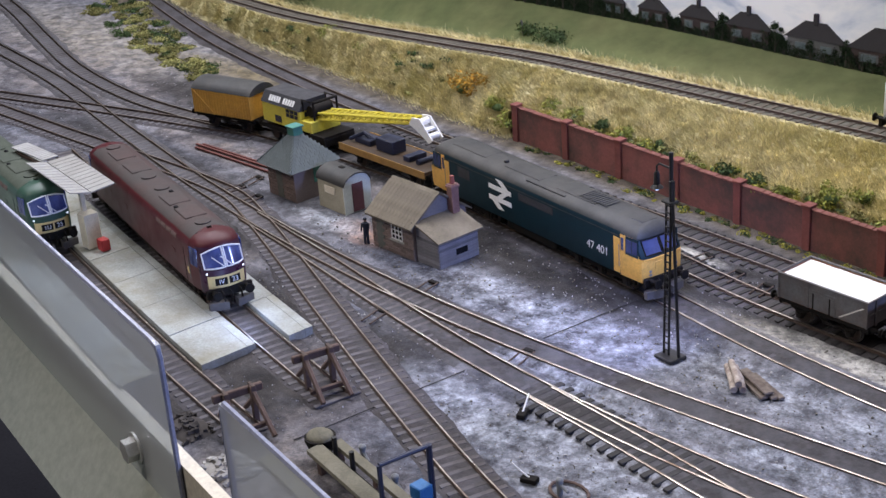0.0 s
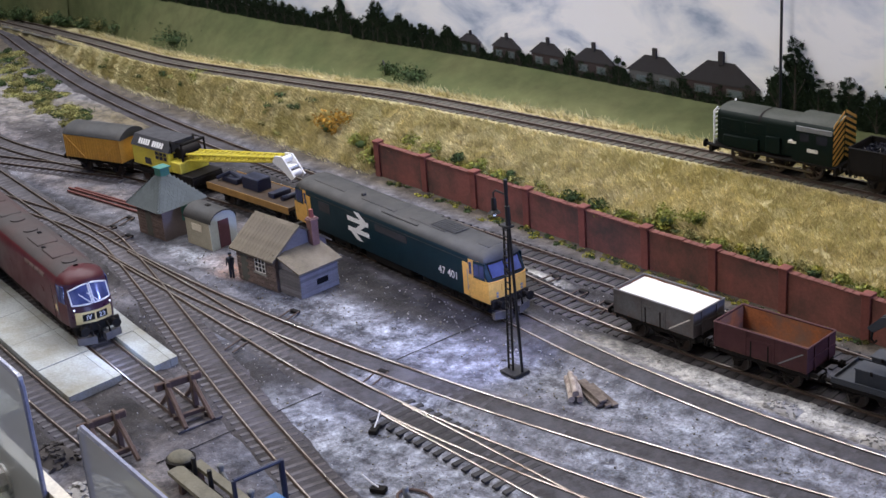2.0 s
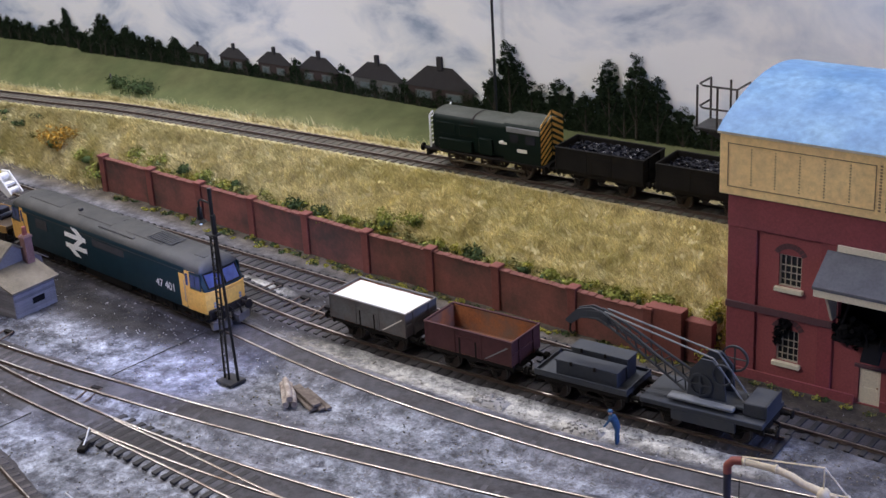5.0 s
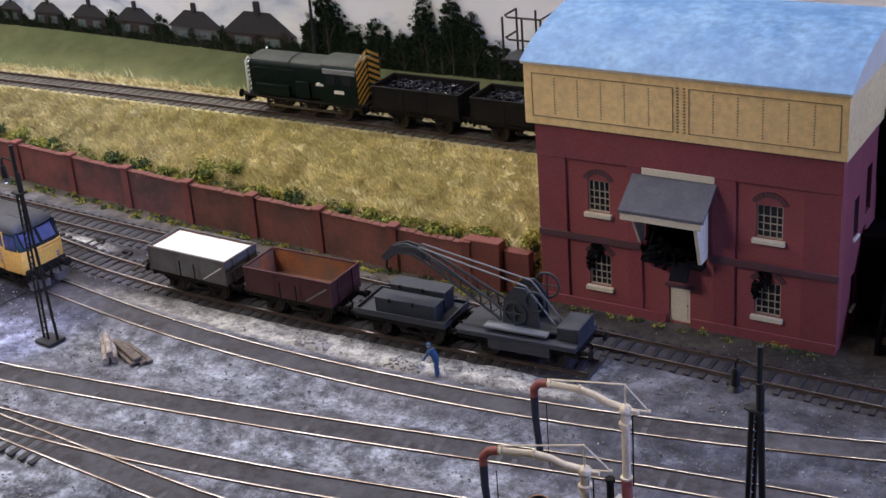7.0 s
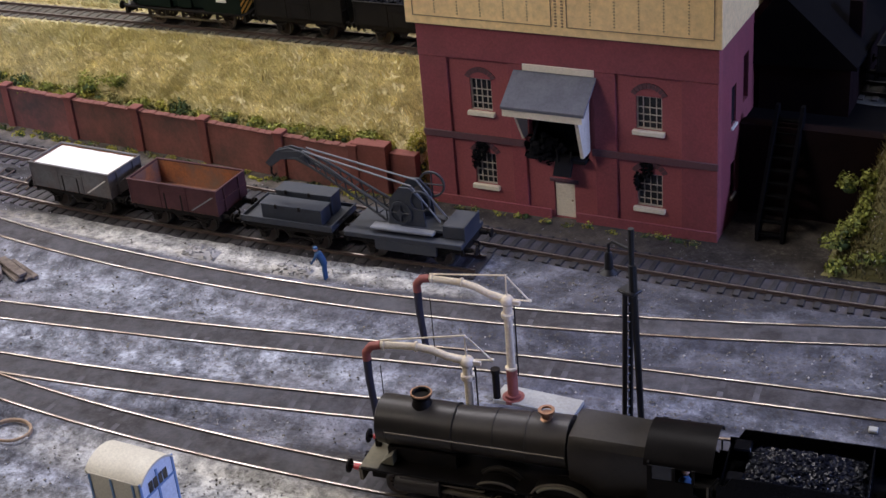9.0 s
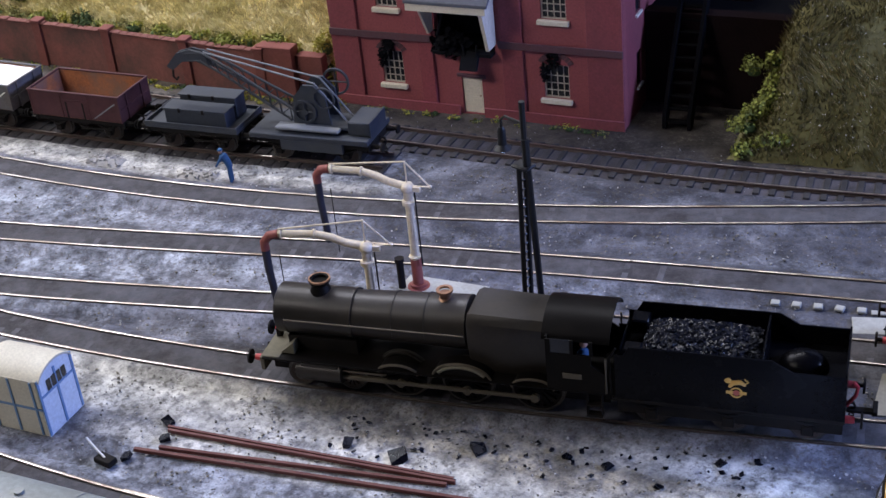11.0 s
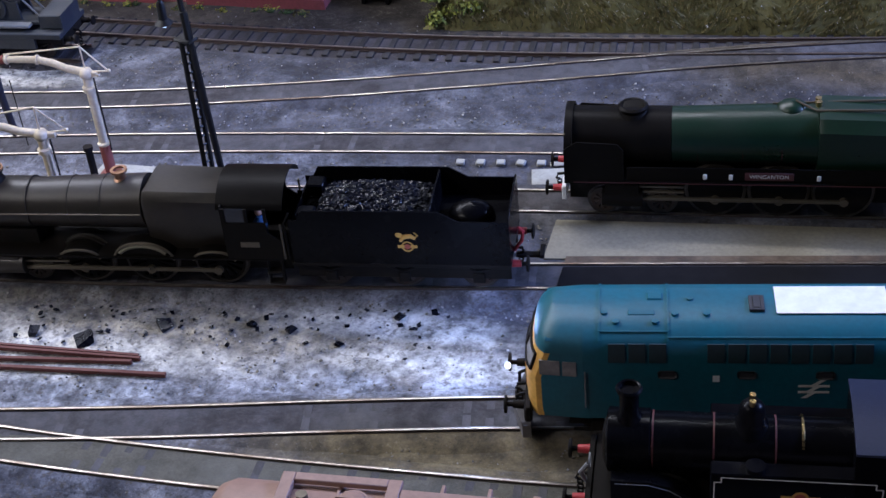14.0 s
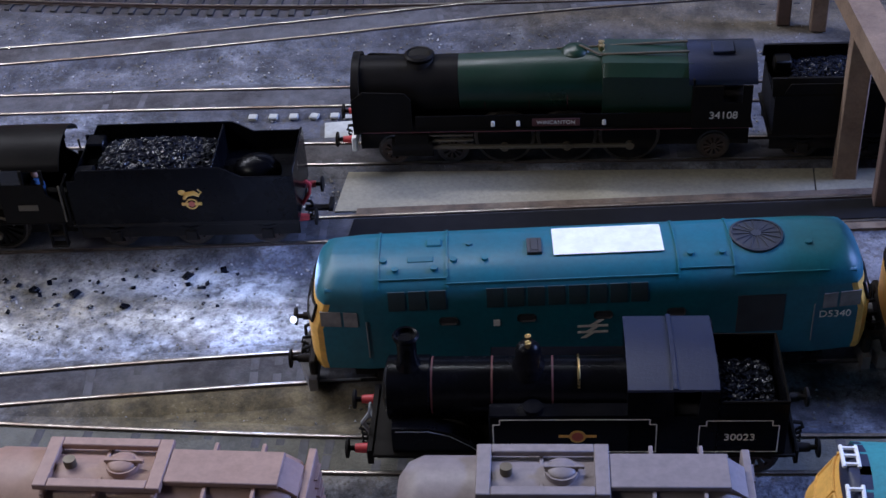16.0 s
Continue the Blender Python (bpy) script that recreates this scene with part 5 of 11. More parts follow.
# Blue reflections are painted into the dark pane as lighter patches.
mat("screen_dusk", (0.030, 0.042, 0.13), 0.12, 0, (0.12, 0.15, 0.36), 0.8, 0.9, 3, 0, spec=0.5)
mat("louvre_brown", (0.15, 0.10, 0.085), 0.7, 0, (0.10, 0.06, 0.055), 0.5, 1.5)
mat("green_roof", (0.06, 0.072, 0.052), 0.6, 0, (0.035, 0.05, 0.036), 0.8, 0.3, 7, 0.1)
mat("maroon_roof", (0.055, 0.030, 0.027), 0.65, 0, (0.036, 0.030, 0.028), 0.9, 0.22, 7, 0.1, (0.042, 0.039, 0.037), 0.95, 0.2)
# The pale, lit look of these cab windows is put into the grey.
mat("cab_pane_grey", (0.16, 0.155, 0.16), 0.2, 0, (0.30, 0.28, 0.26), 0.7, 1.5, 4, 0)
mat("loco_green", (0.022, 0.07, 0.045), 0.42, 0, (0.018, 0.05, 0.034), 0.5, 0.5, 8, 0.08)
mat("shunter_green", (0.004, 0.011, 0.008), 0.5, 0, (0.008, 0.011, 0.009), 0.5, 0.6, 8, 0.08, spec=0.12)
mat("pale_yellow", (0.72, 0.57, 0.25), 0.5)
mat("white_paint", (0.80, 0.80, 0.79), 0.55, 0, (0.68, 0.68, 0.66), 0.4)
mat("lettering", (0.72, 0.70, 0.64), 0.6)
mat("cab_glass", (0.045, 0.055, 0.12), 0.15, 0, (0.10, 0.12, 0.24), 0.5, 0.6, 3, 0, spec=0.35)
mat("grille_dark", (0.035, 0.035, 0.04), 0.7)
mat("grille_brown", (0.075, 0.055, 0.06), 0.75, 0, (0.04, 0.035, 0.04), 0.5)
mat("panel_grey", (0.20, 0.21, 0.22), 0.7)
mat("wagon_grey", (0.125, 0.125, 0.13), 0.75, 0, (0.07, 0.067, 0.065), 0.7, 0.8, 9, 0.3, (0.12, 0.075, 0.05), 0.45, 0.7)
mat("wagon_red", (0.062, 0.014, 0.017), 0.75, 0, (0.04, 0.012, 0.014), 0.6, 0.8, 9, 0.3, (0.10, 0.04, 0.028), 0.3, 0.7)
mat("rust_inside", (0.34, 0.13, 0.045), 0.85, 0, (0.11, 0.05, 0.035), 0.9, 0.9, 9, 0.4, (0.22, 0.17, 0.14), 0.7, 0.45)
mat("wagon_black", (0.009, 0.0085, 0.0085), 0.75, 0, (0.02, 0.018, 0.016), 0.6, 0.9, 9, 0.2, spec=0.12)
mat("coal", (0.004, 0.0045, 0.008), 0.28, 0, (0.010, 0.012, 0.020), 0.5, 3.0, 9, 0.3, island=0.6, spec=0.2)
mat("engine_black", (0.005, 0.0045, 0.004), 0.42, 0, (0.012, 0.010, 0.008), 0.6, 0.5, 7, 0.06, (0.016, 0.013, 0.010), 0.3, 0.4, spec=0.07)
mat("engine_gloss", (0.0025, 0.0025, 0.0035), 0.25, 0, (0.005, 0.005, 0.006), 0.5, 0.6, 7, 0.04, spec=0.09)
mat("boiler_grime", (0.016, 0.0135, 0.011), 0.42, 0, (0.034, 0.028, 0.021), 0.7, 0.5, 7, 0.06, (0.045, 0.036, 0.026), 0.4, 0.35, spec=0.34)
mat("copper", (0.42, 0.24, 0.14), 0.38, 1.0, (0.20, 0.11, 0.07), 0.6, 2.0)
mat("brass", (0.72, 0.52, 0.22), 0.28, 1.0)
mat("engine_green", (0.007, 0.024, 0.012), 0.35, 0, (0.007, 0.022, 0.011), 0.5, 0.5, 7, 0.05)
mat("cab_roof_blue", (0.011, 0.015, 0.036), 0.40, 0, (0.008, 0.011, 0.026), 0.5, 0.6)
mat("dusty_plate", (0.16, 0.145, 0.095), 0.8, 0, (0.09, 0.08, 0.055), 0.6, 1.0, 8, 0.2)
mat("tarnish", (0.12, 0.10, 0.068), 0.5, 0.4)
mat("crest_gold", (0.62, 0.36, 0.08), 0.5)
mat("crest_red", (0.40, 0.09, 0.06), 0.5)
mat("lining_dim", (0.085, 0.022, 0.022), 0.6)
mat("crane_grey", (0.024, 0.030, 0.042), 0.65, 0, (0.036, 0.041, 0.05), 0.5, 0.8, 9, 0.2, (0.08, 0.078, 0.07), 0.3, 0.8)
mat("crane_yellow", (0.70, 0.60, 0.05), 0.5, 0, (0.55, 0.44, 0.05), 0.5, 0.7, 8, 0.1, (0.35, 0.28, 0.08), 0.3, 0.8)
mat("van_ochre", (0.60, 0.31, 0.035), 0.6, 0, (0.46, 0.23, 0.03), 0.6, 0.7, 9, 0.15, (0.25, 0.14, 0.04), 0.4, 0.6)
mat("ochre_sill", (0.36, 0.20, 0.045), 0.65, 0, (0.24, 0.13, 0.035), 0.6, 0.7, 9, 0.15, (0.14, 0.08, 0.03), 0.4, 0.6)
mat("ochre_deck", (0.055, 0.038, 0.026), 0.8, 0, (0.10, 0.058, 0.028), 0.6, 0.9, 9, 0.2)
mat("navy", (0.012, 0.018, 0.05), 0.5, 0, (0.02, 0.024, 0.05), 0.5, 0.8)
mat("tank_brown", (0.30, 0.185, 0.14), 0.55, 0, (0.23, 0.145, 0.115), 0.5, 0.3, 5, 0.04, (0.26, 0.18, 0.16), 0.25, 0.4)
mat("tank_grey", (0.215, 0.18, 0.175), 0.5, 0, (0.18, 0.15, 0.15), 0.5, 0.3, 5, 0.04, (0.16, 0.13, 0.125), 0.2, 0.4)
mat("teal", (0.05, 0.235, 0.24), 0.45, 0, (0.04, 0.19, 0.20), 0.5, 0.6, 8, 0.05)
mat("pale_roof", (0.29, 0.32, 0.31), 0.5, 0, (0.17, 0.19, 0.18), 0.6, 0.35, 6, 0.05, (0.15, 0.14, 0.11), 0.6, 0.25)
mat("screen_blue", (0.06, 0.16, 0.34), 0.08, 0, (0.25, 0.4, 0.6), 0.5, 0.8, 3, 0, spec=0.8)
glowing("marker_lamp", (0.85, 0.9, 1.0), 2.0)


def text(body, size, material, parent, m, name="lettering"):
    """Raised lettering; m is the pose of its middle, reading along x, facing z."""
    c = bpy.data.curves.new(name, "FONT")
    c.body, c.size, c.extrude, c.align_x, c.align_y = body, size * S, 0.006 * S, "CENTER", "CENTER"
    c.materials.append(MATS[material])
    ob = new(name, c)
    ob.parent = parent
    m = m.copy()
    m.translation = m.translation * S
    ob.matrix_basis = m
    return ob


SIDE = Matrix.Rotation(radians(90), 4, "X")  # lettering on a side that faces -y


def at(x, y, z, m=None):
    return Matrix.Translation((x, y, z)) @ (m if m is not None else Matrix())


def spoked(sh, x, y, r, spokes, thick=0.1):
    """A cast wheel centre: hub, spokes and rim sharing their edges."""
    n = 2 * spokes
    o = len(sh.v)
    rads = (r * 0.22, r - 0.15, r - 0.02)
    for back in (0, 1):
        for rad in rads:
            for k in range(n):
                a = 2 * math.pi * k / n
                sh.v.append((x + rad * math.cos(a), y + thick * (back - 0.5), r + rad * math.sin(a)))

    def i(back, ring, k):
        return o + (back * 3 + ring) * n + k % n
    fs = [tuple(i(0, 0, k) for k in range(n)), tuple(i(1, 0, k) for k in range(n - 1, -1, -1))]
    for k in range(n):
        for back in (0, 1):
            fs.append((i(back, 1, k), i(back, 1, k + 1), i(back, 2, k + 1), i(back, 2, k)))
        fs.append((i(0, 2, k), i(0, 2, k + 1), i(1, 2, k + 1), i(1, 2, k)))
        if k % 2:
            fs += [(i(0, 1, k), i(0, 1, k + 1), i(1, 1, k + 1), i(1, 1, k)), (i(0, 0, k), i(0, 0, k + 1), i(1, 0, k + 1), i(1, 0, k))]
        else:
            for back in (0, 1):
                fs.append((i(back, 0, k), i(back, 0, k + 1), i(back, 1, k + 1), i(back, 1, k)))
            for q in (k, k + 1):
                fs.append((i(0, 0, q), i(0, 1, q), i(1, 1, q), i(1, 0, q)))
    sh.f += fs
    sh.k += [0] * len(fs)


def wheel(t, x, r, half=0.6, spokes=0, material="wheel_rust"):
    """A wheelset: two wheels with their tyres, and the axle."""
    for s in (-1, 1):
        sh = Shape()
        y = s * half
        if spokes:
            spoked(sh, x, y, r, spokes)
        else:
            sh.tube([(x, y - 0.06, r), (x, y - 0.03, r), (x, y + 0.03, r), (x, y + 0.06, r)], [r * 0.45, r - 0.05, r - 0.05, r * 0.45], 24)
        wh = part("wheel", sh, material, t)
        rings = []
        for rad, dy in ((r - 0.06, -0.065), (r + 0.005, -0.065), (r, 0.035), (r + 0.055, 0.05), (r + 0.055, 0.085), (r - 0.06, 0.085), (r - 0.06, -0.065)):
            rings.append([(x + rad * math.cos(a), y - s * dy, r + rad * math.sin(a)) for a in [2 * math.pi * j / 24 for j in range(24)]])
        part("tyre", Shape().loft(rings, caps=False), "tyre_steel", wh)
    part("axle", Shape().tube([(x, -half, r), (x, half, r)], 0.07, 8), "frame_black", t)


def buffers(t, x, s, z=1.05, material="frame_black", half=0.87, head=0.25):
    """Two buffers at one end; s is the way that they point along x."""
    for y in (-half, half):
        sh = Shape()
        sh.tube([(x, y, z), (x + s * 0.32, y, z)], [0.13, 0.11], 10)
        sh.tube([(x + s * 0.3, y, z), (x + s * 0.48, y, z)], 0.065, 8, 1)
        sh.tube([(x + s * 0.48, y, z), (x + s * 0.54, y, z), (x + s * 0.56, y, z)], [head, head, head * 0.7], 14, 1)
        part("buffer", sh, [material, "frame_black"], t)
    ck = Shape().tube([(x, 0, z), (x + s * 0.25, 0, z - 0.03), (x + s * 0.3, 0, z - 0.18), (x + s * 0.2, 0, z - 0.22)], 0.05, 6)
    for k in range(3):
        ck.ring((x + s * 0.2, -0.03, z - 0.3 - 0.16 * k), "y", 0.09, 0.035, 0.06, 8)
    part("coupling", ck, "frame_black", t)


def body_rings(rows, steps=10):
    """Rings of a coach body; rows of x, half width, bottom, cant rail, roof."""
    out = []
    for x, w, zb, zc, zr in rows:
        ring = [(x, -w * 0.97, zb), (x, -w, zb + 0.3)]
        for j in range(steps + 1):
            a = math.pi * (1 - j / steps)
            ring.append((x, w * math.copysign(abs(math.cos(a)) ** 0.75, math.cos(a)), zc + (zr - zc) * math.sin(a)))
        ring += [(x, w, zb + 0.3), (x, w * 0.97, zb)]
        out.append(ring)
    return out


def bogie(t, x, wheels, r, deep=0.8):
    sh = Shape()
    l = max(wheels) + 0.75
    for s in (-1, 1):
        y = s * 1.0
        sh.box(x - l, x + l, y - 0.07, y + 0.07, r - 0.02, r + 0.3, 0.03)
        for w in wheels:
            sh.box(x + w - 0.18, x + w + 0.18, y + s * 0.07 - 0.06, y + s * 0.07 + 0.06, r - 0.22, r + 0.2, 0.03)
            for k in range(4):
                sh.box(x + w + 0.3, x + w + 0.44, y + s * 0.09 - 0.05, y + s * 0.09 + 0.05, r - 0.1 + 0.08 * k, r - 0.05 + 0.08 * k)
        sh.tube([(x - l + 0.1, y + s * 0.05, r - 0.2), (x + l - 0.1, y + s * 0.05, r - 0.2)], 0.04, 6)
    sh.box(x - 0.35, x + 0.35, -1.0, 1.0, r, r + 0.35, 0.02)
    part("bogie", sh, "frame_black", t, "black bogie frame with springs")
    for w in wheels:
        wheel(t, x + w, r)


class CabFace:
    """The curved front of a cab: where its surface lies for a height and a place across it."""

    def __init__(self, s, h, w, zc, zr, back, skirt, waist=2.3, top=3.1, rake=0.4, bow=0.1, corner=0.15, taper=0.06, brow=0.0, dome=0.5):
        self.s, self.h, self.w, self.zc, self.zr, self.back, self.skirt = s, h, w, zc, zr, back, skirt
        self.waist, self.top, self.rake, self.bow, self.corner, self.taper, self.brow, self.dome = waist, top, rake, bow, corner, taper, brow, dome

    def half(self, z):
        if z <= self.zc:
            return self.w * (0.97 + 0.03 * min((z - self.skirt) / 0.3, 1.0))
        u = min((z - self.zc) / (self.zr - self.zc), 0.999)
        return self.w * (1 - u * u) ** 0.375

    def lead(self, z):
        if z <= self.waist:
            return self.h - 0.05 * max((1.5 - z) / 0.6, 0) ** 2
        if z <= self.top:
            return self.h - self.rake * (z - self.waist) / (self.top - self.waist)
        u = (z - self.top) / (self.zr - self.top)
        return self.h - self.rake + self.brow - self.dome * u ** 2.2

    def x(self, y, z):
        v = min(abs(y) / (self.half(z) * (1 - self.taper)), 1.0)
        return self.s * (self.lead(z) - self.bow * v * v - self.corner * v ** 6)

    def side(self, x, z):
        """Half width of the cab side at a place along it."""
        a, c = self.h - self.back, self.lead(z) - self.bow - self.corner
        return self.half(z) * (1 - self.taper * min(max((abs(x) - a) / max(c - a, 0.01), 0), 1))

    def levels(self):
        zs = [self.skirt, self.skirt + 0.3, 1.6, self.waist, self.waist + 0.3, self.top - 0.02, self.top]
        if self.brow:
            zs.append(self.top + 0.004)
        return zs + [self.top + (self.zr - self.top) * u for u in (0.2, 0.4, 0.6, 0.78, 0.9, 0.97, 1.0)]

    def shell(self):
        """Slots: 0 side, 1 roof, 2 front below the waist, 3 front beside the windows."""
        rings, zs = [], self.levels()
        for z in zs:
            hw, b_ = self.half(z), self.s * (self.h - self.back)
            f_ = hw * (1 - self.taper)
            wrap = self.x(f_, z) - self.s * 0.15
            ring = [(b_, -hw, z), (wrap, -self.side(wrap, z), z)]
            for j in range(-9, 10):
                ring.append((self.x(j / 9 * f_, z), j / 9 * f_, z))
            ring += [(wrap, self.side(wrap, z), z), (b_, hw, z)]
            rings.append(ring[::-1] if self.s < 0 else ring)
        sh = Shape().loft(rings)
        n = len(rings[0])
        for k in range(len(sh.f) - 2):
            a, q = divmod(k, n)
            if zs[a] >= self.top - 0.001:
                sh.k[k] = 1
            elif 1 <= q <= n - 3:
                sh.k[k] = 2 if zs[a + 1] <= self.waist + 0.001 else 3
        sh.k[-1] = 1
        return sh

    def sheet(self, y0, y1, z0, z1, out=0.03, deep=0.06, droop=0.0, cols=6, rows=4):
        """A sheet lying on the front, drooping at its outer top corner; and its outline."""
        rings = []
        for a in range(rows + 1):
            face = []
            for c in range(cols + 1):
                y = y0 + (y1 - y0) * c / cols
                z = z0 + (z1 - z0 - droop * (y / 1.1) ** 2) * a / rows
                face.append((self.x(y, z) + self.s * out, y, z))
            rings.append(face + [(x - self.s * deep, y, z) for x, y, z in face[::-1]])
        edge = [r[0] for r in rings] + rings[-1][1:cols + 1] + [r[cols] for r in rings[-2::-1]] + rings[0][cols - 1:0:-1]
        return Shape().loft(rings), edge

    def flank(self, x0, x1, z0, z1, y, out=0.015):
        """A thin panel on the side of the cab, between two distances from the front."""
        vs = []
        for o in (out, -0.03):
            for x, z in ((x0, z0), (x1, z0), (x1, z1), (x0, z1)):
                xx = self.h - x
                vs.append((self.s * xx, y * (self.side(xx, z) + o), z))
        return Shape().add(vs, [(0, 1, 2, 3), (7, 6, 5, 4), (0, 4, 5, 1), (1, 5, 6, 2), (2, 6, 7, 3), (3, 7, 4, 0)])


CAB_FACES = {}


def diesel(name, label, L, body, roof, end, wheels=(-1.9, 0, 1.9), r=0.55, centre=5.6, zc=3.05, zr=3.72, w=1.33, bulge=0.0, cab_wrap=1.7, skirt=0.95, side=None, front=None, band=None, cab_top=None, pane="cab_glass", frame_mat="frame_black", lights=((0.72, 1.12), (1.18, 1.5)), surround=None, glass_z=(2.42, 3.02), droop=0.0, group="diesel locomotives", face=None, narrow=0):
    """A diesel locomotive along x with shaped cabs; the roof, sides and ends take their own paint."""
    t = thing(name, label, "locomotive", group=group)
    h = L / 2
    mid = [(-h + cab_wrap, w, skirt, zc, zr), (0, w + bulge, skirt, zc, zr), (h - cab_wrap, w, skirt, zc, zr)]
    sh = Shape()
    rr = body_rings(mid)
    sh.loft(rr)
    n = len(rr[0])
    for k in range(len(sh.f) - 2):
        if 3 + narrow <= k % n <= 10 - narrow:
            sh.k[k] = 1
    part("body", sh, [body, roof], t)
    for s in (-1, 1):
        cf = CabFace(s, h, w, zc, zr, cab_wrap, skirt, **(face or {}))
        CAB_FACES[t.name, s] = cf
        cab = part("cab", cf.shell(), [side or end, cab_top or roof, front or end, band or front or end], t, "cab end in its warning colour")
        for y0, y1 in ((-1.03, -0.05), (0.05, 1.03)):
            pn_, edge = cf.sheet(y0, y1, glass_z[0], glass_z[1], 0.025, 0.06, droop)
            ws = part("windscreen", pn_, pane, cab, "windscreen pane", True)
            rim = Shape().tube(edge + edge[:2], 0.045, 6, caps=False)
            part("window_frame", rim, frame_mat, ws)
        for y in (-1, 1):
            if surround:
                part("window_surround", cf.flank(0.42, 1.32, cf.waist - 0.02, cf.top - 0.01, y), surround, cab, "dark surround of the cab windows", False)
            for x0, x1 in lights:
                part("side_window", cf.flank(x0, x1, glass_z[0] - 0.02, glass_z[1] - 0.06, y, 0.03), pane, cab, "", False)
            part("handrail", Shape().tube([(s * (h - cab_wrap - 0.05), y * (w + 0.04), 1.4), (s * (h - cab_wrap - 0.05), y * (w + 0.04), 2.6)], 0.02, 5), "panel_grey", cab)
        part("buffer_beam", Shape().box(*sorted((s * (h - 0.15), s * (h + 0.05))), -1.25, 1.25, 0.72, 1.22, 0.05), "frame_black", t)
        buffers(t, s * (h + 0.05), s)
        for y in (-0.45, 0.5):
            part("brake_hose", Shape().tube([(s * (h + 0.05), y, 1.1), (s * (h + 0.28), y, 1.0), (s * (h + 0.3), y + 0.04, 0.6), (s * (h + 0.12), y + 0.06, 0.45)], 0.05, 6), "frame_black", t)
        for y in (-1, 1):
            part("snow_plough", Shape().prism([(s * (h - 0.1), y * 0.25), (s * (h + 0.42), y * 0.25), (s * (h + 0.12), y * 1.2), (s * (h - 0.1), y * 1.2)], "z", 0.14, 0.56), "plough_grey", t, "grime-grey snow plough")
        bogie(t, s * centre, wheels, r)
    part("fuel_tank", Shape().box(-2.2, 2.2, -1.1, 1.1, 0.35, skirt, 0.1), "frame_black", t)
    return t


def roof_z(y, zc, zr, w):
    c = (abs(y) / w) ** (1 / 0.75)
    return zc + (zr - zc) * math.sqrt(max(1 - c * c, 0))


def set_on(t, x0, x1, line):
    """Stands a vehicle on a track between two places along x."""
    y0, z0, _ = on_line(line, x0)
    y1, z1, _ = on_line(line, x1)
    t.matrix_basis = Matrix.Translation(Vector(((x0 + x1) / 2, (y0 + y1) / 2, (z0 + z1) / 2)) * S) @ Matrix.Rotation(math.atan2(y1 - y0, x1 - x0), 4, "Z")
    return t


# ---------------------------------------------------------------- the diesels
c47 = diesel("diesel_locomotive", "dark blue diesel locomotive with grey roof and yellow cabs", 18.9, "rail_blue_dark", "roof_grey", "yellow_end", wheels=(-1.9, 0, 1.9), centre=5.9, band="rail_blue_dark", surround="rail_blue_dark", cab_top="roof_grey", lights=((0.5, 0.82), (0.9, 1.24), (1.46, 1.62)),
             face=dict(waist=2.22, top=3.16, rake=0.5, bow=0.07, corner=0.12, taper=0.05, brow=0.13, dome=0.5), glass_z=(2.36, 3.06))
set_on(c47, -81.2, -62.4, "main")
text("47 401", 0.62, "lettering", c47, at(6.0, -1.345, 1.85, SIDE))
lg = Shape()
for z0, sl in ((2.62, 1), (1.98, -1)):
    lg.prism([(-3.35, z0 - 0.14), (-1.25, z0 - 0.14), (-1.25, z0 + 0.14), (-3.35, z0 + 0.14)], "y", -1.362, -1.352)
lg.prism([(-2.05, 2.76), (-1.5, 2.76), (-2.1, 3.16), (-2.65, 3.16)], "y", -1.362, -1.352)
lg.prism([(-2.6, 2.12), (-2.1, 2.12), (-1.55, 2.48), (-2.05, 2.48)], "y", -1.3605, -1.3535)
lg.prism([(-2.5, 1.44), (-1.95, 1.44), (-2.55, 1.84), (-3.1, 1.84)], "y", -1.362, -1.352)
part("white_emblem", lg, "white_paint", c47, "white interlocking bars painted on the side", False)
rf = Shape()
for x in (-6.2, -1.2, 3.4):
    rf.box(x - 1.6, x + 1.6, -0.62, 0.62, 3.64, 3.715, 0.03)
rf.box(-0.4, 2.9, -0.95, 0.95, 3.56, 3.64, 0.02).box(-3.2, -3.0, -0.35, -0.1, 3.7, 3.86, 0.03)
for k in range(10):
    rf.box(3.6 + 0.22 * k, 3.72 + 0.22 * k, -0.5, 0.5, 3.76, 3.79)
part("roof_panel", rf, "roof_grey", c47, "raised roof hatches and silencer")
cf = CAB_FACES[c47.name, 1]
part("headcode_panel", cf.sheet(-0.55, 0.55, 1.62, 1.98, 0.03, 0.05)[0], "yellow_end", c47, "plated-over headcode panel")
part("waist_rib", cf.sheet(-1.2, 1.2, 2.13, 2.21, 0.05, 0.08, 0, 14, 1)[0], "yellow_end", c47, "raised rib under the windscreens")
for y in (-0.82, 0.82):
    for z in (1.34, 1.52):
        part("marker_light", Shape().disc((cf.x(y, z) - 0.02, y, z), "x", 0.075, 0.05, 12), "panel_grey", c47)
part("roof_hatch", Shape().box(7.6, 8.5, -0.5, 0.5, 3.6, 3.73, 0.05), "roof_grey", c47, "raised hatch over the cab")
part("cantrail_stripe", Shape().box(-7.6, 7.6, -1.342, -1.336, 3.0, 3.05), "roof_grey", c47)
pieces("bodyside_grille", Shape().box(-0.6, 2.4, -1.35, -1.338, 2.5, 2.92).box(-6.4, -5.2, -1.35, -1.338, 2.3, 2.9), "grille_dark", c47)
dd = Shape()
for s in (1, -1):
    dd.box(*sorted((s * 7.28, s * 7.76)), -1.36, -1.34, 1.05, 2.92, 0.01)
pieces("cab_door", dd, "yellow_end", c47)


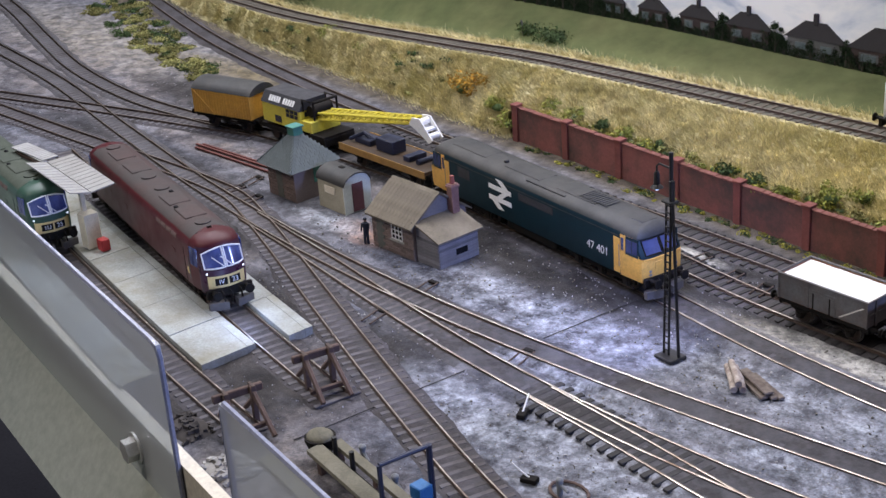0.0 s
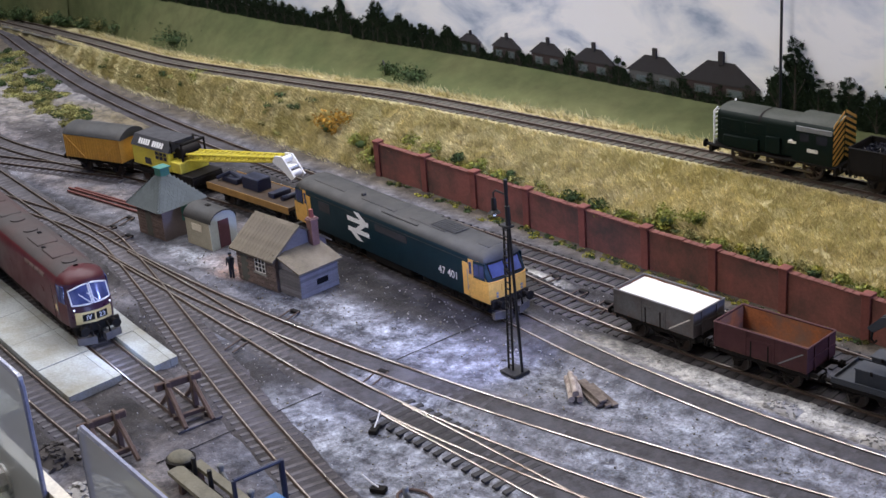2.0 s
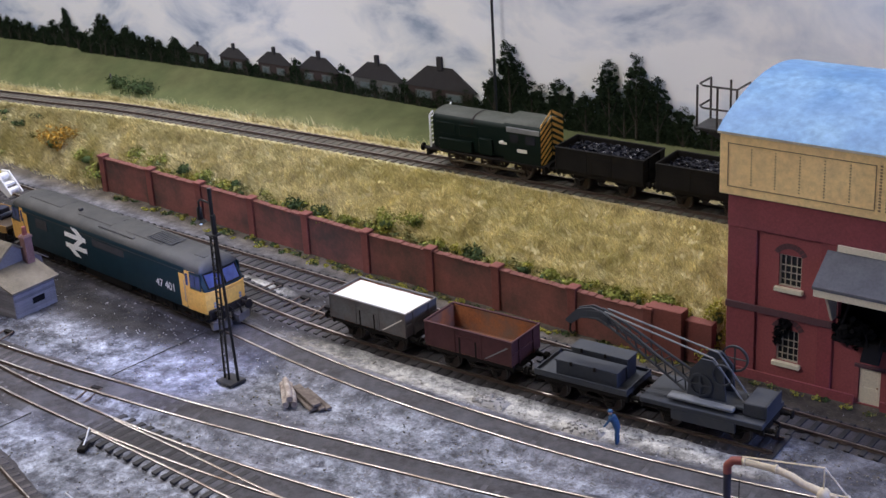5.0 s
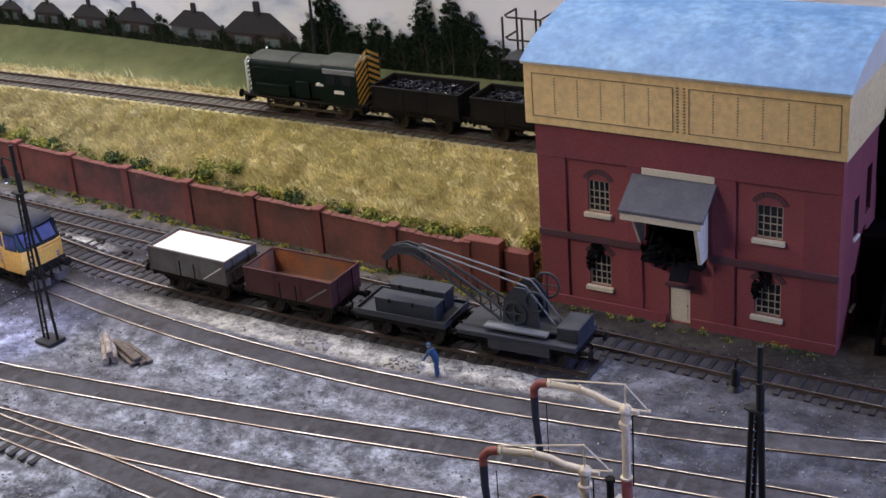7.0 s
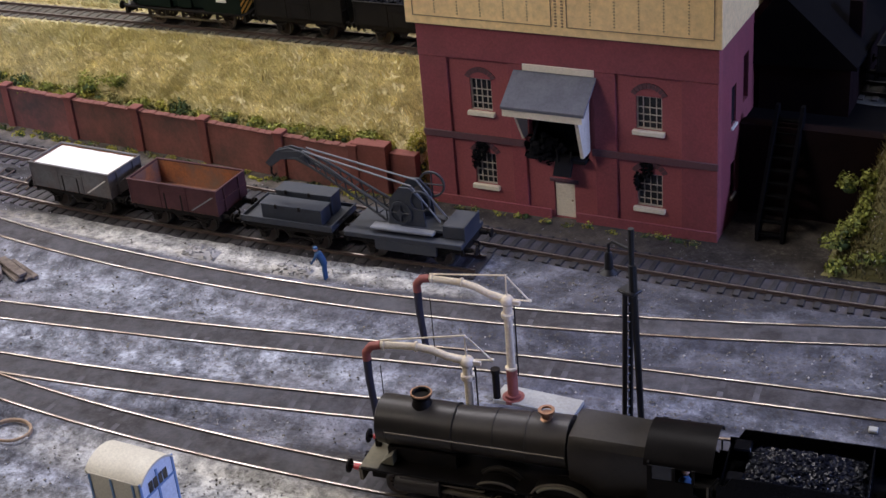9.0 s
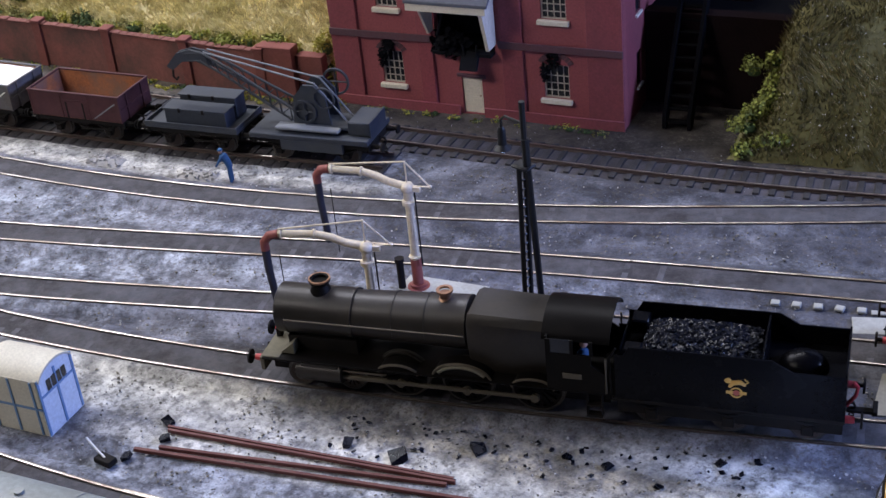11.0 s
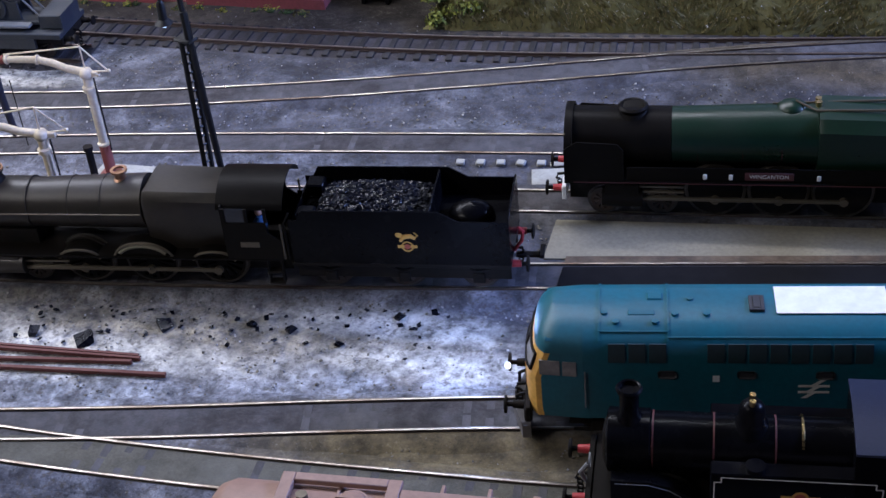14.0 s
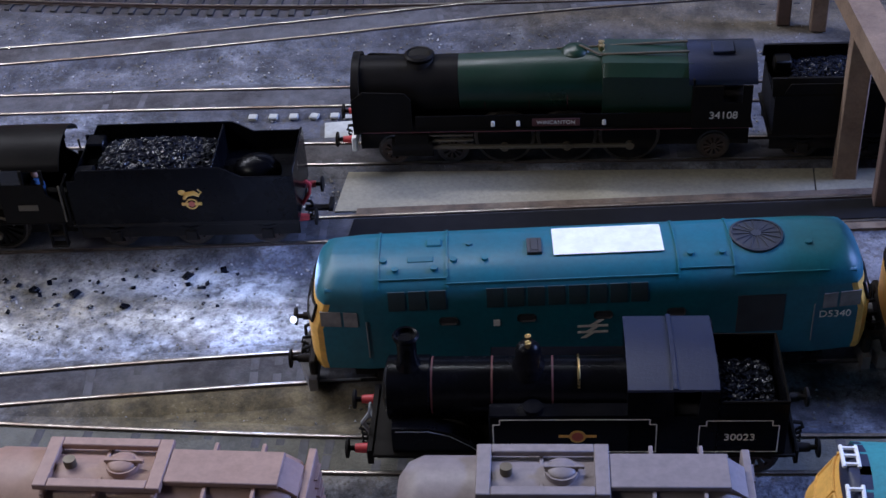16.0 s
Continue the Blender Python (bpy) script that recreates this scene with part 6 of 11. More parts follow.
def hydraulic(label, body, roof, x0, x1, line, code, nose_mat):
    t = diesel("diesel_locomotive", label, 19.9, body, roof, "pale_yellow", centre=5.6, side=body, front=nose_mat, zr=3.85, zc=3.1, bulge=0.03, cab_top=body, pane="screen_dusk", frame_mat="frame_white",
               face=dict(waist=2.2, top=3.32, rake=0.42, bow=0.36, corner=0.24, taper=0.1, dome=0.8), glass_z=(2.28, 3.28), droop=0.30, lights=((0.86, 1.2), (1.25, 1.58)), narrow=1)
    set_on(t, x0, x1, line)
    cf = CAB_FACES[t.name, 1]
    part("warning_panel", cf.sheet(-0.98, 0.98, 1.18, 1.86, 0.03, 0.05)[0], "pale_yellow", t, "pale yellow warning panel")
    turn = Matrix.Rotation(radians(90), 4, "Z") @ SIDE
    for k, y in ((0, -0.36), (1, 0.36)):
        part("headcode_box", cf.sheet(y - 0.31, y + 0.31, 1.36, 1.74, 0.05, 0.05, 0, 4, 1)[0], "frame_black", t, "black headcode box")
        text(code[2 * k:2 * k + 2], 0.36, "frame_white", t, at(cf.x(y, 1.55) + 0.075, y, 1.55, turn), "headcode")
    for y in (-0.98, 0.98):
        part("marker_light", Shape().ball((cf.x(y, 2.02) + 0.02, y, 2.02), 0.05, 0.055, 0.055, 8, 6), "marker_lamp", t, "lit white marker light")
    for y in (-0.12, 0.3):
        part("wiper", Shape().tube([(cf.x(y, 2.34) + 0.06, y, 2.34), (cf.x(y - 0.5, 2.85) + 0.07, y - 0.5, 2.85)], 0.028, 5), "frame_white", t, "white windscreen wiper")
    part("door_line", Shape().box(7.5, 7.53, -1.345, -1.32, 1.0, 2.9), "frame_black", t)
    part("crest", Shape().disc((7.9, -1.335, 1.75), "y", 0.2, 0.02, 16), "pale_yellow", t, "small round cream crest")
    rf2 = Shape()
    for x in (-6, -3.2, 3.0, 5.4):
        rf2.box(x - 0.9, x + 0.9, -0.6, 0.6, 3.78, 3.88, 0.04)
    for x in (-7.6, -1.2, 1.0, 7.2):
        rf2.disc((x, 0, 3.8), "z", 0.42, 0.1, 18)
    part("roof_panel", rf2, roof, t, "roof fans and hatches")
    for k in range(4):
        x0_, x1_ = 3.5 + 0.8 * k, 4.2 + 0.8 * k
        ring_ = [(-(1.34 - 0.22 * j / 4 * j / 4 * 1.1), 3.05 + 0.46 * j / 4) for j in range(5)]
        gr = Shape().loft([[(x, y - 0.025, z + 0.02) for y, z in ring_] + [(x, y + 0.1, z - 0.08) for y, z in ring_[::-1]] for x in (x0_, x1_)])
        part("bodyside_louvre", gr, "louvre_brown", t, "brown louvre panel at the roof edge", False)
    vt = Shape()
    for x, y in ((-5.0, -1.34), (-2.2, -1.36), (0.4, -1.36), (5.6, -1.35)):
        vt.box(x, x + 0.5, y - 0.01, y + 0.04, 2.1, 2.34, 0.01)
    pieces("side_vent", vt, body, t)
    part("exhaust_port", Shape().box(4.2, 4.5, -0.5, -0.3, 3.76, 3.9, 0.02).box(1.8, 2.1, 0.1, 0.3, 3.8, 3.92, 0.02), "black_void", t, "sooty exhaust port")
    return t


hydraulic("maroon diesel locomotive with a weathered red roof", "maroon", "maroon_roof", -97.5, -77.6, "dock_north", "IV23", "maroon_nose")
hydraulic("dark green diesel locomotive with a pale yellow panel under the canopy", "loco_green", "green_roof", -111.6, -91.7, "dock_south", "1U25", "loco_green")

c26 = diesel("diesel_locomotive", "bright blue diesel locomotive with narrow yellow ends", 14.6, "rail_blue", "rail_blue", "yellow_end", wheels=(-1.3, 1.3), centre=4.1, r=0.55, zr=3.86, zc=3.1, cab_wrap=1.55, side="rail_blue", front="yellow_end", band="yellow_end", pane="cab_pane_grey", lights=((0.42, 0.95), (1.02, 1.38)),
             face=dict(waist=2.3, top=3.12, rake=0.26, bow=0.1, corner=0.2, taper=0.09, dome=0.5), glass_z=(2.45, 2.95))
set_on(c26, -10.3, 4.3, "blue")
for s in (-1, 1):
    part("door_panel", CAB_FACES[c26.name, s].sheet(-0.3, 0.3, 1.05, 2.2, 0.03, 0.05)[0], "yellow_end", c26)
    for y in (-1, 1):
        part("roof_horn", Shape().box(*sorted((s * 6.25, s * 6.75)), *sorted((y * 0.86, y * 1.12)), 3.22, 3.5, 0.05), "rail_blue", c26, "horn cover at the roof corner")
pn = Shape().box(-0.85, 1.95, -0.52, 0.62, 0.0, 0.02)
pn.v = [(x, y, roof_z(y, 3.1, 3.86, 1.33) + 0.03 + z) for x, y, z in pn.v]
mat("panel_white", (0.84, 0.85, 0.86), 0.4, 0, (0.78, 0.79, 0.81), 0.3, 0.3, 3, 0.0)
part("roof_panel_white", pn, "panel_white", c26, "bright white translucent roof panel", False)


def fan_ring(r, up):
    pts = [(4.35 + r * math.cos(2 * math.pi * j / 28), r * math.sin(2 * math.pi * j / 28)) for j in range(28)]
    return [(x, y, roof_z(y, 3.1, 3.86, 1.33) + up) for x, y in pts]


fan = Shape().loft([fan_ring(0.68, -0.03), fan_ring(0.68, 0.06), fan_ring(0.62, 0.07), fan_ring(0.61, 0.035), fan_ring(0.42, 0.035), fan_ring(0.25, 0.035), fan_ring(0.14, 0.035), fan_ring(0.13, 0.06), fan_ring(0.01, 0.06)], caps=False)
for k in range(16):
    a = k * math.pi / 8
    fan.tube([(4.35 + r * math.cos(a), r * math.sin(a), roof_z(r * math.sin(a), 3.1, 3.86, 1.33) + 0.05) for r in (0.13, 0.36, 0.62)], 0.013, 5)
mat("fan_grey", (0.018, 0.022, 0.034), 0.55, 0, (0.035, 0.036, 0.046), 0.5, 1.2)
pieces("roof_fan", fan, "fan_grey", c26, "round roof fan under a dark grille")
rl = Shape()
for x in (-5.35, -3.6, 2.25, 3.65):
    for k in range(12):
        y0, y1 = -1.2 + 0.2 * k, -1.0 + 0.2 * k
        rl.add([(x, y0, roof_z(y0, 3.1, 3.86, 1.33)), (x + 0.05, y0, roof_z(y0, 3.1, 3.86, 1.33)), (x + 0.05, y1, roof_z(y1, 3.1, 3.86, 1.33) ), (x, y1, roof_z(y1, 3.1, 3.86, 1.33)), (x, y0, roof_z(y0, 3.1, 3.86, 1.33) + 0.03), (x + 0.05, y0, roof_z(y0, 3.1, 3.86, 1.33) + 0.03), (x + 0.05, y1, roof_z(y1, 3.1, 3.86, 1.33) + 0.03), (x, y1, roof_z(y1, 3.1, 3.86, 1.33) + 0.03)], [(4, 5, 6, 7), (0, 4, 7, 3), (1, 2, 6, 5)])
rl.box(-4.6, -3.9, -0.55, -0.3, 3.74, 3.85, 0.03).box(-4.1, -3.7, 0.05, 0.35, 3.8, 3.9, 0.03)
for x0, x1, y in ((-5.35, -3.6, -1.0), (-3.6, 2.25, -1.12), (2.25, 3.65, -1.0), (3.7, 6.0, -1.16)):
    rl.tube([(x0, y, roof_z(y, 3.1, 3.86, 1.33)), (x1, y, roof_z(y, 3.1, 3.86, 1.33))], 0.028, 6)
for x, y in ((-5.2, -0.45), (-3.4, -0.5), (5.6, -0.4), (-2.6, -0.5), (-3.9, -0.75), (-4.9, -0.75), (-3.0, 0.1), (2.6, -0.6), (3.4, -0.6)):
    rl.disc((x, y, roof_z(y, 3.1, 3.86, 1.33) - 0.02), "z", 0.09, 0.07, 12)
part("roof_rib", rl, "rail_blue", c26, "raised roof ribs and hatches", False)
part("exhaust_port", Shape().box(-1.42, -1.24, -0.34, 0.10, 3.76, 3.935).box(-1.52, -1.42, -0.42, 0.18, 3.72, 3.92, 0.01).box(-1.24, -1.14, -0.42, 0.18, 3.72, 3.92, 0.01).box(-1.42, -1.24, -0.42, -0.34, 3.72, 3.92).box(-1.42, -1.24, 0.10, 0.18, 3.72, 3.92), "grille_dark", c26, "dark raised exhaust surround")
gv = Shape()
for x0, n_ in ((-5.1, 3), (-2.6, 8)):
    for k in range(n_):
        xa, xb = x0 + 0.52 * k, x0 + 0.43 + 0.52 * k
        g = [(-1.36, 2.92), (-1.355, 3.20), (-1.27, 3.46), (-1.18, 3.42), (-1.25, 3.14), (-1.26, 2.92)]
        gv.prism(g, "x", xa, xb)
mat("grille_teal", (0.016, 0.040, 0.050), 0.7, 0, (0.03, 0.035, 0.04), 0.6, 1.5, 12, 0.3)
pieces("bodyside_grille", gv, "grille_teal", c26, "row of dark side grilles")
pl = Shape()
for x in (-3.6, -1.6, 0.35, 2.2):
    pl.box(x - 0.24, x + 0.24, -1.35, -1.31, 2.40, 2.64, 0.06)
pieces("porthole", pl, "grille_dark", c26)
part("radiator_grille", Shape().box(3.75, 4.95, -1.35, -1.3, 1.75, 2.95, 0.01), "grille_dark", c26, "dark louvred radiator panel")
em = Shape()
for z in (1.97, 2.17):
    em.box(-0.3, 0.48, -1.36, -1.348, z - 0.035, z + 0.035)
for a, c_ in ((-0.02, 2.17), (-0.12, 1.97), (-0.22, 1.77)):
    em.prism([(a, c_), (a + 0.14, c_), (a + 0.40, c_ + 0.2), (a + 0.26, c_ + 0.2)], "y", -1.359, -1.349)
part("white_emblem", em, "lettering", c26, "small white bar emblem", False)
part("data_panel", Shape().box(-2.45, -2.28, -1.36, -1.348, 2.3, 2.5), "white_paint", c26)
text("D5340", 0.3, "lettering", c26, at(6.25, -1.33, 2.22, SIDE))
part("marker_light", Shape().ball((-7.9, 0.6, 1.15), 0.09, 0.1, 0.1, 10, 8), "marker_lamp", c26, "lit buffer-side lamp")

fr = diesel("diesel_locomotive", "pale green-grey diesel locomotive seen from above", 17.4, "loco_green", "pale_roof", "screen_blue", centre=5.2, zr=3.85, zc=2.85, side="loco_green", front="loco_green", band="rail_blue_dark", cab_top="pale_roof", pane="screen_blue", frame_mat="frame_white",
            face=dict(waist=2.2, top=3.2, rake=0.3, bow=0.2, corner=0.2, taper=0.08, brow=0.1, dome=0.35), glass_z=(2.3, 3.05))
set_on(fr, -40.6, -23.2, "front")
for x in (6.9, 5.6, 2.2, -1.4):
    rq = Shape()
    rq.loft([[(x + dx, y, roof_z(y, 2.85, 3.85, 1.33) + dz) for y in [-1.2 + 0.12 * k for k in range(21)]] for dx, dz in ((-0.02, 0.0), (-0.015, 0.012), (0.015, 0.012), (0.02, 0.0))], closed=False, caps=False)
    part("roof_seam", rq, "pale_roof", fr, "raised seam over the roof")
for x, y in ((7.2, 0.3), (4.6, -0.35), (4.2, 0.5), (0.6, 0.2)):
    part("roof_vent", Shape().disc((x, y, roof_z(y, 2.85, 3.85, 1.33) - 0.03), "z", 0.14, 0.1, 14), "pale_roof", fr, "small round roof vent")
rp = diesel("diesel_locomotive", "teal diesel locomotive with a yellow nose and white warning ladder", 15.0, "teal", "teal", "yellow_end", wheels=(-1.3, 1.3), centre=4.1, side="navy", cab_top="navy", band="yellow_end", pane="yellow_end", frame_mat="yellow_end", cab_wrap=0.95, face=dict(waist=2.0, top=3.2, rake=0.62, bow=0.15, corner=0.15, dome=0.12))
set_on(rp, 2.3, 17.3, "front")
for y0, y1 in ((-1.22, -0.45), (0.05, 0.75)):
    ld = Shape()
    for x in (-6.86, -6.54):
        ld.tube([(x, y0 + (y1 - y0) * k / 8, roof_z(y0 + (y1 - y0) * k / 8, 3.05, 3.72, 1.33) + 0.03) for k in range(9)], 0.045, 6)
    for k in (1, 4, 7):
        y = y0 + (y1 - y0) * k / 8
        ld.tube([(-6.86, y, roof_z(y, 3.05, 3.72, 1.33) + 0.03), (-6.54, y, roof_z(y, 3.05, 3.72, 1.33) + 0.03)], 0.045, 6)
    part("warning_ladder", ld, "white_paint", rp, "white ladder marking on the cab roof")
for x0, x1, y0, y1 in ((-5.6, -4.9, -0.3, 0.5), (-4.4, -3.2, -0.9, -0.1), (-4.2, -3.4, 0.1, 0.7)):
    hp_ = Shape().box(x0, x1, y0, y1, 0.0, 0.05)
    hp_.v = [(x, y, roof_z(y, 3.05, 3.72, 1.33) - 0.01 + z) for x, y, z in hp_.v]
    part("roof_hatch", hp_, "teal", rp, "raised teal roof hatch", False)
part("roof_slot", Shape().box(-5.5, -5.1, -1.0, -0.75, 3.3, 3.52), "black_void", rp)
r2 = diesel("diesel_locomotive", "yellow-nosed locomotive standing behind the blue diesel", 15.0, "rail_blue", "rail_blue", "yellow_end", wheels=(-1.3, 1.3), centre=4.1)
set_on(r2, 4.75, 19.75, "blue")

# ---------------------------------------------------------------- shunter on the embankment
sh8 = thing("shunting_locomotive", "green diesel shunter with wasp stripes on its end", "locomotive", group="diesel locomotives")
mat("shunter_roof", (0.045, 0.05, 0.038), 0.6, 0, (0.028, 0.032, 0.025), 0.6, 0.5, 7, 0.08, spec=0.3)
n = len(body_rings([(0, 1, 0, 1, 2)])[0])
b1 = Shape().loft(body_rings([(-3.9, 1.06, 1.3, 3.0, 3.52), (1.5, 1.06, 1.3, 3.0, 3.52)]))
b2 = Shape().loft(body_rings([(1.5, 1.28, 1.15, 3.05, 3.74), (4.15, 1.28, 1.15, 3.05, 3.74)]))
for sh_ in (b1, b2):
    for k in range(len(sh_.f) - 2):
        if 4 <= k % n <= 9:
            sh_.k[k] = 1
part("bonnet", b1, ["shunter_green", "shunter_roof"], sh8)
part("cab", b2, ["shunter_green", "shunter_roof"], sh8, "green cab with a grey roof")
part("roof_edge", Shape().box(1.75, 4.1, -1.3, -1.24, 3.0, 3.3, 0.02), "panel_grey", sh8, "pale grey cab eave", False)
part("bonnet_band", Shape().loft([[(x, 1.075 * math.copysign(abs(math.cos(a)) ** 0.75, math.cos(a)), 3.0 + 0.54 * math.sin(a)) for a in [math.pi * j / 12 for j in range(13)]] for x in (-1.0, -0.85)], closed=False, caps=False), "frame_black", sh8, "", False)
part("bonnet_louvre", Shape().box(-3.6, -2.2, -1.09, -1.05, 2.2, 2.9, 0.02), "shunter_green", sh8)
part("bonnet_louvre", Shape().box(-1.9, -0.5, -1.09, -1.05, 2.2, 2.9, 0.02), "shunter_green", sh8)
ws = Shape()
for k in range(8):
    z = 1.2 + 0.36 * k
    for s in (-1, 1):
        ws.prism([(s * 0.06, z + 0.35), (s * 1.24, z - 0.28), (s * 1.24, z - 0.10), (s * 0.06, z + 0.53)], "x", 4.152, 4.17)
pieces("wasp_stripe", ws, "yellow_end", sh8, "yellow and black chevrons", False)
ws2 = Shape()
for k in range(9):
    z = 1.3 + 0.24 * k
    ws2.box(-3.96, -3.92, -0.95, 0.95, z, z + 0.11)
pieces("wasp_stripe", ws2, "lettering", sh8, "pale ladder stripes on the nose", False)
for s in (-1, 1):
    part("nose_ladder", Shape().tube([(-4.15, s * 1.05, 1.2), (-4.15, s * 1.05, 3.2), (-3.95, s * 0.95, 3.45)], 0.06, 6), "white_paint", sh8, "white ladder on the nose")
    for k in range(7):
        part("rung", Shape().tube([(-4.15, s * 1.05, 1.4 + 0.28 * k), (-4.15, s * 0.68, 1.4 + 0.28 * k)], 0.05, 5), "white_paint", sh8)
part("running_plate", Shape().box(-4.4, 4.4, -1.3, 1.3, 1.08, 1.2, 0.02).box(-4.4, -4.2, -1.25, 1.25, 0.7, 1.1).box(4.2, 4.4, -1.25, 1.25, 0.7, 1.1), "frame_black", sh8)
pieces("side_box", Shape().box(-3.4, -0.9, -1.25, -1.0, 1.25, 1.95, 0.04).box(-0.4, 0.6, -1.2, -1.0, 1.3, 2.3, 0.04), "shunter_green", sh8)
part("cab_window", Shape().box(2.0, 2.6, -1.3, -1.27, 2.4, 2.9), "window_dark", sh8)
part("cab_window", Shape().box(3.1, 3.8, -1.3, -1.27, 2.4, 2.9), "window_dark", sh8)
part("number_panel", Shape().box(2.5, 3.2, -1.315, -1.29, 1.85, 2.05), "lettering", sh8)
part("crest", Shape().box(1.2, 1.75, -1.3, -1.07, 2.2, 2.34), "lettering", sh8)
for x in (-2.5, 0, 2.5):
    wheel(sh8, x, 0.68, 0.6, 12)
part("side_rod", Shape().box(-2.7, 2.7, -0.98, -0.88, 0.48, 0.62, 0.03), "tarnish", sh8, "red coupling rod")
buffers(sh8, -4.4, -1)
buffers(sh8, 4.4, 1)
set_on(sh8, -60.95, -52.95, "upper")
sh8.matrix_basis = sh8.matrix_basis @ Matrix.Diagonal((0.92, 0.95, 0.96, 1))


# ---------------------------------------------------------------- wagons
def chassis(t, L, w=1.1, base=2.75, r=0.47, material="frame_black"):
    h = L / 2
    sh = Shape()
    for s in (-1, 1):
        sh.box(-h, h, s * (w - 0.1) - 0.06, s * (w - 0.1) + 0.06, 0.92, 1.15, 0.02)
        for x in (-base / 2, base / 2):
            sh.prism([(x - 0.4, 0.92), (x + 0.4, 0.92), (x + 0.16, 0.35), (x - 0.16, 0.35)], "y", s * 0.86 - 0.04, s * 0.86 + 0.04)
            sh.box(x - 0.15, x + 0.15, s * 0.95 - 0.08, s * 0.95 + 0.08, 0.36, 0.62, 0.03)
            sh.tube([(x - 0.5, s * 0.95, 0.86), (x, s * 0.95, 0.66), (x + 0.5, s * 0.95, 0.86)], 0.05, 6)
        sh.tube([(-0.1, s * 1.0, 0.75), (base / 2 - 0.2, s * 1.02, 0.55)], 0.035, 5)
        sh.prism([(-0.35, 0.92), (0.35, 0.92), (0.05, 0.55), (-0.05, 0.55)], "y", s * 0.93 - 0.03, s * 0.93 + 0.03)
        sh.tube([(0, s * 1.08, 0.62), (1.3, s * 1.1, 0.75), (1.75, s * 1.1, 0.72)], 0.03, 5)
    for s in (-1, 1):
        sh.box(*sorted((s * h, s * (h - 0.14))), -w, w, 0.85, 1.2, 0.02)
    part("chassis", sh, material, t, "black wagon underframe with brake gear")
    for x in (-base / 2, base / 2):
        wheel(t, x, r)
    for s in (-1, 1):
        buffers(t, s * h, s, 1.05, material, 0.87, 0.2)


def open_wagon(name, label, body, inside, L=4.95, w=1.2, top=2.42, load=None):
    t = thing(name, label, "wagon", group="mineral wagons")
    h = L / 2
    chassis(t, L)
    sh = Shape()
    k_ = 0.06
    sh.box(-h, h, -w, -w + k_, 1.2, top, 0.01).box(-h, h, w - k_, w, 1.2, top, 0.01).box(-h, -h + k_, -w + k_ + 0.002, w - k_ - 0.002, 1.2, top, 0.01).box(h - k_, h, -w + k_ + 0.002, w - k_ - 0.002, 1.2, top, 0.01)
    part("body", sh, body, t)
    part("floor", Shape().box(-h + k_, h - k_, -w + k_, w - k_, 1.16, 1.24), inside, t)
    li = Shape()
    e_ = k_ + 0.004
    li.box(-h + e_, h - e_, -w + e_, -w + e_ + 0.015, 1.24, top - 0.03).box(-h + e_, h - e_, w - e_ - 0.015, w - e_, 1.24, top - 0.03).box(-h + e_, -h + e_ + 0.015, -w + 0.1, w - 0.1, 1.24, top - 0.03).box(h - e_ - 0.015, h - e_, -w + 0.1, w - 0.1, 1.24, top - 0.03)
    part("lining", li, inside, t, "rusty inner faces")
    rb = Shape()
    for s in (-1, 1):
        rb.box(-h - 0.02, h + 0.02, s * (w - 0.02) - 0.06, s * (w - 0.02) + 0.06, top - 0.02, top + 0.06, 0.02)
        rb.box(*sorted((s * (h - 0.05), s * (h + 0.05))), -w - 0.04, w + 0.04, top - 0.018, top + 0.058, 0.02)
        for x in (-h + 0.04, -0.75, 0.75, h - 0.04):
            rb.box(x - 0.04, x + 0.04, s * (w + 0.008) - 0.02, s * (w + 0.008) + 0.02, 1.18, top, 0.008)
        for y in (-0.6, 0.6):
            rb.box(*sorted((s * h, s * (h + 0.07))), y - 0.06, y + 0.06, 1.18, top, 0.015)
        rb.box(*sorted((s * h, s * (h + 0.05))), -1.1, 1.1, 1.75, 1.85, 0.015)
    part("rib", rb, body, t, "pressed steel ribs and top rail")
    for s in (-1, 1):
        dr_ = part("side_door", Shape().box(-0.66, 0.66, s * (w + 0.004) - 0.014, s * (w + 0.004) + 0.014, 1.22, 2.02, 0.008).box(-0.68, 0.68, s * (w + 0.012) - 0.02, s * (w + 0.012) + 0.02, 2.08, 2.17, 0.01), body, t)
        part("hinge", Shape().box(-0.5, -0.42, s * (w + 0.018) - 0.012, s * (w + 0.018) + 0.012, 1.2, 2.0).box(0.42, 0.5, s * (w + 0.018) - 0.012, s * (w + 0.018) + 0.012, 1.2, 2.0), "frame_black", dr_)
    if body != "wagon_black":
        part("stripe", Shape().prism([(0.95, 1.3), (1.06, 1.3), (2.3, 2.12), (2.19, 2.12)], "y", -w - 0.03, -w - 0.005), "lettering" if body != "wagon_red" else "panel_grey", t, "pale diagonal end-door stripe", False)
    if load == "sheet":
        ls = Shape()
        rows = [[(x, y, 2.34 + 0.04 * noise.noise((x * 2, y * 2, 0))) for y in (-1.1, -0.5, 0, 0.5, 1.1)] for x in [-2.38 + 0.34 * k for k in range(15)]]
        ls.loft(rows, closed=False, caps=False)
        part("white_load", ls, "white_paint", t, "level bright white load", True)
    elif load == "coal":
        heap(t, -h + 0.1, h - 0.1, -w + 0.1, w - 0.1, 2.1, 0.28, 240)
    elif load == "scrap":
        heap(t, -0.2, 1.6, -0.5, 0.7, 1.2, 0.3, 60, "rust_inside", "rusty rubble on the floor")
    return t


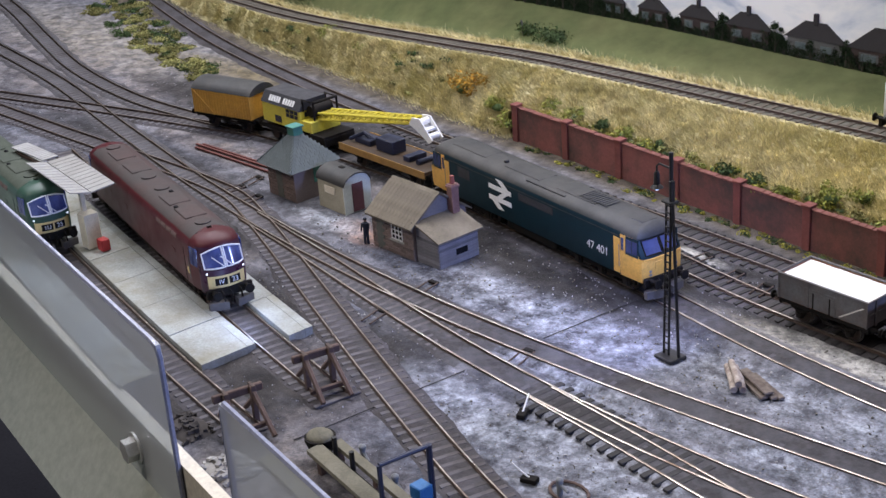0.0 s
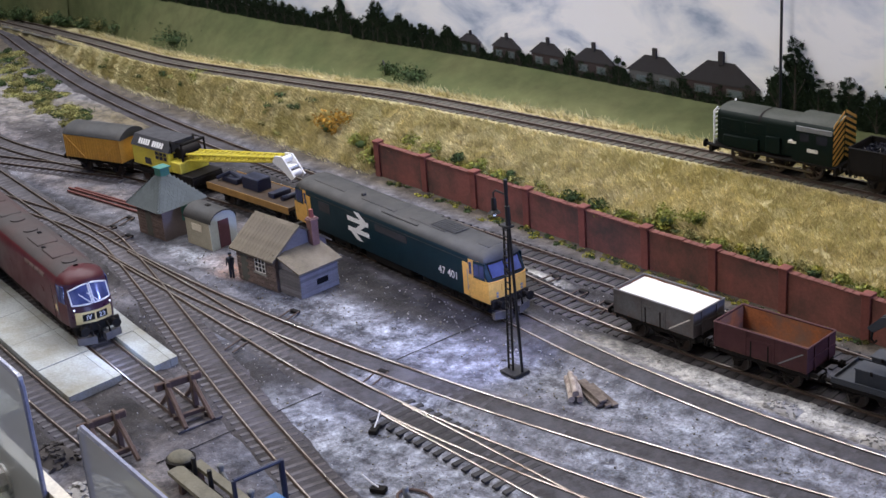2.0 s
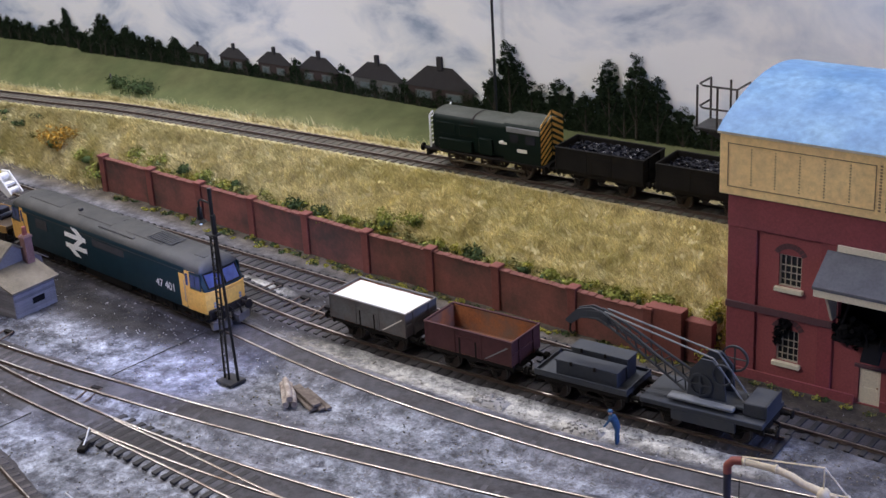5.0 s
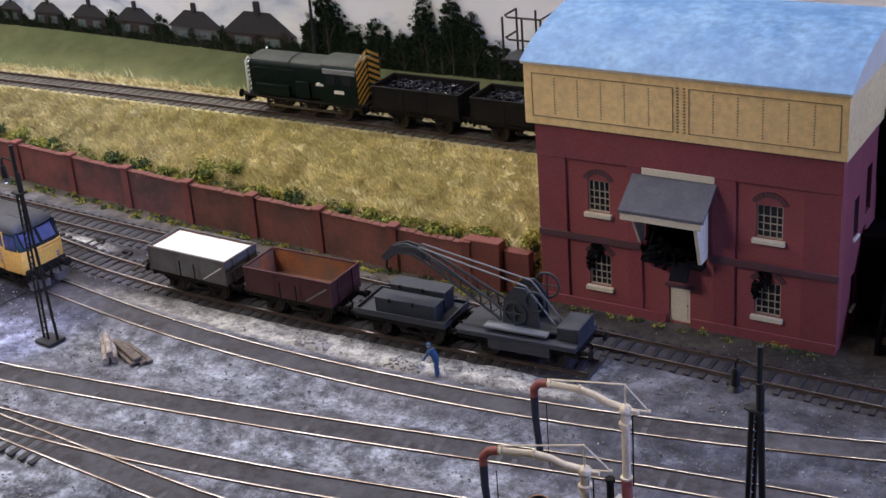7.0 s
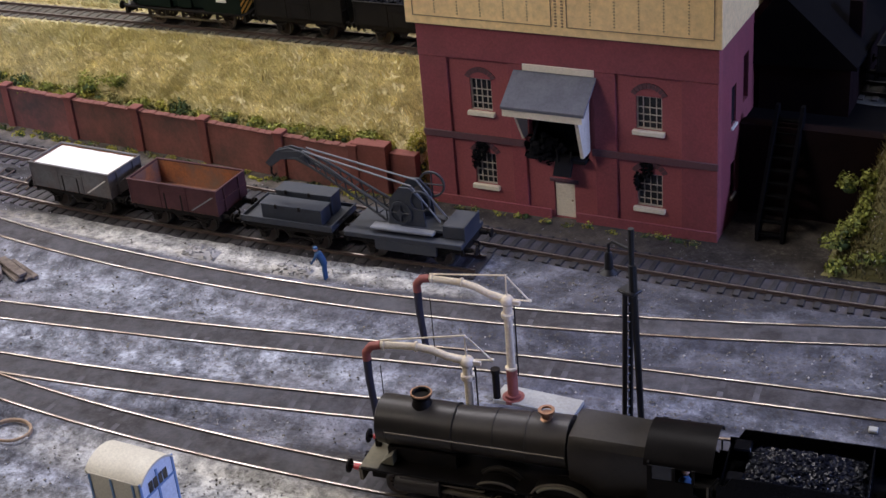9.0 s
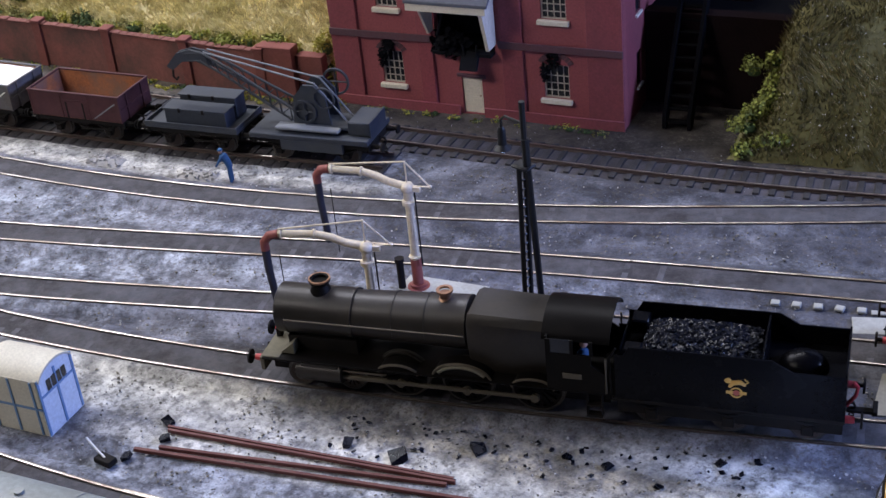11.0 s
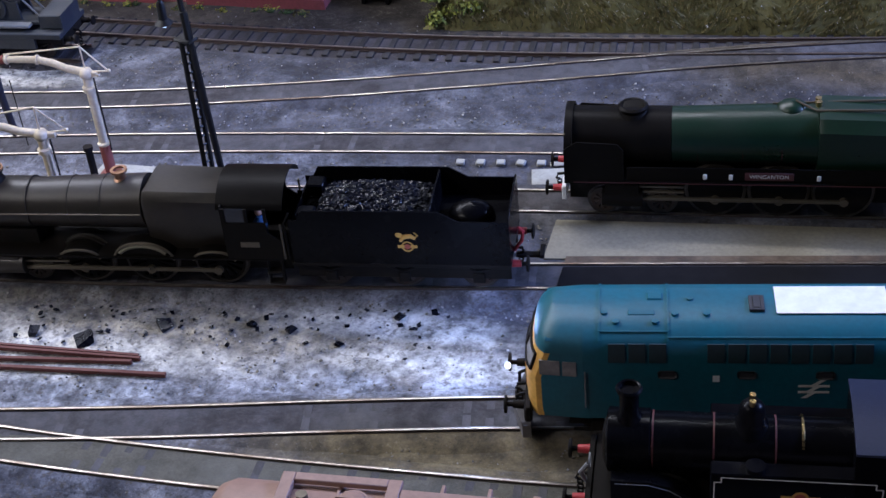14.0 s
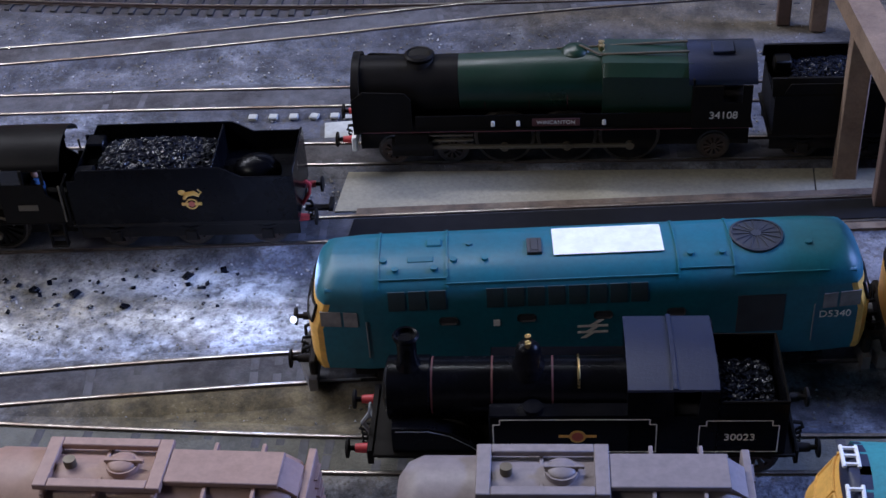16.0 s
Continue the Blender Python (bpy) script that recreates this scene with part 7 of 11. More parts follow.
def rock(sh, c, s, flat=0.7):
    """One uneven lump."""
    q = Euler((rnd.uniform(-0.4, 0.4), rnd.uniform(-0.4, 0.4), rnd.uniform(0, 6))).to_matrix()
    vs = []
    for a in (-1, 1):
        for b_ in (-1, 1):
            for d in (-1, 1):
                k = rnd.uniform(0.35, 0.95)
                vs.append(Vector(c) + q @ Vector((a * s * k * 1.15, b_ * s * rnd.uniform(0.4, 0.9), d * s * flat * rnd.uniform(0.4, 0.85))))
    sh.add(vs, [(0, 1, 3, 2), (4, 6, 7, 5), (0, 4, 5, 1), (2, 3, 7, 6), (0, 2, 6, 4), (1, 5, 7, 3)])


def heap(t, x0, x1, y0, y1, z, rise, n_, material="coal", label="heap of black coal lumps", size=0.09):
    base = Shape()
    nx, ny_ = 12, 7
    rows = []
    for a in range(nx + 1):
        row = []
        for c in range(ny_ + 1):
            u, v = a / nx, c / ny_
            row.append((x0 + (x1 - x0) * u, y0 + (y1 - y0) * v, z + rise * math.sin(math.pi * u) ** 0.5 * math.sin(math.pi * v) ** 0.5 + 0.06 * noise.noise((u * 9, v * 7, x0))))
        rows.append(row)
    base.loft(rows, closed=False, caps=False)
    base.v = [(x, y, zz - 0.05) for x, y, zz in base.v]
    hp = part("coal_load" if material == "coal" else "rubble", base, material, t, label)
    lumps = Shape()
    for _ in range(n_):
        u, v = rnd.uniform(0.03, 0.97), rnd.uniform(0.04, 0.96)
        c = Vector((x0 + (x1 - x0) * u, y0 + (y1 - y0) * v, z + rise * math.sin(math.pi * u) ** 0.5 * math.sin(math.pi * v) ** 0.5 - 0.02))
        rock(lumps, c, size * rnd.uniform(0.7, 1.5), 0.85)
    tagged(part("coal", lumps, material, hp, label, False), kind="stuff")


w1 = open_wagon("mineral_wagon", "grey steel mineral wagon filled level with white", "wagon_grey", "rust_inside", load="sheet")
set_on(w1, -56.75, -51.75, "wagon")
w2 = open_wagon("mineral_wagon", "empty red-brown mineral wagon with rusty insides", "wagon_red", "rust_inside", load="scrap")
set_on(w2, -50.68, -45.68, "wagon")
cw = open_wagon("coal_wagon", "black open wagon loaded with coal on the embankment", "wagon_black", "wagon_black", 5.4, load="coal")
set_on(cw, -52.25, -46.75, "upper")
for a in (-46.1, -39.8, -19.5, -13.6):
    o = copy_thing(cw, Matrix())
    set_on(o, a, a + 5.5, "upper")

mw = thing("match_wagon", "dark grey flat wagon carrying lidded tool boxes", "wagon")
chassis(mw, 4.7)
part("deck", Shape().box(-2.35, 2.35, -1.2, 1.2, 1.18, 1.32, 0.02), "crane_grey", mw)
sd = Shape()
for s in (-1, 1):
    sd.box(-2.35, 2.35, s * 1.17 - 0.03, s * 1.17 + 0.03, 1.3, 1.48, 0.01)
    sd.box(*sorted((s * 2.32, s * 2.26)), -1.13, 1.13, 1.3, 1.48, 0.01)
part("side_board", sd, "crane_grey", mw)
for y0, y1, z1, sp_ in ((-0.95, -0.12, 2.02, 0.0), (0.05, 0.9, 2.25, 0.25)):
    bx = part("tool_box", Shape().box(-1.35 + sp_, 1.75, y0, y1, 1.325, z1, 0.03), "crane_grey", mw)
    part("lid", Shape().box(-1.4 + sp_, 1.8, y0 - 0.05, y1 + 0.05, z1 + 0.003, z1 + 0.08, 0.02), "crane_grey", bx)
    for x in (-0.6, 0.6):
        part("hasp", Shape().box(x, x + 0.12, y0 - 0.09, y0 - 0.02, z1 - 0.1, z1 + 0.1, 0.01), "frame_black", bx)
set_on(mw, -44.55, -39.85, "wagon")

hc = thing("hand_crane", "dark grey hand-operated rail crane with a lattice jib", "crane")
chassis(hc, 5.6, base=3.2)
part("deck", Shape().box(-2.8, 2.8, -1.25, 1.25, 1.18, 1.42, 0.03).box(-1.3, 1.6, -1.28, -1.1, 0.75, 1.2), "crane_grey", hc)
part("turntable", Shape().disc((-0.35, 0, 1.42), "z", 0.8, 0.16, 24).box(-0.3, 2.3, -0.7, 0.7, 1.58, 1.72, 0.03), "crane_grey", hc, "turntable plate")
part("ballast_plate", Shape().box(-1.6, 1.4, -1.05, -0.5, 1.55, 1.70, 0.04), "panel_grey", hc, "pale grey loose jib plate")
for s in (-0.5, 0.5):
    sh = Shape().prism([(-0.9, 1.6), (0.9, 1.6), (0.75, 3.0), (0.25, 3.5), (-0.25, 3.5), (-0.75, 2.9)], "y", s - 0.05, s + 0.05)
    ck_ = part("side_cheek", sh, "crane_grey", hc, "crane side frame")
    part("gear_wheel", Shape().ring((-0.25, s * 1.2 - 0.05, 2.3), "y", 0.55, 0.12, 0.1, 24).disc((-0.25, s * 1.2 - 0.07, 2.3), "y", 0.14, 0.14, 12).tube([(-0.75, s * 1.2, 2.3), (0.25, s * 1.2, 2.3)], 0.05, 6).tube([(-0.25, s * 1.2, 1.8), (-0.25, s * 1.2, 2.8)], 0.05, 6), "crane_grey", ck_)
part("winch_drum", Shape().tube([(0.3, -0.5, 2.9), (0.3, 0.5, 2.9)], 0.3, 16).tube([(-0.3, -0.5, 2.3), (-0.3, 0.5, 2.3)], 0.25, 14), "frame_black", hc)
part("flywheel", Shape().ring((0.75, 0.62, 3.2), "y", 0.62, 0.09, 0.1, 28).ring((0.75, -0.68, 3.0), "y", 0.5, 0.07, 0.08, 24).tube([(0.75, 0.67, 2.6), (0.75, 0.67, 3.8)], 0.04, 5).tube([(0.15, 0.67, 3.2), (1.35, 0.67, 3.2)], 0.04, 5), "crane_grey", hc)
jb = Shape()
for s in (-0.42, 0.42):
    s2 = s * 0.45
    lo = [(-1.0, s, 1.75), (-4.0, s2, 3.45), (-5.3, s2 * 0.8, 4.15), (-6.2, s2 * 0.6, 4.05), (-6.75, s2 * 0.5, 3.62)]
    hi = [(-0.8, s, 2.2), (-3.8, s2, 3.85), (-5.2, s2 * 0.8, 4.5), (-6.3, s2 * 0.6, 4.38), (-6.95, s2 * 0.5, 3.75)]
    jb.tube(lo, 0.062, 6)
    jb.tube(hi, 0.062, 6)
    jb.prism([(-4.7, 3.75), (-5.1, 4.5), (-5.7, 4.62), (-6.4, 4.4), (-7.0, 3.75), (-6.78, 3.62), (-6.2, 4.0), (-5.5, 4.1)], "y", s2 * 0.7 - 0.04, s2 * 0.7 + 0.04)
    for k in range(9):
        u0, u1 = k / 9, (k + 0.5) / 9
        L0, H0 = Vector(lo[0]).lerp(Vector(lo[2]), u0), Vector(hi[0]).lerp(Vector(hi[2]), u1)
        L1 = Vector(lo[0]).lerp(Vector(lo[2]), min(u0 + 1 / 9, 1))
        jb.tube([L0, H0, L1], 0.042, 5)
part("jib", jb, "crane_grey", hc, "curved lattice jib")
st_ = Shape()
for s in (-0.3, 0.3):
    st_.tube([(-5.0, s * 0.6, 4.55), (0.2, s, 3.5)], 0.042, 6)
    st_.tube([(0.2, s, 3.5), (1.6, s, 1.75)], 0.042, 6)
pieces("tie_rod", st_, "panel_grey", hc)
part("ballast_box", Shape().box(1.75, 2.75, -0.8, 0.8, 1.45, 2.05, 0.04), "crane_grey", hc, "counterweight box")
part("end_plate", Shape().box(2.76, 2.82, -0.85, 0.85, 1.25, 2.1, 0.01), "crane_grey", hc)
part("hook", Shape().tube([(-6.8, 0, 3.6), (-6.85, 0, 3.2), (-6.7, 0, 3.05), (-6.6, 0, 3.2)], 0.05, 6), "frame_black", hc)
set_on(hc, -39.25, -33.65, "wagon")

# ---------------------------------------------------------------- breakdown crane train
van = thing("goods_van", "ochre yellow goods van with a grey arched roof", "wagon")
chassis(van, 5.3, base=3.0)
part("body", Shape().box(-2.65, 2.65, -1.25, 1.25, 1.18, 2.85, 0.02), "van_ochre", van)
pk = Shape()
for k in range(22):
    for s in (-1, 1):
        pk.box(-2.6 + 0.24 * k, -2.39 + 0.24 * k, s * 1.262 - 0.012, s * 1.262 + 0.012, 1.22, 2.8)
pieces("planking", pk, "van_ochre", van, "vertical side planks", False)
fr_ = Shape()
for s in (-1, 1):
    for x in (-2.6, -0.8, 0.8, 2.6):
        fr_.box(x - 0.05, x + 0.05, s * 1.285 - 0.02, s * 1.285 + 0.02, 1.18, 2.85)
    fr_.tube([(-0.75, s * 1.29, 1.25), (-2.5, s * 1.29, 2.75)], 0.04, 5)
    fr_.tube([(0.75, s * 1.29, 1.25), (2.5, s * 1.29, 2.75)], 0.04, 5)
part("bracing", fr_, "van_ochre", van)
vr = Shape()
rows = [[(x, 1.34 * math.sin(a), 2.62 + 0.86 * math.cos(a)) for a in [-1.28 + 0.16 * j for j in range(17)]] for x in (-2.72, 2.72)]
vr.loft([r + [(r[0][0], 1.25, 2.84), (r[0][0], -1.25, 2.84)] for r in rows])
part("roof", vr, "roof_grey", van, "grey arched roof")
part("gable", Shape().prism([(-1.22, 2.8), (1.22, 2.8), (0.9, 3.2), (0, 3.42), (-0.9, 3.2)], "x", -2.68, 2.68), "van_ochre", van)
van.matrix_basis = pose(-102.5 * S, 47.35 * S, 0.2 * S, 0, 0, 15)

yc = thing("breakdown_crane", "yellow diesel breakdown crane with a long lattice jib", "crane")
part("carrier", Shape().box(-3.4, 3.2, -1.2, 1.2, 0.85, 1.2, 0.03).box(2.0, 3.6, -1.25, 1.25, 0.95, 1.45, 0.03), "frame_black", yc)
for x in (-2.6, -1.0, 0.8, 2.3):
    wheel(yc, x, 0.45)
part("headstock", Shape().box(3.2, 3.65, -1.25, 1.25, 0.8, 1.3, 0.03), "frame_black", yc)
part("turntable", Shape().disc((-0.6, 0, 1.2), "z", 1.1, 0.2, 24), "frame_black", yc)
part("cab_body", Shape().box(-3.0, 1.2, -1.25, 1.25, 1.42, 2.75, 0.03), "crane_yellow", yc, "yellow crane house")
part("lower_house", Shape().box(1.202, 2.3, -1.2, 1.2, 1.42, 2.2, 0.05), "crane_yellow", yc)
part("house_roof", Shape().prism([(-1.3, 2.75), (1.3, 2.75), (0.85, 3.45), (-0.85, 3.45)], "x", -3.05, 1.25), "grille_dark", yc, "dark grey sloping roof")
bars = Shape()
sl = Matrix.Translation((-0.9, -1.09, 3.1)) @ Matrix.Rotation(radians(57), 4, "X")
for k in range(11):
    if k != 5:
        bars.box(-1.35 + 0.255 * k, -1.17 + 0.255 * k, -0.2, 0.2, 0.0, 0.02, 0, 0, sl)
part("white_marking", bars, "white_paint", yc, "row of white painted marks on the roof", False)
wn_ = Shape()
for x in (-0.3, 0.15, 0.6):
    wn_.box(x, x + 0.36, -1.275, -1.25, 2.15, 2.4).box(x, x + 0.36, -1.275, -1.25, 2.45, 2.68)
wn_.box(-1.6, -0.9, -1.275, -1.25, 1.6, 2.05).box(1.255, 1.28, -0.9, -0.2, 2.32, 2.65)
part("house_window", wn_, "window_dark", yc)
mc = Shape()
for s in (-0.95, 0.95):
    mc.tube([(1.2, s, 2.7), (1.2, s, 3.5), (2.4, s, 3.5), (2.4, s, 2.3)], 0.09, 6)
mc.tube([(2.4, -0.95, 3.5), (2.4, 0.95, 3.5)], 0.09, 6)
mc.tube([(1.8, -0.8, 2.75), (1.8, 0.8, 2.75)], 0.4, 14)
part("winch_frame", mc, "frame_black", yc, "black winch gear behind the house")
jj = Shape()
rootz, tipz = 2.25, 3.8
corners = []
for s in (-0.55, 0.55):
    for top in (0, 1):
        p0 = Vector((2.3, s, rootz + 0.45 * top))
        p1 = Vector((11.6, s * 0.65, tipz + 0.28 * top))
        jj.tube([p0, p1], 0.075, 6)
        corners.append((p0, p1))
for a_, b__ in ((0, 1), (2, 3), (1, 3), (0, 2)):
    for k in range(16):
        u, v = k / 16, (k + 0.5) / 16
        jj.tube([corners[a_][0].lerp(corners[a_][1], u), corners[b__][0].lerp(corners[b__][1], v), corners[a_][0].lerp(corners[a_][1], min(u + 1 / 16, 1))], 0.045, 5)
jib = part("jib", jj, "crane_yellow", yc, "yellow lattice jib")
hd = Shape()
for s in (-0.42, 0.42):
    hd.prism([(11.3, 3.75), (11.6, 4.2), (12.3, 4.25), (13.3, 3.1), (13.0, 2.85), (12.4, 3.25)], "y", s - 0.05, s + 0.05)
hd.tube([(12.1, -0.4, 3.95), (12.1, 0.4, 3.95)], 0.22, 12).tube([(12.9, -0.4, 3.2), (12.9, 0.4, 3.2)], 0.2, 12).box(11.7, 12.8, -0.35, 0.35, 3.5, 3.65)
part("jib_head", hd, "white_paint", jib, "white jib head with sheaves")
yc.matrix_basis = pose(-95.6 * S, 48.5 * S, 0.2 * S, 0, 0, 2.0)
buffers(yc, -3.4, -1)

rw_ = thing("runner_wagon", "ochre flat runner wagon with dark blue jib supports", "wagon")
chassis(rw_, 8.6, base=5.4)
part("deck", Shape().box(-4.3, 4.3, -1.22, 1.22, 1.18, 1.42, 0.03), "ochre_deck", rw_)
part("side_sill", Shape().box(-4.3, 4.3, -1.28, -1.225, 1.0, 1.46, 0.01).box(-4.3, 4.3, 1.225, 1.28, 1.0, 1.46, 0.01), "ochre_sill", rw_, "ochre side sill")
jr = Shape().box(-1.3, 0.4, -0.55, 0.55, 1.425, 2.25, 0.05).box(-3.6, -2.0, -0.5, 0.5, 1.425, 1.8, 0.05).tube([(-3.9, -0.6, 1.6), (-2.9, -0.2, 2.1), (-2.1, 0, 1.6)], 0.14, 8).box(1.6, 2.2, -0.7, 0.7, 1.425, 1.75, 0.03).tube([(2.9, -0.6, 1.55), (2.9, 0.6, 1.55)], 0.18, 10)
pieces("jib_rest", jr, "navy", rw_, "dark blue jib rest and tackle")
set_on(rw_, -90.6, -82.0, "main")


# ---------------------------------------------------------------- tank wagons
def tank_wagon(label, paint, cx):
    t = thing("tank_wagon", label, "wagon", group="tank wagons")
    chassis(t, 7.4, base=4.4)
    prof = []
    for x, r in ((-3.55, 0.4), (-3.5, 0.8), (-3.3, 1.1), (-3.0, 1.24), (3.0, 1.24), (3.3, 1.1), (3.5, 0.8), (3.55, 0.4)):
        prof.append((x, 0, 2.35, r))
    sh = Shape().tube([(x, y, z) for x, y, z, _ in prof], [r for *_, r in prof], 28)
    part("barrel", sh, paint, t, "welded tank barrel")
    part("cradle", Shape().box(-3.2, -2.2, -1.0, 1.0, 1.15, 1.5, 0.03).box(2.2, 3.2, -1.0, 1.0, 1.15, 1.5, 0.03), paint, t)
    wk = Shape()
    wk.box(-1.9, -1.6, -0.75, 0.75, 3.56, 3.72, 0.02).box(0.45, 0.75, -0.75, 0.75, 3.56, 3.72, 0.02).box(-1.6, 0.45, -0.75, -0.5, 3.56, 3.72, 0.02).box(-1.6, 0.45, 0.5, 0.75, 3.56, 3.72, 0.02)
    wk.box(0.752, 3.1, -0.5, 0.5, 3.54, 3.68, 0.02)
    wk.prism([(3.0, 3.68), (3.45, 3.3), (3.45, 3.2), (3.0, 3.54)], "y", -0.45, 0.45)
    for x in (-1.7, -0.6, 0.6, 1.6, 2.6):
        wk.box(x - 0.04, x + 0.04, -0.85, 0.85, 3.38, 3.56, 0.01)
    pieces("walkway", wk, paint, t, "raised inspection walkway")
    part("hatch", Shape().disc((-0.2, 0, 3.5), "z", 0.34, 0.2, 18).ball((-0.2, 0, 3.7), 0.3, 0.3, 0.1, 14, 4, 0, 0.0).tube([(-0.55, 0, 3.76), (0.25, 0, 3.76)], 0.05, 6), paint, t, "domed filler hatch")
    part("valve", Shape().disc((-1.3, 0, 3.5), "z", 0.13, 0.28, 10), "tarnish", t)
    en = Shape().box(3.45, 3.62, -1.1, 1.1, 1.2, 3.2, 0.02)
    for k in range(7):
        en.box(3.62, 3.70, 0.4, 0.9, 1.3 + 0.26 * k, 1.36 + 0.26 * k)
    part("end_panel", en, paint, t, "end panel with ladder rungs")
    set_on(t, cx - 3.7, cx + 3.7, "front")
    t.matrix_basis = t.matrix_basis @ Matrix.Diagonal((1.08, 1, 1, 1))
    return t


tank_wagon("rusty pinkish-brown tank wagon with a roof walkway", "tank_brown", -12.35)
tank_wagon("weathered grey-brown tank wagon with a roof walkway", "tank_grey", -2.75)

# ---------------------------------------------------------------- steam locomotives
def chimney(t, x, z0, z1, r, cap, material="engine_black"):
    sh = Shape().tube([(x, 0, z0 - 0.15), (x, 0, z0 + 0.08), (x, 0, z0 + 0.25), (x, 0, z1 - 0.2), (x, 0, z1 - 0.1)], [r * 1.6, r * 1.25, r * 0.98, r * 1.02, r * 1.08], 20)
    c = part("chimney", sh, material, t)
    lip = Shape()
    rings = []
    for rad, z in ((r * 0.9, z1 - 0.35), (r * 0.98, z1), (r * 1.16, z1 + 0.02), (r * 1.36, z1 - 0.04), (r * 1.28, z1 - 0.10), (r * 1.05, z1 - 0.12)):
        rings.append([(x + rad * math.cos(a), rad * math.sin(a), z) for a in [2 * math.pi * j / 24 for j in range(24)]])
    lip.loft(rings, caps=False)
    lip.disc((x, 0, z1 - 0.36), "z", r * 0.79, 0.02, 20, 1)
    part("chimney_cap", lip, [cap, "black_void"], c, "flared chimney cap")


def splasher(t, x, r, y, w, material, rim=None):
    sh = Shape()
    pts = [(x + r * math.cos(a), 1.25 + (r - 0.35) * math.sin(a)) for a in [math.pi * j / 14 for j in range(15)]]
    sh.prism(pts, "y", y, y + w)
    s = part("splasher", sh, material, t)
    if rim:
        bd_ = Shape()
        yy = y - 0.01 if y < 0 else y + w + 0.01
        bd_.tube([(p[0], yy, p[1]) for p in pts], 0.045, 6)
        part("beading", bd_, rim, s, "polished splasher beading")


def rods(t, x0, x1, r, z, cyl_x, y=1.02):
    sh = Shape()
    for s in (-1, 1):
        sh.box(x0 - 0.15, x1 + 0.15, s * y - 0.04, s * y + 0.04, z - 0.07, z + 0.07, 0.02)
        for x in (x0, (x0 + x1) / 2, x1):
            sh.disc((x, s * y - 0.07, z), "y", 0.14, 0.14, 12)
        sh.box(cyl_x + 0.5, (x0 + x1) / 2, s * (y + 0.11) - 0.04, s * (y + 0.11) + 0.04, z + 0.02, z + 0.16, 0.02)
        for k in (0.35, 0.55, 0.75):
            sh.box(cyl_x + 0.5, cyl_x + 2.0, s * (y + 0.08) - 0.04, s * (y + 0.08) + 0.04, z + k - 0.25, z + k - 0.18)
    part("connecting_rod", sh, "tarnish", t, "dull steel coupling and connecting rods")


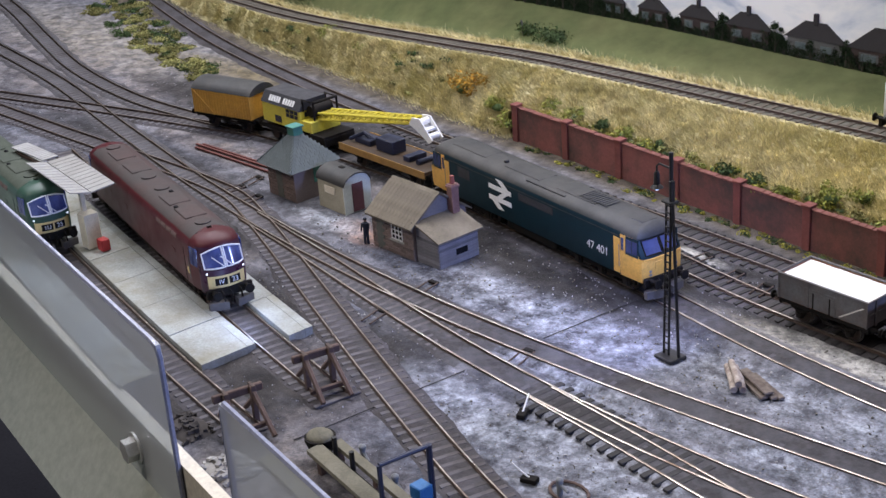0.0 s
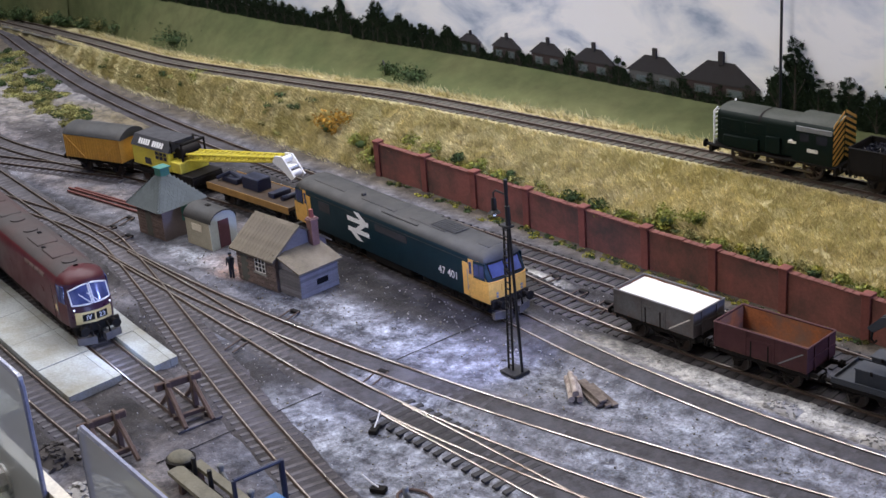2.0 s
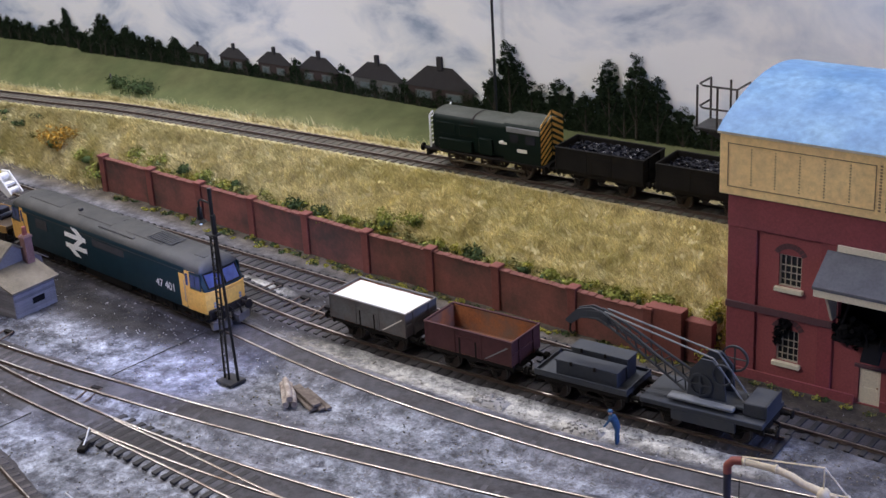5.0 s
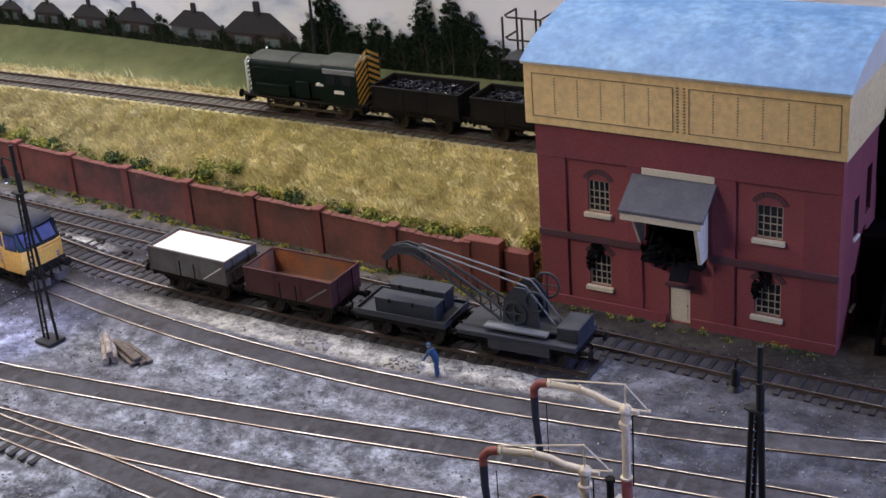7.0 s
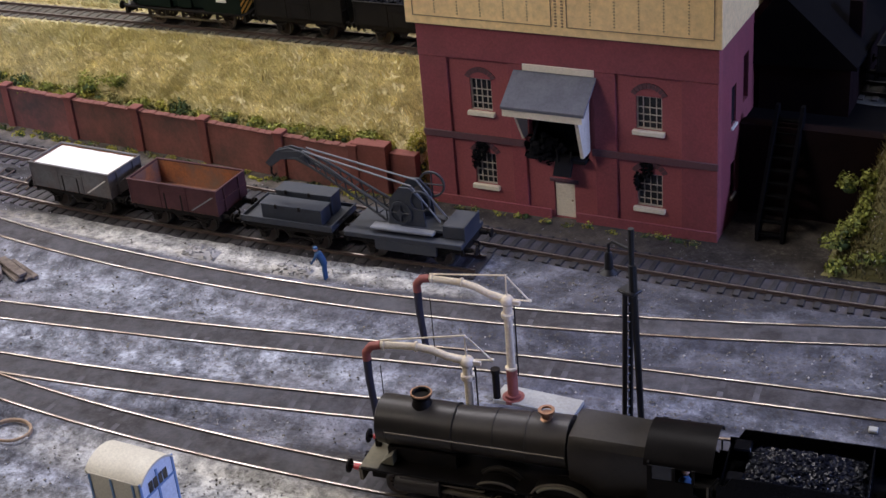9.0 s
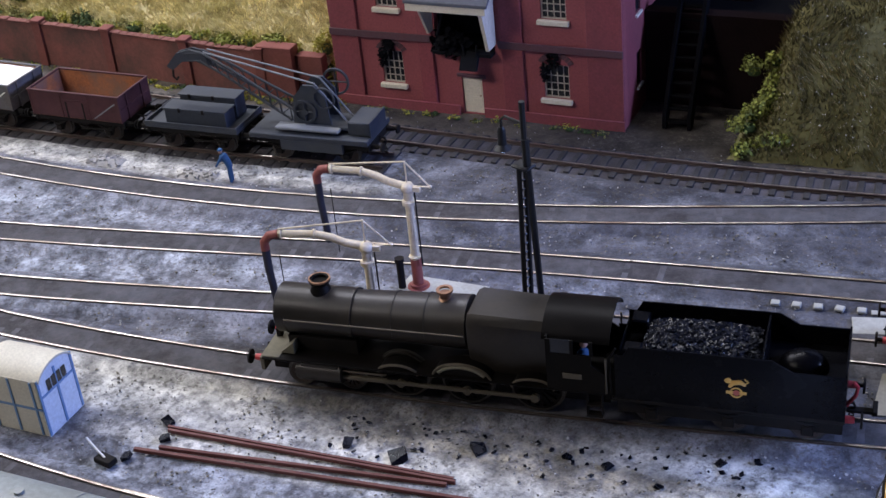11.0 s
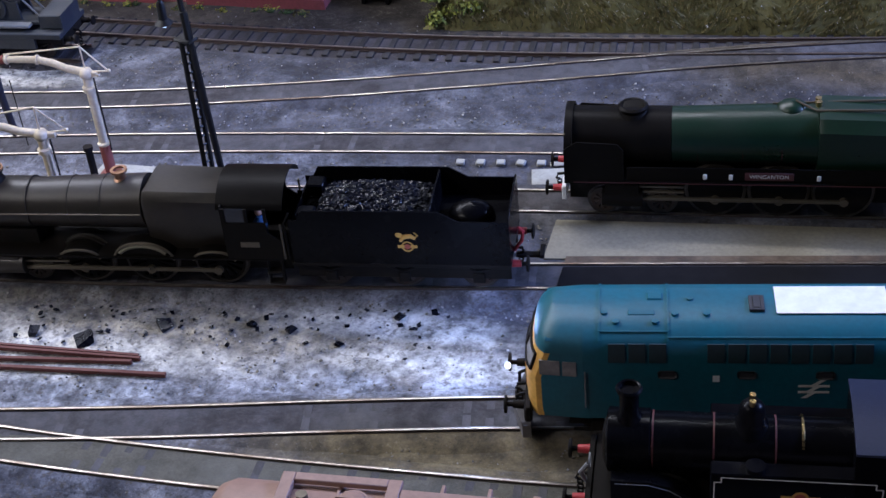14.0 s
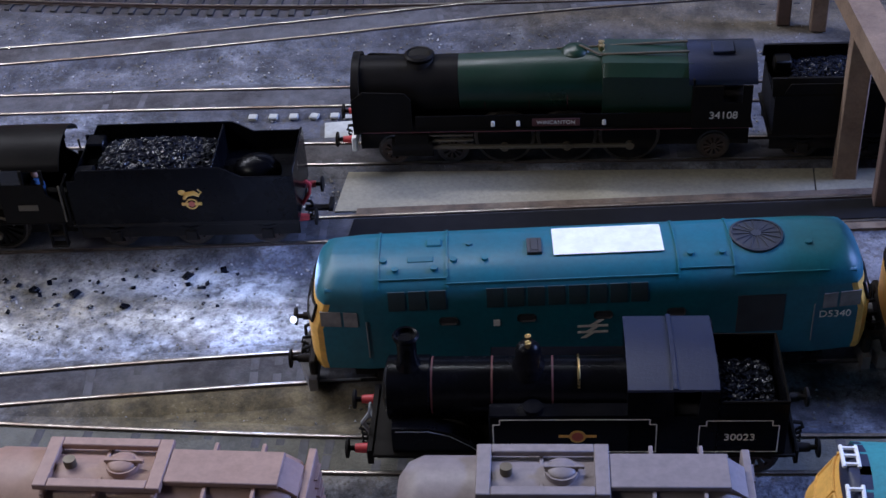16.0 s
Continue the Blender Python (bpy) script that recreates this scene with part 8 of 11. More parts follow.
def tender(t, x0, x1, w, top, paint, crest=True, straight=True):
    """A tender body from x0 to x1 in the engine's own frame, with coal and filler dome."""
    l = x1 - x0
    part("tender_frame", Shape().box(x0 + 0.1, x1 - 0.05, -1.0, -0.92, 0.55, 1.2, 0.03).box(x0 + 0.1, x1 - 0.05, 0.92, 1.0, 0.55, 1.2, 0.03).box(x0, x1, -w, w, 1.15, 1.28, 0.02), "frame_black", t)
    tb = Shape()
    for s in (-1, 1):
        tb.box(x0 + 0.1, x1, s * (w - 0.03) - 0.03, s * (w - 0.03) + 0.03, 1.28, top, 0.01)
        tb.prism([(x0 + 0.35, top - 0.01), (x0 + 0.55, top + 0.35), (x0 + l * 0.69, top + 0.35), (x0 + l * 0.78, top - 0.01)], "y", s * (w - 0.03) - 0.028, s * (w - 0.03) + 0.028)
    tb.box(x1 - 0.06, x1, -w + 0.062, w - 0.062, 1.28, top + 0.12, 0.01)
    tb.box(x0 + l * 0.645, x0 + l * 0.645 + 0.06, -w + 0.062, w - 0.062, 1.28, top + 0.3, 0.01)
    tb.box(x0 + 0.1, x0 + 0.16, -w + 0.062, w - 0.062, 1.28, top - 0.25, 0.01)
    tb.box(x0 + 0.16, x1 - 0.06, -w + 0.062, w - 0.062, top - 0.75, top - 0.65)
    pieces("tender_body", tb, paint, t, "straight-sided tender")
    part("tool_locker", Shape().box(x0 + 0.3, x0 + 0.85, -1.05, -0.55, top - 0.3, top + 0.1, 0.05).box(x0 + 0.3, x0 + 0.85, 0.45, 1.05, top - 0.3, top + 0.15, 0.05), paint, t)
    heap(t, x0 + 0.75, x0 + l * 0.64, -w + 0.1, w - 0.1, top - 0.22, 0.42, 1300, size=0.055)
    part("filler_dome", Shape().ball((x0 + l * 0.81, 0, top - 0.65), 0.75, 0.6, 0.55, 20, 8, 0, 0.0), "engine_gloss", t, "glossy black water filler dome")
    for k in range(3):
        wheel(t, x0 + 1.15 + (l - 2.2) * k / 2, 0.6, 0.6, 10)
    ax = Shape()
    for k in range(3):
        for s in (-1, 1):
            xx = x0 + 1.15 + (l - 2.2) * k / 2
            ax.box(xx - 0.18, xx + 0.18, s * 1.03 - 0.07, s * 1.03 + 0.07, 0.45, 0.8, 0.03)
            ax.tube([(xx - 0.6, s * 1.05, 1.08), (xx, s * 1.05, 0.86), (xx + 0.6, s * 1.05, 1.08)], 0.05, 6)
    pieces("axlebox", ax, "frame_black", t)
    if crest:
        cx, cz, yy = x0 + l * 0.545, 1.95, -w - 0.012
        part("crest_wheel", Shape().ring((cx, yy, cz), "y", 0.19, 0.05, 0.014, 22).box(cx - 0.30, cx + 0.30, yy - 0.004, yy + 0.01, cz - 0.05, cz + 0.05), "crest_gold", t, "gold wheel and banner of the crest")
        lion = Shape().tube([(cx - 0.2, yy, cz + 0.2), (cx - 0.1, yy, cz + 0.36), (cx + 0.12, yy, cz + 0.40), (cx + 0.26, yy, cz + 0.30)], [0.05, 0.085, 0.075, 0.05], 8)
        lion.tube([(cx + 0.22, yy, cz + 0.30), (cx + 0.34, yy, cz + 0.42), (cx + 0.24, yy, cz + 0.52)], 0.025, 5)
        lion.ball((cx - 0.24, yy, cz + 0.42), 0.11, 0.02, 0.1, 10, 6)
        part("crest_figure", lion, "crest_gold", t, "small gold beast over the wheel")
        part("crest_centre", Shape().disc((cx, yy - 0.006, cz), "y", 0.1, 0.008, 14), "crest_red", t)


def crew(t, x, y, z, coat):
    """A cab figure, plain."""
    sh = Shape().tube([(x, y, z), (x, y, z + 0.6), (x, y, z + 1.1), (x, y, z + 1.3)], [0.16, 0.2, 0.22, 0.1], 10).ball((x, y, z + 1.48), 0.13, 0.13, 0.16, 10, 8, 1)
    part("crew_figurine", sh, [coat, "skin_paint"], t, "tiny painted plastic figurine in the cab")


mat("skin_paint", (0.45, 0.26, 0.18), 0.7)
mat("coat_blue", (0.03, 0.09, 0.20), 0.8, 0, (0.02, 0.06, 0.14), 0.5, 4)
mat("coat_dark", (0.02, 0.025, 0.045), 0.8)

hall = thing("steam_locomotive", "weathered black steam locomotive with a copper-capped chimney and tender", "locomotive", group="steam locomotives")
X = -21.2  # middle of the engine


def hx(x):
    return x - X


bl = Shape().tube([(hx(-29.95), 0, 2.62), (hx(-29.9), 0, 2.62), (hx(-27.3), 0, 2.62), (hx(-27.28), 0, 2.62), (hx(-23.4), 0, 2.70)], [0.76, 0.83, 0.83, 0.79, 0.88], 32)
part("boiler", bl, "boiler_grime", hall, "dull black tapered boiler")
for x in (-29.6, -27.29, -25.9, -24.8):
    part("boiler_band", Shape().ring((hx(x), 0, 2.62 + 0.02 * (x + 28)), "x", 0.842 if x < -27 else 0.815 + 0.022 * (x + 27), 0.03, 0.045, 32), "boiler_grime", hall)
part("smokebox_door", Shape().ball((hx(-29.95), 0, 2.6), 0.14, 0.66, 0.66, 20, 8), "engine_black", hall)
fb = Shape()
rings = []
for x, w, zt in ((-23.3, 0.92, 3.46), (-23.15, 0.97, 3.54), (-20.9, 0.93, 3.47), (-20.7, 0.92, 3.45)):
    rings.append([(hx(x), -w * 0.8, 1.3), (hx(x), -w, 2.6), (hx(x), -w, zt - 0.25), (hx(x), -w + 0.2, zt), (hx(x), w - 0.2, zt), (hx(x), w, zt - 0.25), (hx(x), w, 2.6), (hx(x), w * 0.8, 1.3)])
fb.loft(rings)
part("firebox", fb, "boiler_grime", hall, "square-topped firebox")
part("handrail", Shape().tube([(hx(-29.5), -0.93, 2.72), (hx(-23.4), -0.98, 2.78)], 0.025, 6).tube([(hx(-29.5), 0.93, 2.72), (hx(-23.4), 0.98, 2.78)], 0.025, 6), "tarnish", hall)
chimney(hall, hx(-28.45), 3.38, 3.84, 0.27, "engine_black")
part("cap_rim", Shape().ring((hx(-28.45), 0, 3.80), "z", 0.36, 0.045, 0.07, 24), "copper", hall, "bright copper rim of the chimney")
sv = Shape().tube([(hx(-24.2), 0, 3.38), (hx(-24.2), 0, 3.46), (hx(-24.2), 0, 3.56), (hx(-24.2), 0, 3.74)], [0.36, 0.31, 0.17, 0.17], 20)
svo = part("safety_valve", sv, "copper", hall, "brass safety valve bonnet")
part("valve_rim", Shape().ring((hx(-24.2), 0, 3.78), "z", 0.27, 0.1, 0.07, 20), "copper", svo)
part("running_plate", Shape().box(hx(-30.35), hx(-18.9), -1.3, 1.3, 1.32, 1.4, 0.02).box(hx(-30.35), hx(-29.3), -1.25, 1.25, 1.28, 1.36, 0.02), "engine_black", hall)
pieces("frame_plate", Shape().box(hx(-30.3), hx(-18.9), -0.55, -0.5, 0.5, 1.32).box(hx(-30.3), hx(-18.9), 0.5, 0.55, 0.5, 1.32).box(hx(-29.6), hx(-27.2), -0.6, 0.6, 0.9, 1.9), "frame_black", hall)
part("buffer_beam", Shape().box(hx(-30.45), hx(-30.3), -1.25, 1.25, 0.85, 1.35, 0.02), "tarnish", hall)
part("front_platform", Shape().box(hx(-30.4), hx(-29.75), -1.24, 1.24, 1.402, 1.43, 0.01).prism([(hx(-29.8), 1.42), (hx(-29.3), 1.42), (hx(-29.3), 1.85)], "y", -0.95, 0.95), "dusty_plate", hall, "dusty tan platform in front of the smokebox")
buffers(hall, hx(-30.45), -1, 1.08, "buffer_red")
part("front_lamp", Shape().box(hx(-30.3), hx(-30.1), -0.1, 0.1, 1.4, 1.75, 0.03), "frame_black", hall)
for s in (-1, 1):
    part("cylinder", Shape().tube([(hx(-29.1), s * 1.05, 0.95), (hx(-27.6), s * 1.05, 0.95)], 0.36, 18).box(hx(-29.0), hx(-27.7), *sorted((s * 0.7, s * 1.3)), 0.95, 1.34, 0.04).disc((hx(-29.18), s * 1.05, 0.95), "x", 0.3, 0.1, 16), "boiler_grime", hall)
for x in (-29.3, -27.5):
    wheel(hall, hx(x), 0.46, 0.6, 10)
for x in (-25.65, -23.5, -21.2):
    wheel(hall, hx(x), 0.86, 0.62, 16, "frame_black")
    splasher(hall, hx(x), 0.68 if x != -23.5 else 0.98, -1.2, 0.5, "engine_black", "tarnish")
    splasher(hall, hx(x), 0.68 if x != -23.5 else 0.98, 0.7, 0.5, "engine_black")
part("name_arc", Shape().tube([(hx(-23.5) + 0.86 * math.cos(a), -1.215, 1.25 + 0.53 * math.sin(a)) for a in [0.5 + 0.24 * k for k in range(10)]], 0.07, 6), "dusty_plate", hall, "curved brass nameplate over the splasher")
rods(hall, hx(-25.65), hx(-21.2), 0.86, 0.74, hx(-28.1))
cb = Shape()
for s in (-1, 1):
    cb.prism([(hx(-20.7), 1.4), (hx(-18.9), 1.4), (hx(-18.9), 2.1), (hx(-19.3), 2.4), (hx(-19.3), 2.75), (hx(-20.7), 2.75)], "y", s * 1.27 - 0.03, s * 1.27 + 0.03)
    cb.box(hx(-20.7), hx(-20.55), s * 1.27 - 0.029, s * 1.27 + 0.029, 2.75, 3.25).box(hx(-19.95), hx(-19.85), s * 1.27 - 0.029, s * 1.27 + 0.029, 2.75, 3.25).box(hx(-19.35), hx(-19.25), s * 1.27 - 0.029, s * 1.27 + 0.029, 2.75, 3.25)
cb.box(hx(-20.72), hx(-20.66), -1.24, 1.24, 1.4, 3.3)
cabo = part("cab", cb, "engine_black", hall, "open-backed cab")
part("cab_window", Shape().box(hx(-20.55), hx(-19.95), -1.28, -1.26, 2.75, 3.25), "window_dark", cabo)
rfb = Shape()
rows = [[(hx(x), 1.36 * math.sin(a), 2.6 + 1.2 * math.cos(a)) for a in [-1.05 + 0.15 * j for j in range(15)]] + [(hx(x), 1.36 * math.sin(a), 2.54 + 1.2 * math.cos(a)) for a in [1.05 - 0.15 * j for j in range(15)]] for x in (-20.85, -18.75)]
rfb.loft(rows)
part("cab_roof", rfb, "engine_black", cabo, "curved cab roof")
crew(hall, hx(-19.6), -0.9, 1.45, "coat_blue")
part("cab_step", Shape().box(hx(-19.5), hx(-19.0), -1.3, -1.05, 0.45, 0.52).box(hx(-19.5), hx(-19.0), -1.3, -1.05, 0.85, 0.92).box(hx(-19.5), hx(-19.46), -1.28, -1.1, 0.45, 1.32).box(hx(-19.04), hx(-19.0), -1.28, -1.1, 0.45, 1.32), "frame_black", hall)
part("number_plate", Shape().box(hx(-20.2), hx(-19.6), -1.32, -1.3, 1.85, 2.05, 0.01), "tarnish", hall, "small dull cabside plate")
part("fall_plate", Shape().box(hx(-18.95), hx(-18.6), -1.15, 1.15, 1.1, 1.42, 0.02), "engine_black", hall)
for s in (-1, 1):
    part("gangway_door", Shape().box(hx(-18.92), hx(-18.62), s * 1.16 - 0.025, s * 1.16 + 0.025, 1.2, 2.35, 0.01), "engine_black", hall)
    part("cab_handrail", Shape().tube([(hx(-18.86), s * 1.27, 1.4), (hx(-18.86), s * 1.27, 2.7)], 0.035, 6), "tarnish", hall)
tender(hall, hx(-18.7), hx(-11.85), 1.28, 2.85, "engine_gloss")
part("tender_handrail", Shape().tube([(hx(-18.72), -1.25, 1.4), (hx(-18.76), -1.25, 2.7), (hx(-18.55), -1.25, 3.1)], 0.04, 6), "engine_black", hall)
buffers(hall, hx(-11.9), 1, 1.08, "buffer_red")
part("vacuum_pipe", Shape().tube([(hx(-11.85), -0.35, 1.2), (hx(-11.6), -0.35, 1.6), (hx(-11.55), -0.35, 1.9), (hx(-11.7), -0.35, 2.05)], 0.06, 6), "buffer_red", hall)
part("tender_hook", Shape().box(hx(-11.85), hx(-11.0), -0.12, 0.12, 0.75, 0.85, 0.02).box(hx(-11.1), hx(-10.95), -0.3, 0.3, 0.85, 1.0, 0.02), "frame_black", hall)
set_on(hall, -31.0, -11.4, "shed_south")

# green express engine
wc = thing("steam_locomotive", "dark green express steam locomotive with black smokebox and tender", "locomotive", group="steam locomotives")
X = -4.5
bo = Shape().tube([(hx(-10.9), 0, 2.62), (hx(-10.85), 0, 2.62), (hx(-7.72), 0, 2.62)], [0.85, 0.93, 0.93], 32)
part("smokebox", bo, "engine_black", wc, "black smokebox")
part("boiler", Shape().tube([(hx(-7.70), 0, 2.62), (hx(-3.2), 0, 2.7)], [0.92, 1.0], 32), "engine_green", wc, "dark green boiler casing")
for x in (-6.9, -5.5, -4.3):
    part("boiler_band", Shape().ring((hx(x), 0, 2.63 + 0.018 * (x + 7)), "x", 0.932 + 0.018 * (x + 7), 0.03, 0.035, 32), "lining_dim", wc)
rings = []
fb = Shape()
for x, w, zt in ((-3.2, 1.02, 3.7), (-3.0, 1.06, 3.74), (-0.5, 1.05, 3.66), (-0.4, 1.05, 3.66)):
    rings.append([(hx(x), -w * 0.9, 1.4), (hx(x), -w, 2.6), (hx(x), -w, zt - 0.4), (hx(x), -w + 0.3, zt - 0.06), (hx(x), 0, zt), (hx(x), w - 0.3, zt - 0.06), (hx(x), w, zt - 0.4), (hx(x), w, 2.6), (hx(x), w * 0.9, 1.4)])
fb.loft(rings)
part("firebox", fb, "engine_green", wc, "green firebox")
chimney(wc, hx(-8.95), 3.46, 3.72, 0.36, "engine_black")
part("dome", Shape().ball((hx(-4.0), 0.1, 3.55), 0.5, 0.45, 0.3, 18, 6, 0, 0.0), "engine_green", wc)
part("safety_valve", Shape().disc((hx(-3.2), 0.05, 3.6), "z", 0.1, 0.25, 10).disc((hx(-3.2), 0.3, 3.6), "z", 0.1, 0.25, 10), "brass", wc)
part("pipework", Shape().tube([(hx(-3.9), 0.1, 3.85), (hx(-3.3), -0.3, 3.72), (hx(-0.5), -0.3, 3.76)], 0.04, 6).tube([(hx(-4.6), 0.3, 3.62), (hx(-0.5), 0.35, 3.76)], 0.04, 6), "tarnish", wc)
for s in (-1, 1):
    df = Shape().prism([(hx(-11.1), 1.5), (hx(-9.2), 1.5), (hx(-9.2), 2.75), (hx(-9.4), 2.98), (hx(-10.7), 3.05), (hx(-11.1), 2.75)], "y", s * 1.25 - 0.02, s * 1.25 + 0.02)
    part("smoke_deflector", df, "engine_black", wc, "upright smoke deflector plate")
    part("cylinder", Shape().tube([(hx(-9.9), s * 1.05, 0.9), (hx(-8.6), s * 1.05, 0.9)], 0.33, 18).box(hx(-9.8), hx(-8.7), *sorted((s * 0.6, s * 1.28)), 0.95, 1.5, 0.04), "engine_black", wc)
hood = [(1.24 * math.sin(a), 2.5 + 1.14 * math.cos(a)) for a in [-1.45 + 0.145 * j for j in range(21)]]
part("front_hood", Shape().loft([[(hx(x), y, z) for y, z in hood] + [(hx(x), y * 0.93, z - 0.06) for y, z in hood[::-1]] for x in (-11.1, -10.85)]), "engine_black", wc, "rounded hood joining the smoke deflectors")
part("smokebox_door", Shape().ball((hx(-10.9), 0, 2.6), 0.12, 0.7, 0.7, 20, 8), "engine_black", wc)
for s in (-1, 1):
    part("valance", Shape().box(hx(-9.1), hx(-0.4), s * 1.2 - 0.02, s * 1.2 + 0.02, 1.6, 2.12, 0.01), "engine_black", wc, "black running-board side sheet")
part("running_plate", Shape().box(hx(-11.1), hx(1.5), -1.3, 1.3, 1.55, 1.62, 0.02), "engine_black", wc)
part("lining", Shape().box(hx(-10.8), hx(1.4), -1.312, -1.303, 1.565, 1.595), "lining_dim", wc)
pieces("frame_plate", Shape().box(hx(-11.0), hx(1.5), -0.55, -0.5, 0.5, 1.55).box(hx(-11.0), hx(1.5), 0.5, 0.55, 0.5, 1.55), "frame_black", wc)
part("buffer_beam", Shape().box(hx(-11.2), hx(-11.05), -1.25, 1.25, 0.85, 1.35, 0.02), "white_paint", wc, "white-painted front edge")
buffers(wc, hx(-11.2), -1, 1.08, "buffer_red")
for x in (-9.9, -8.0, 0.4):
    wheel(wc, hx(x), 0.48, 0.6, 10)
for x in (-6.3, -4.3, -2.3):
    wheel(wc, hx(x), 0.94, 0.62, 0, "frame_black")
rods(wc, hx(-6.3), hx(-2.3), 0.94, 0.8, hx(-9.3))
cb = Shape()
for s in (-1, 1):
    cb.prism([(hx(-0.4), 1.6), (hx(1.4), 1.6), (hx(1.4), 3.1), (hx(1.1), 3.1), (hx(1.1), 2.5), (hx(0.5), 2.5), (hx(0.5), 3.1), (hx(-0.4), 3.1)], "y", s * 1.3 - 0.03, s * 1.3 + 0.03)
cb.box(hx(-0.42), hx(-0.36), -1.26, 1.26, 1.6, 3.3)
wcab = part("cab", cb, "engine_black", wc, "cab with open side windows")
rfb = Shape()
rows = [[(hx(x), 1.36 * math.sin(a), 2.72 + 1.05 * math.cos(a)) for a in [-1.15 + 0.164 * j for j in range(15)]] + [(hx(x), 1.36 * math.sin(a), 2.66 + 1.05 * math.cos(a)) for a in [1.15 - 0.164 * j for j in range(15)]] for x in (-0.55, 1.55)]
rfb.loft(rows)
part("cab_roof", rfb, "cab_roof_blue", wcab, "blue-grey cab roof")
part("roof_hatch", Shape().box(hx(0.2), hx(0.9), -0.45, 0.2, 3.74, 3.83, 0.03), "cab_roof_blue", wcab)
text("34108", 0.36, "lettering", wc, at(hx(0.55), -1.34, 2.05, SIDE))
npl = part("nameplate", Shape().box(hx(-5.4), hx(-3.9), -1.24, -1.21, 1.7, 1.98, 0.01), "lining_dim", wc, "small raised nameplate")
text("WINCANTON", 0.19, "lettering", npl, at(hx(-4.65), -1.25, 1.84, SIDE))
lc_ = Shape()
for x in (-6.7, -5.9, -3.2):
    lc_.box(hx(x), hx(x) + 0.12, -1.32, -1.27, 1.75, 1.95, 0.02)
pieces("lamp_bracket", lc_, "lettering", wc)
tender(wc, hx(2.0), hx(8.6), 1.3, 2.75, "engine_black", crest=False)
part("tender_rim", Shape().prism([(-1.32, 2.7), (-1.1, 3.2), (-1.0, 3.2), (-1.2, 2.7)], "x", hx(2.0), hx(8.6)).prism([(1.32, 2.7), (1.1, 3.2), (1.0, 3.2), (1.2, 2.7)], "x", hx(2.0), hx(8.6)), "engine_black", wc)
buffers(wc, hx(8.6), 1, 1.08, "buffer_red")
set_on(wc, -11.2, 2.2, "shed_north")

# black tank engine
tk7 = thing("tank_locomotive", "lined black steam tank engine with open coal bunker", "locomotive", group="steam locomotives")
X = -3.0
part("boiler", Shape().tube([(hx(-7.55), 0, 2.3), (hx(-7.5), 0, 2.3), (hx(-6.5), 0, 2.3), (hx(-6.48), 0, 2.3), (hx(-1.6), 0, 2.3)], [0.72, 0.80, 0.80, 0.75, 0.75], 32), "engine_gloss", tk7, "glossy black boiler")
part("smokebox_door", Shape().ball((hx(-7.55), 0, 2.25), 0.12, 0.6, 0.6, 18, 8), "engine_black", tk7)
for x in (-6.45, -5.0, -3.55):
    part("boiler_band", Shape().ring((hx(x), 0, 2.3), "x", 0.757, 0.02, 0.045, 32), "lining_dim", tk7, "thin red boiler band")
part("brass_pipe", Shape().tube([(hx(-2.9), 0.76 * math.sin(a), 2.3 + 0.77 * math.cos(a)) for a in [-0.9 + 0.2 * j for j in range(10)]], 0.035, 6), "brass", tk7)
chimney(tk7, hx(-7.0), 3.05, 4.0, 0.24, "engine_gloss", "engine_gloss")
part("dome", Shape().tube([(hx(-4.1), 0, 2.9), (hx(-4.1), 0, 3.05), (hx(-4.1), 0, 3.2), (hx(-4.1), 0, 3.55), (hx(-4.1), 0, 3.68), (hx(-4.1), 0, 3.72)], [0.5, 0.4, 0.33, 0.3, 0.2, 0.05], 20), "engine_gloss", tk7, "tall polished steam dome")
part("safety_valve", Shape().disc((hx(-4.1), -0.12, 3.66), "z", 0.08, 0.16, 10).disc((hx(-4.1), 0.12, 3.66), "z", 0.08, 0.16, 10), "brass", tk7)
part("running_plate", Shape().box(hx(-7.9), hx(2.2), -1.28, 1.28, 1.15, 1.24, 0.02), "engine_black", tk7)
tl = Shape()
for s in (-1, 1):
    tl.box(hx(-5.05), hx(-1.0), *sorted((s * 0.78, s * 1.26)), 1.24, 2.5, 0.03)
pieces("side_tank", tl, "engine_gloss", tk7, "black side water tanks")
part("tank_filler", Shape().disc((hx(-4.0), -1.0, 2.5), "z", 0.24, 0.1, 16), "engine_gloss", tk7)


def lined(t, x0, x1, z0, z1, y, cut=0.16, material="lettering"):
    pts = [(x0, y, z0), (x1, y, z0), (x1, y, z1 - cut), (x1 - cut, y, z1 - cut), (x1 - cut, y, z1), (x0 + cut, y, z1), (x0 + cut, y, z1 - cut), (x0, y, z1 - cut), (x0, y, z0)]
    sh = Shape()
    for p, q in zip(pts, pts[1:]):
        sh.tube([p, q], 0.014, 4)
    part("lining", sh, material, t, "thin pale lining")


